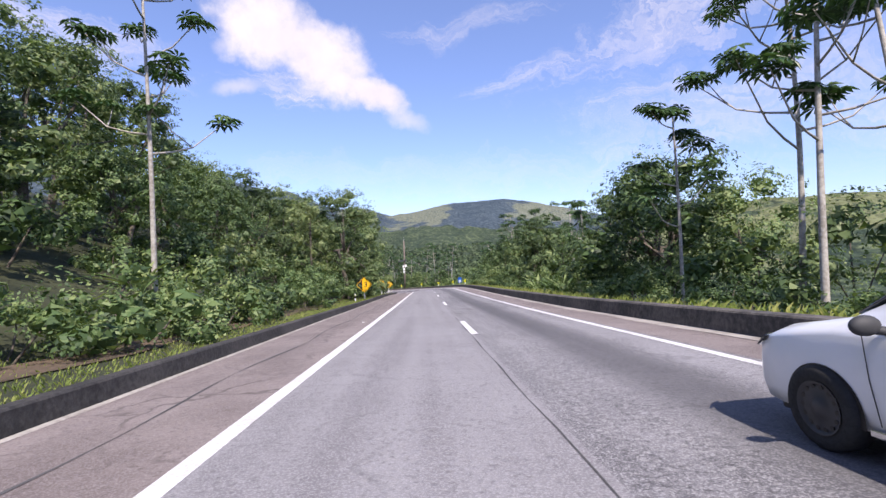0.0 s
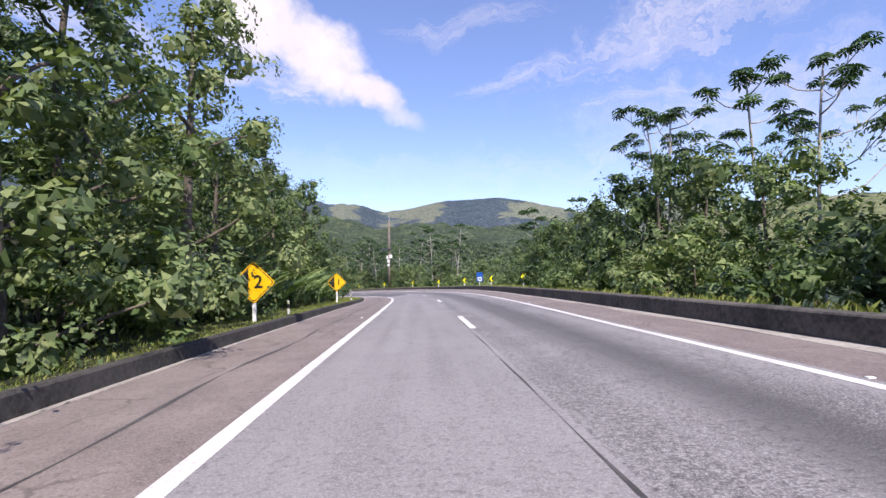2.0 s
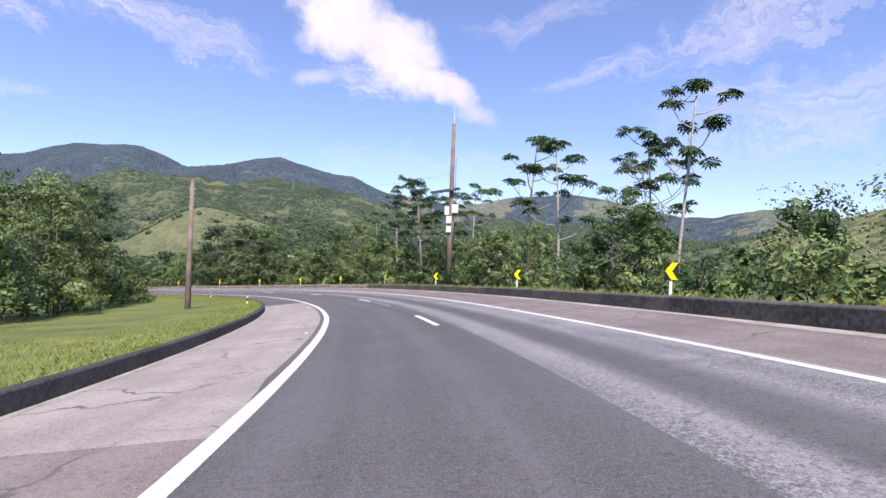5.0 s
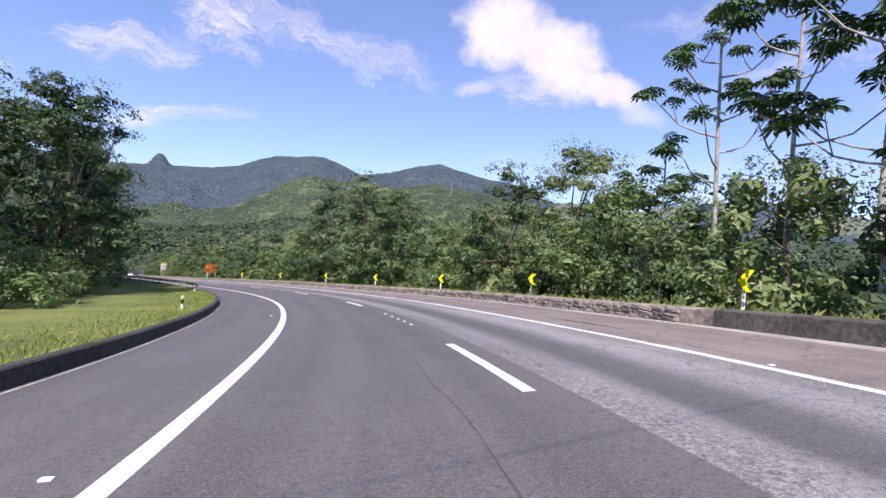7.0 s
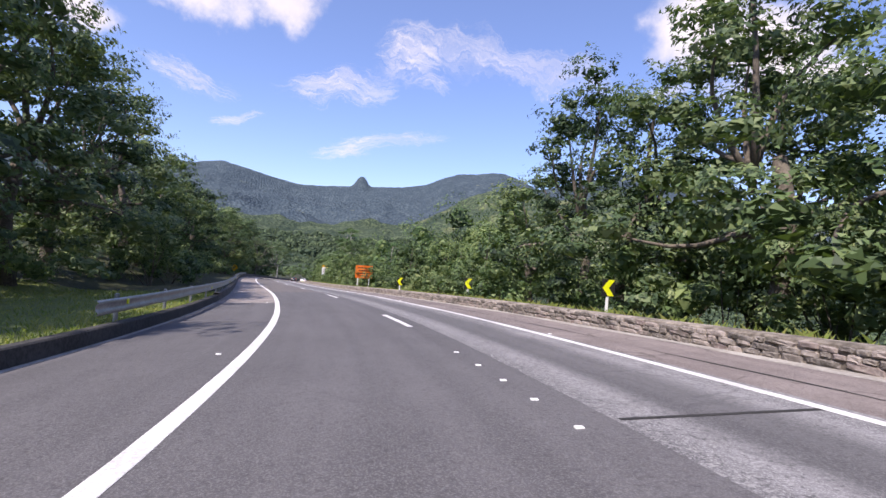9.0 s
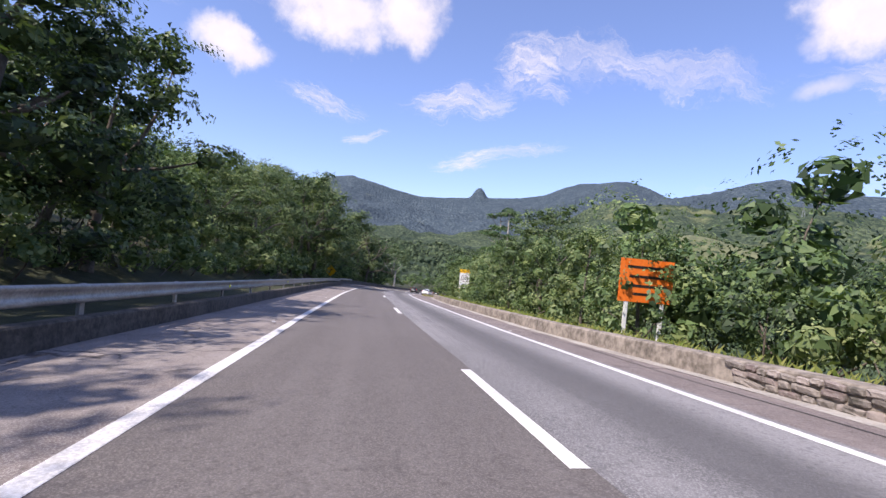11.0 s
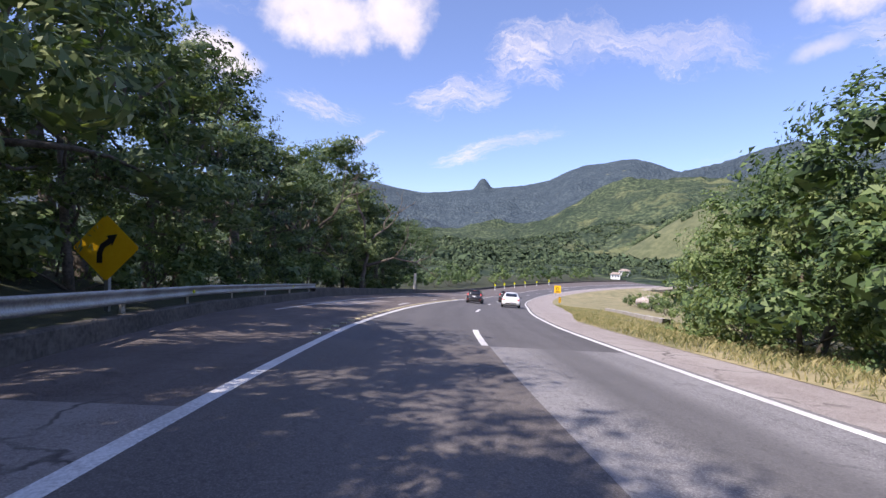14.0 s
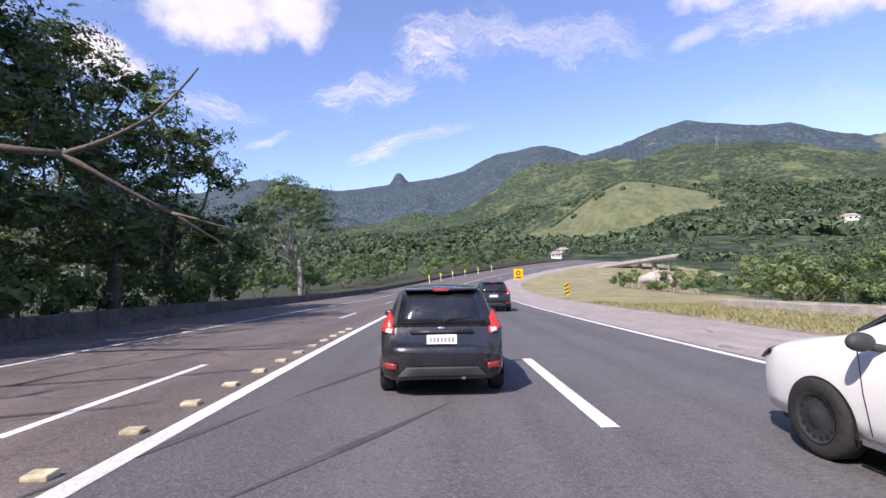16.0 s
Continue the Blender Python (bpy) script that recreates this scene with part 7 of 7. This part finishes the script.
def pylon(x, y, high):
    """A lattice power pylon: four leaning legs, cross bracing and three arms."""
    tower = new("power_pylon")
    for sx, sy in ((1, 1), (1, -1), (-1, 1), (-1, -1)):
        bm = bmesh.new()
        tube(bm, [(sx * high * 0.09, sy * high * 0.09, -3), (sx * high * 0.022, sy * high * 0.022, high * 0.62), (0, 0, high)], [0.35, 0.3, 0.2], 5)
        part("leg", bm, M["galvanised"], tower)
    for z, w in ((0.66, 0.20), (0.78, 0.17), (0.90, 0.13)):
        bm = bmesh.new()
        tube(bm, [(-w * high, 0, z * high), (0, 0, (z + 0.03) * high), (w * high, 0, z * high)], [0.18, 0.35, 0.18], 5)
        part("arm", bm, M["galvanised"], tower)
    for k in range(5):
        z0, z1 = k * 0.12 * high, (k + 1) * 0.12 * high
        w0, w1 = high * (0.09 - 0.0135 * k), high * (0.09 - 0.0135 * (k + 1))
        for side in (1, -1):
            bm = bmesh.new()
            tube(bm, [(-w0, side * w0, z0), (w1, side * w1, z1)], [0.18, 0.18], 4)
            part("brace", bm, M["galvanised"], tower)
    tower.matrix_world = pose(x, y, ground_height(x, y), 0, 0, 30)
    return tagged(tower, "grey steel lattice power pylon on the forested slope", "pylon")


p = along_azimuth(EYE, 21.2, 1750, 0)
pylon(p.x, p.y, 46.0)


def far_house(x, y, z, wide, deep, high, turn):
    """A small rendered house under a hipped tile roof."""
    house = new("house")
    bm = bmesh.new()
    box(bm, (wide, deep, high + 3), (0, 0, high / 2 - 1.5), None, 0.03)
    part("wall", bm, M["white_paint"], house)
    bm = bmesh.new()
    e = 0.5
    v = [bm.verts.new(c) for c in ((-wide / 2 - e, -deep / 2 - e, high), (wide / 2 + e, -deep / 2 - e, high), (wide / 2 + e, deep / 2 + e, high), (-wide / 2 - e, deep / 2 + e, high), (-wide / 4, 0, high + deep * 0.3), (wide / 4, 0, high + deep * 0.3))]
    for f in ((0, 1, 5, 4), (1, 2, 5), (2, 3, 4, 5), (3, 0, 4), (3, 2, 1, 0)):
        bm.faces.new([v[i] for i in f])
    part("roof", bm, M["roof_tile"], house, "weathered clay tile roof")
    for k in (-0.28, 0.05, 0.3):
        bm = bmesh.new()
        box(bm, (wide * 0.12, 0.1, high * 0.4), (wide * k, -deep / 2 - 0.03, high * 0.55), None, 0.01)
        part("window", bm, M["car_glass"], house, "dark window")
    house.matrix_world = pose(x, y, z, 0, 0, turn)
    return tagged(house, "small pale house with a tile roof among the trees", "house", "far houses")


M["roof_tile"] = material("roof_tile", ((0.24, 0.19, 0.16), (0.38, 0.32, 0.28)), 0.9, 6.0, 0.8, 0.4)
for x, y, w, d, h, turn in ((-338.0, 446.0, 5, 4, 2.2, 40), (-352.0, 470.0, 6, 4, 2.2, 30), (-378.0, 924.0, 24, 10, 4.0, 20), (-309.0, 889.0, 16, 9, 4.0, 10), (-418.0, 1120.0, 28, 10, 5.0, 15), (-386.0, 1128.0, 20, 9, 5.0, 25)):
    far_house(x, y, max(ground_height(x, y), -41.0 if y < 500 else -100) + (0.5 if y < 500 else 4.0), w, d, h, turn)

# ---- stones of the masonry parapet ----
def stone_material():
    m = bpy.data.materials.new("stone_piece")
    m.use_nodes = True
    q = Graph(m.node_tree)
    p = m.node_tree.nodes["Principled BSDF"]
    co = q.node("ShaderNodeNewGeometry")
    info = q.node("ShaderNodeObjectInfo")
    f = q.math("FRACT", q.math("ADD", info.outputs["Random"], co.outputs["Random Per Island"]))
    base = q.ramp(f, (0.0, (0.10, 0.085, 0.075)), (0.35, (0.22, 0.19, 0.165)), (0.7, (0.33, 0.28, 0.25)), (1.0, (0.16, 0.12, 0.11)))
    n = q.noise(co.outputs["Position"], 14.0, 5.0, 0.7)
    moss = q.noise(co.outputs["Position"], 2.3, 4.0, 0.65)
    base = q.mix(q.math("MULTIPLY", q.smooth(n.outputs[0], 0.45, 0.7), 0.5), base, (0.42, 0.38, 0.34))
    base = q.mix(q.math("MULTIPLY", q.smooth(moss.outputs[0], 0.5, 0.68), 0.8), base, (0.045, 0.042, 0.03))
    q.link(base, p.inputs["Base Color"])
    p.inputs["Roughness"].default_value = 0.92
    b = q.node("ShaderNodeBump")
    b.inputs["Strength"].default_value, b.inputs["Distance"].default_value = 0.7, 0.02
    q.link(n.outputs[0], b.inputs["Height"])
    q.link(b.outputs[0], p.inputs["Normal"])
    return m


M["stone_piece"] = stone_material()


def stone_shape(seed):
    """A rough block one wide and one high: six-sided face with worn edges, proud of the wall."""
    rng = random.Random(seed)
    rim = [(-0.5, -0.42), (-0.3, -0.5), (0.34, -0.49), (0.5, -0.36), (0.49, 0.34), (0.28, 0.5), (-0.34, 0.48), (-0.5, 0.3)]
    rim = [(x + rng.uniform(-0.05, 0.05), z + rng.uniform(-0.06, 0.06)) for x, z in rim]
    v = [(x, 0.06, z) for x, z in rim] + [(x * 0.93, -0.022 + rng.uniform(-0.008, 0.004), z * 0.9) for x, z in rim] + [(x * 0.55, -0.036 + rng.uniform(-0.012, 0.012), z * 0.55) for x, z in rim]
    f = [(i, (i + 1) % 8, 8 + (i + 1) % 8, 8 + i) for i in range(8)] + [(8 + i, 8 + (i + 1) % 8, 16 + (i + 1) % 8, 16 + i) for i in range(8)] + [tuple(range(16, 24))]
    return v, f


SHAPES = [stone_shape(k) for k in range(7)]
MESHES = []
for v, f in SHAPES:
    me = bpy.data.meshes.new("stone")
    me.from_pydata(v, [], f)
    me.materials.append(M["stone_piece"])
    MESHES.append(me)
wall = bpy.data.objects["parapet_right_stone"]
rest_v, rest_f = [], []
course = random.Random(91)
for z, high in ((0.065, 0.13), (0.195, 0.12), (0.315, 0.11)):
    s = 229.0
    while s < 312:
        wide = course.choice((0.2, 0.27, 0.36, 0.45, 0.62)) * course.uniform(0.85, 1.15)
        p = at(s + wide / 2, wall_line(s + wide / 2) - 0.004, z + course.uniform(-0.022, 0.022))
        m = pose(p.x, p.y, p.z, 0, course.uniform(-3, 3), heading(s) + 90 - 180) @ Matrix.Diagonal((wide * 0.97, 1.0, high * course.uniform(0.78, 1.16), 1))
        k = course.randrange(7)
        if 257 < s < 293:
            ob = new("stone", MESHES[k])
            ob.parent = wall
            ob.matrix_basis = m
        else:
            i = len(rest_v)
            rest_v += [tuple(m @ Vector(c)) for c in SHAPES[k][0]]
            rest_f += [tuple(i + j for j in c) for c in SHAPES[k][1]]
        s += wide
rest = bm_object("stonework", rest_v, rest_f, M["stone_piece"])
rest.parent = wall
rest["kind"] = "stuff"
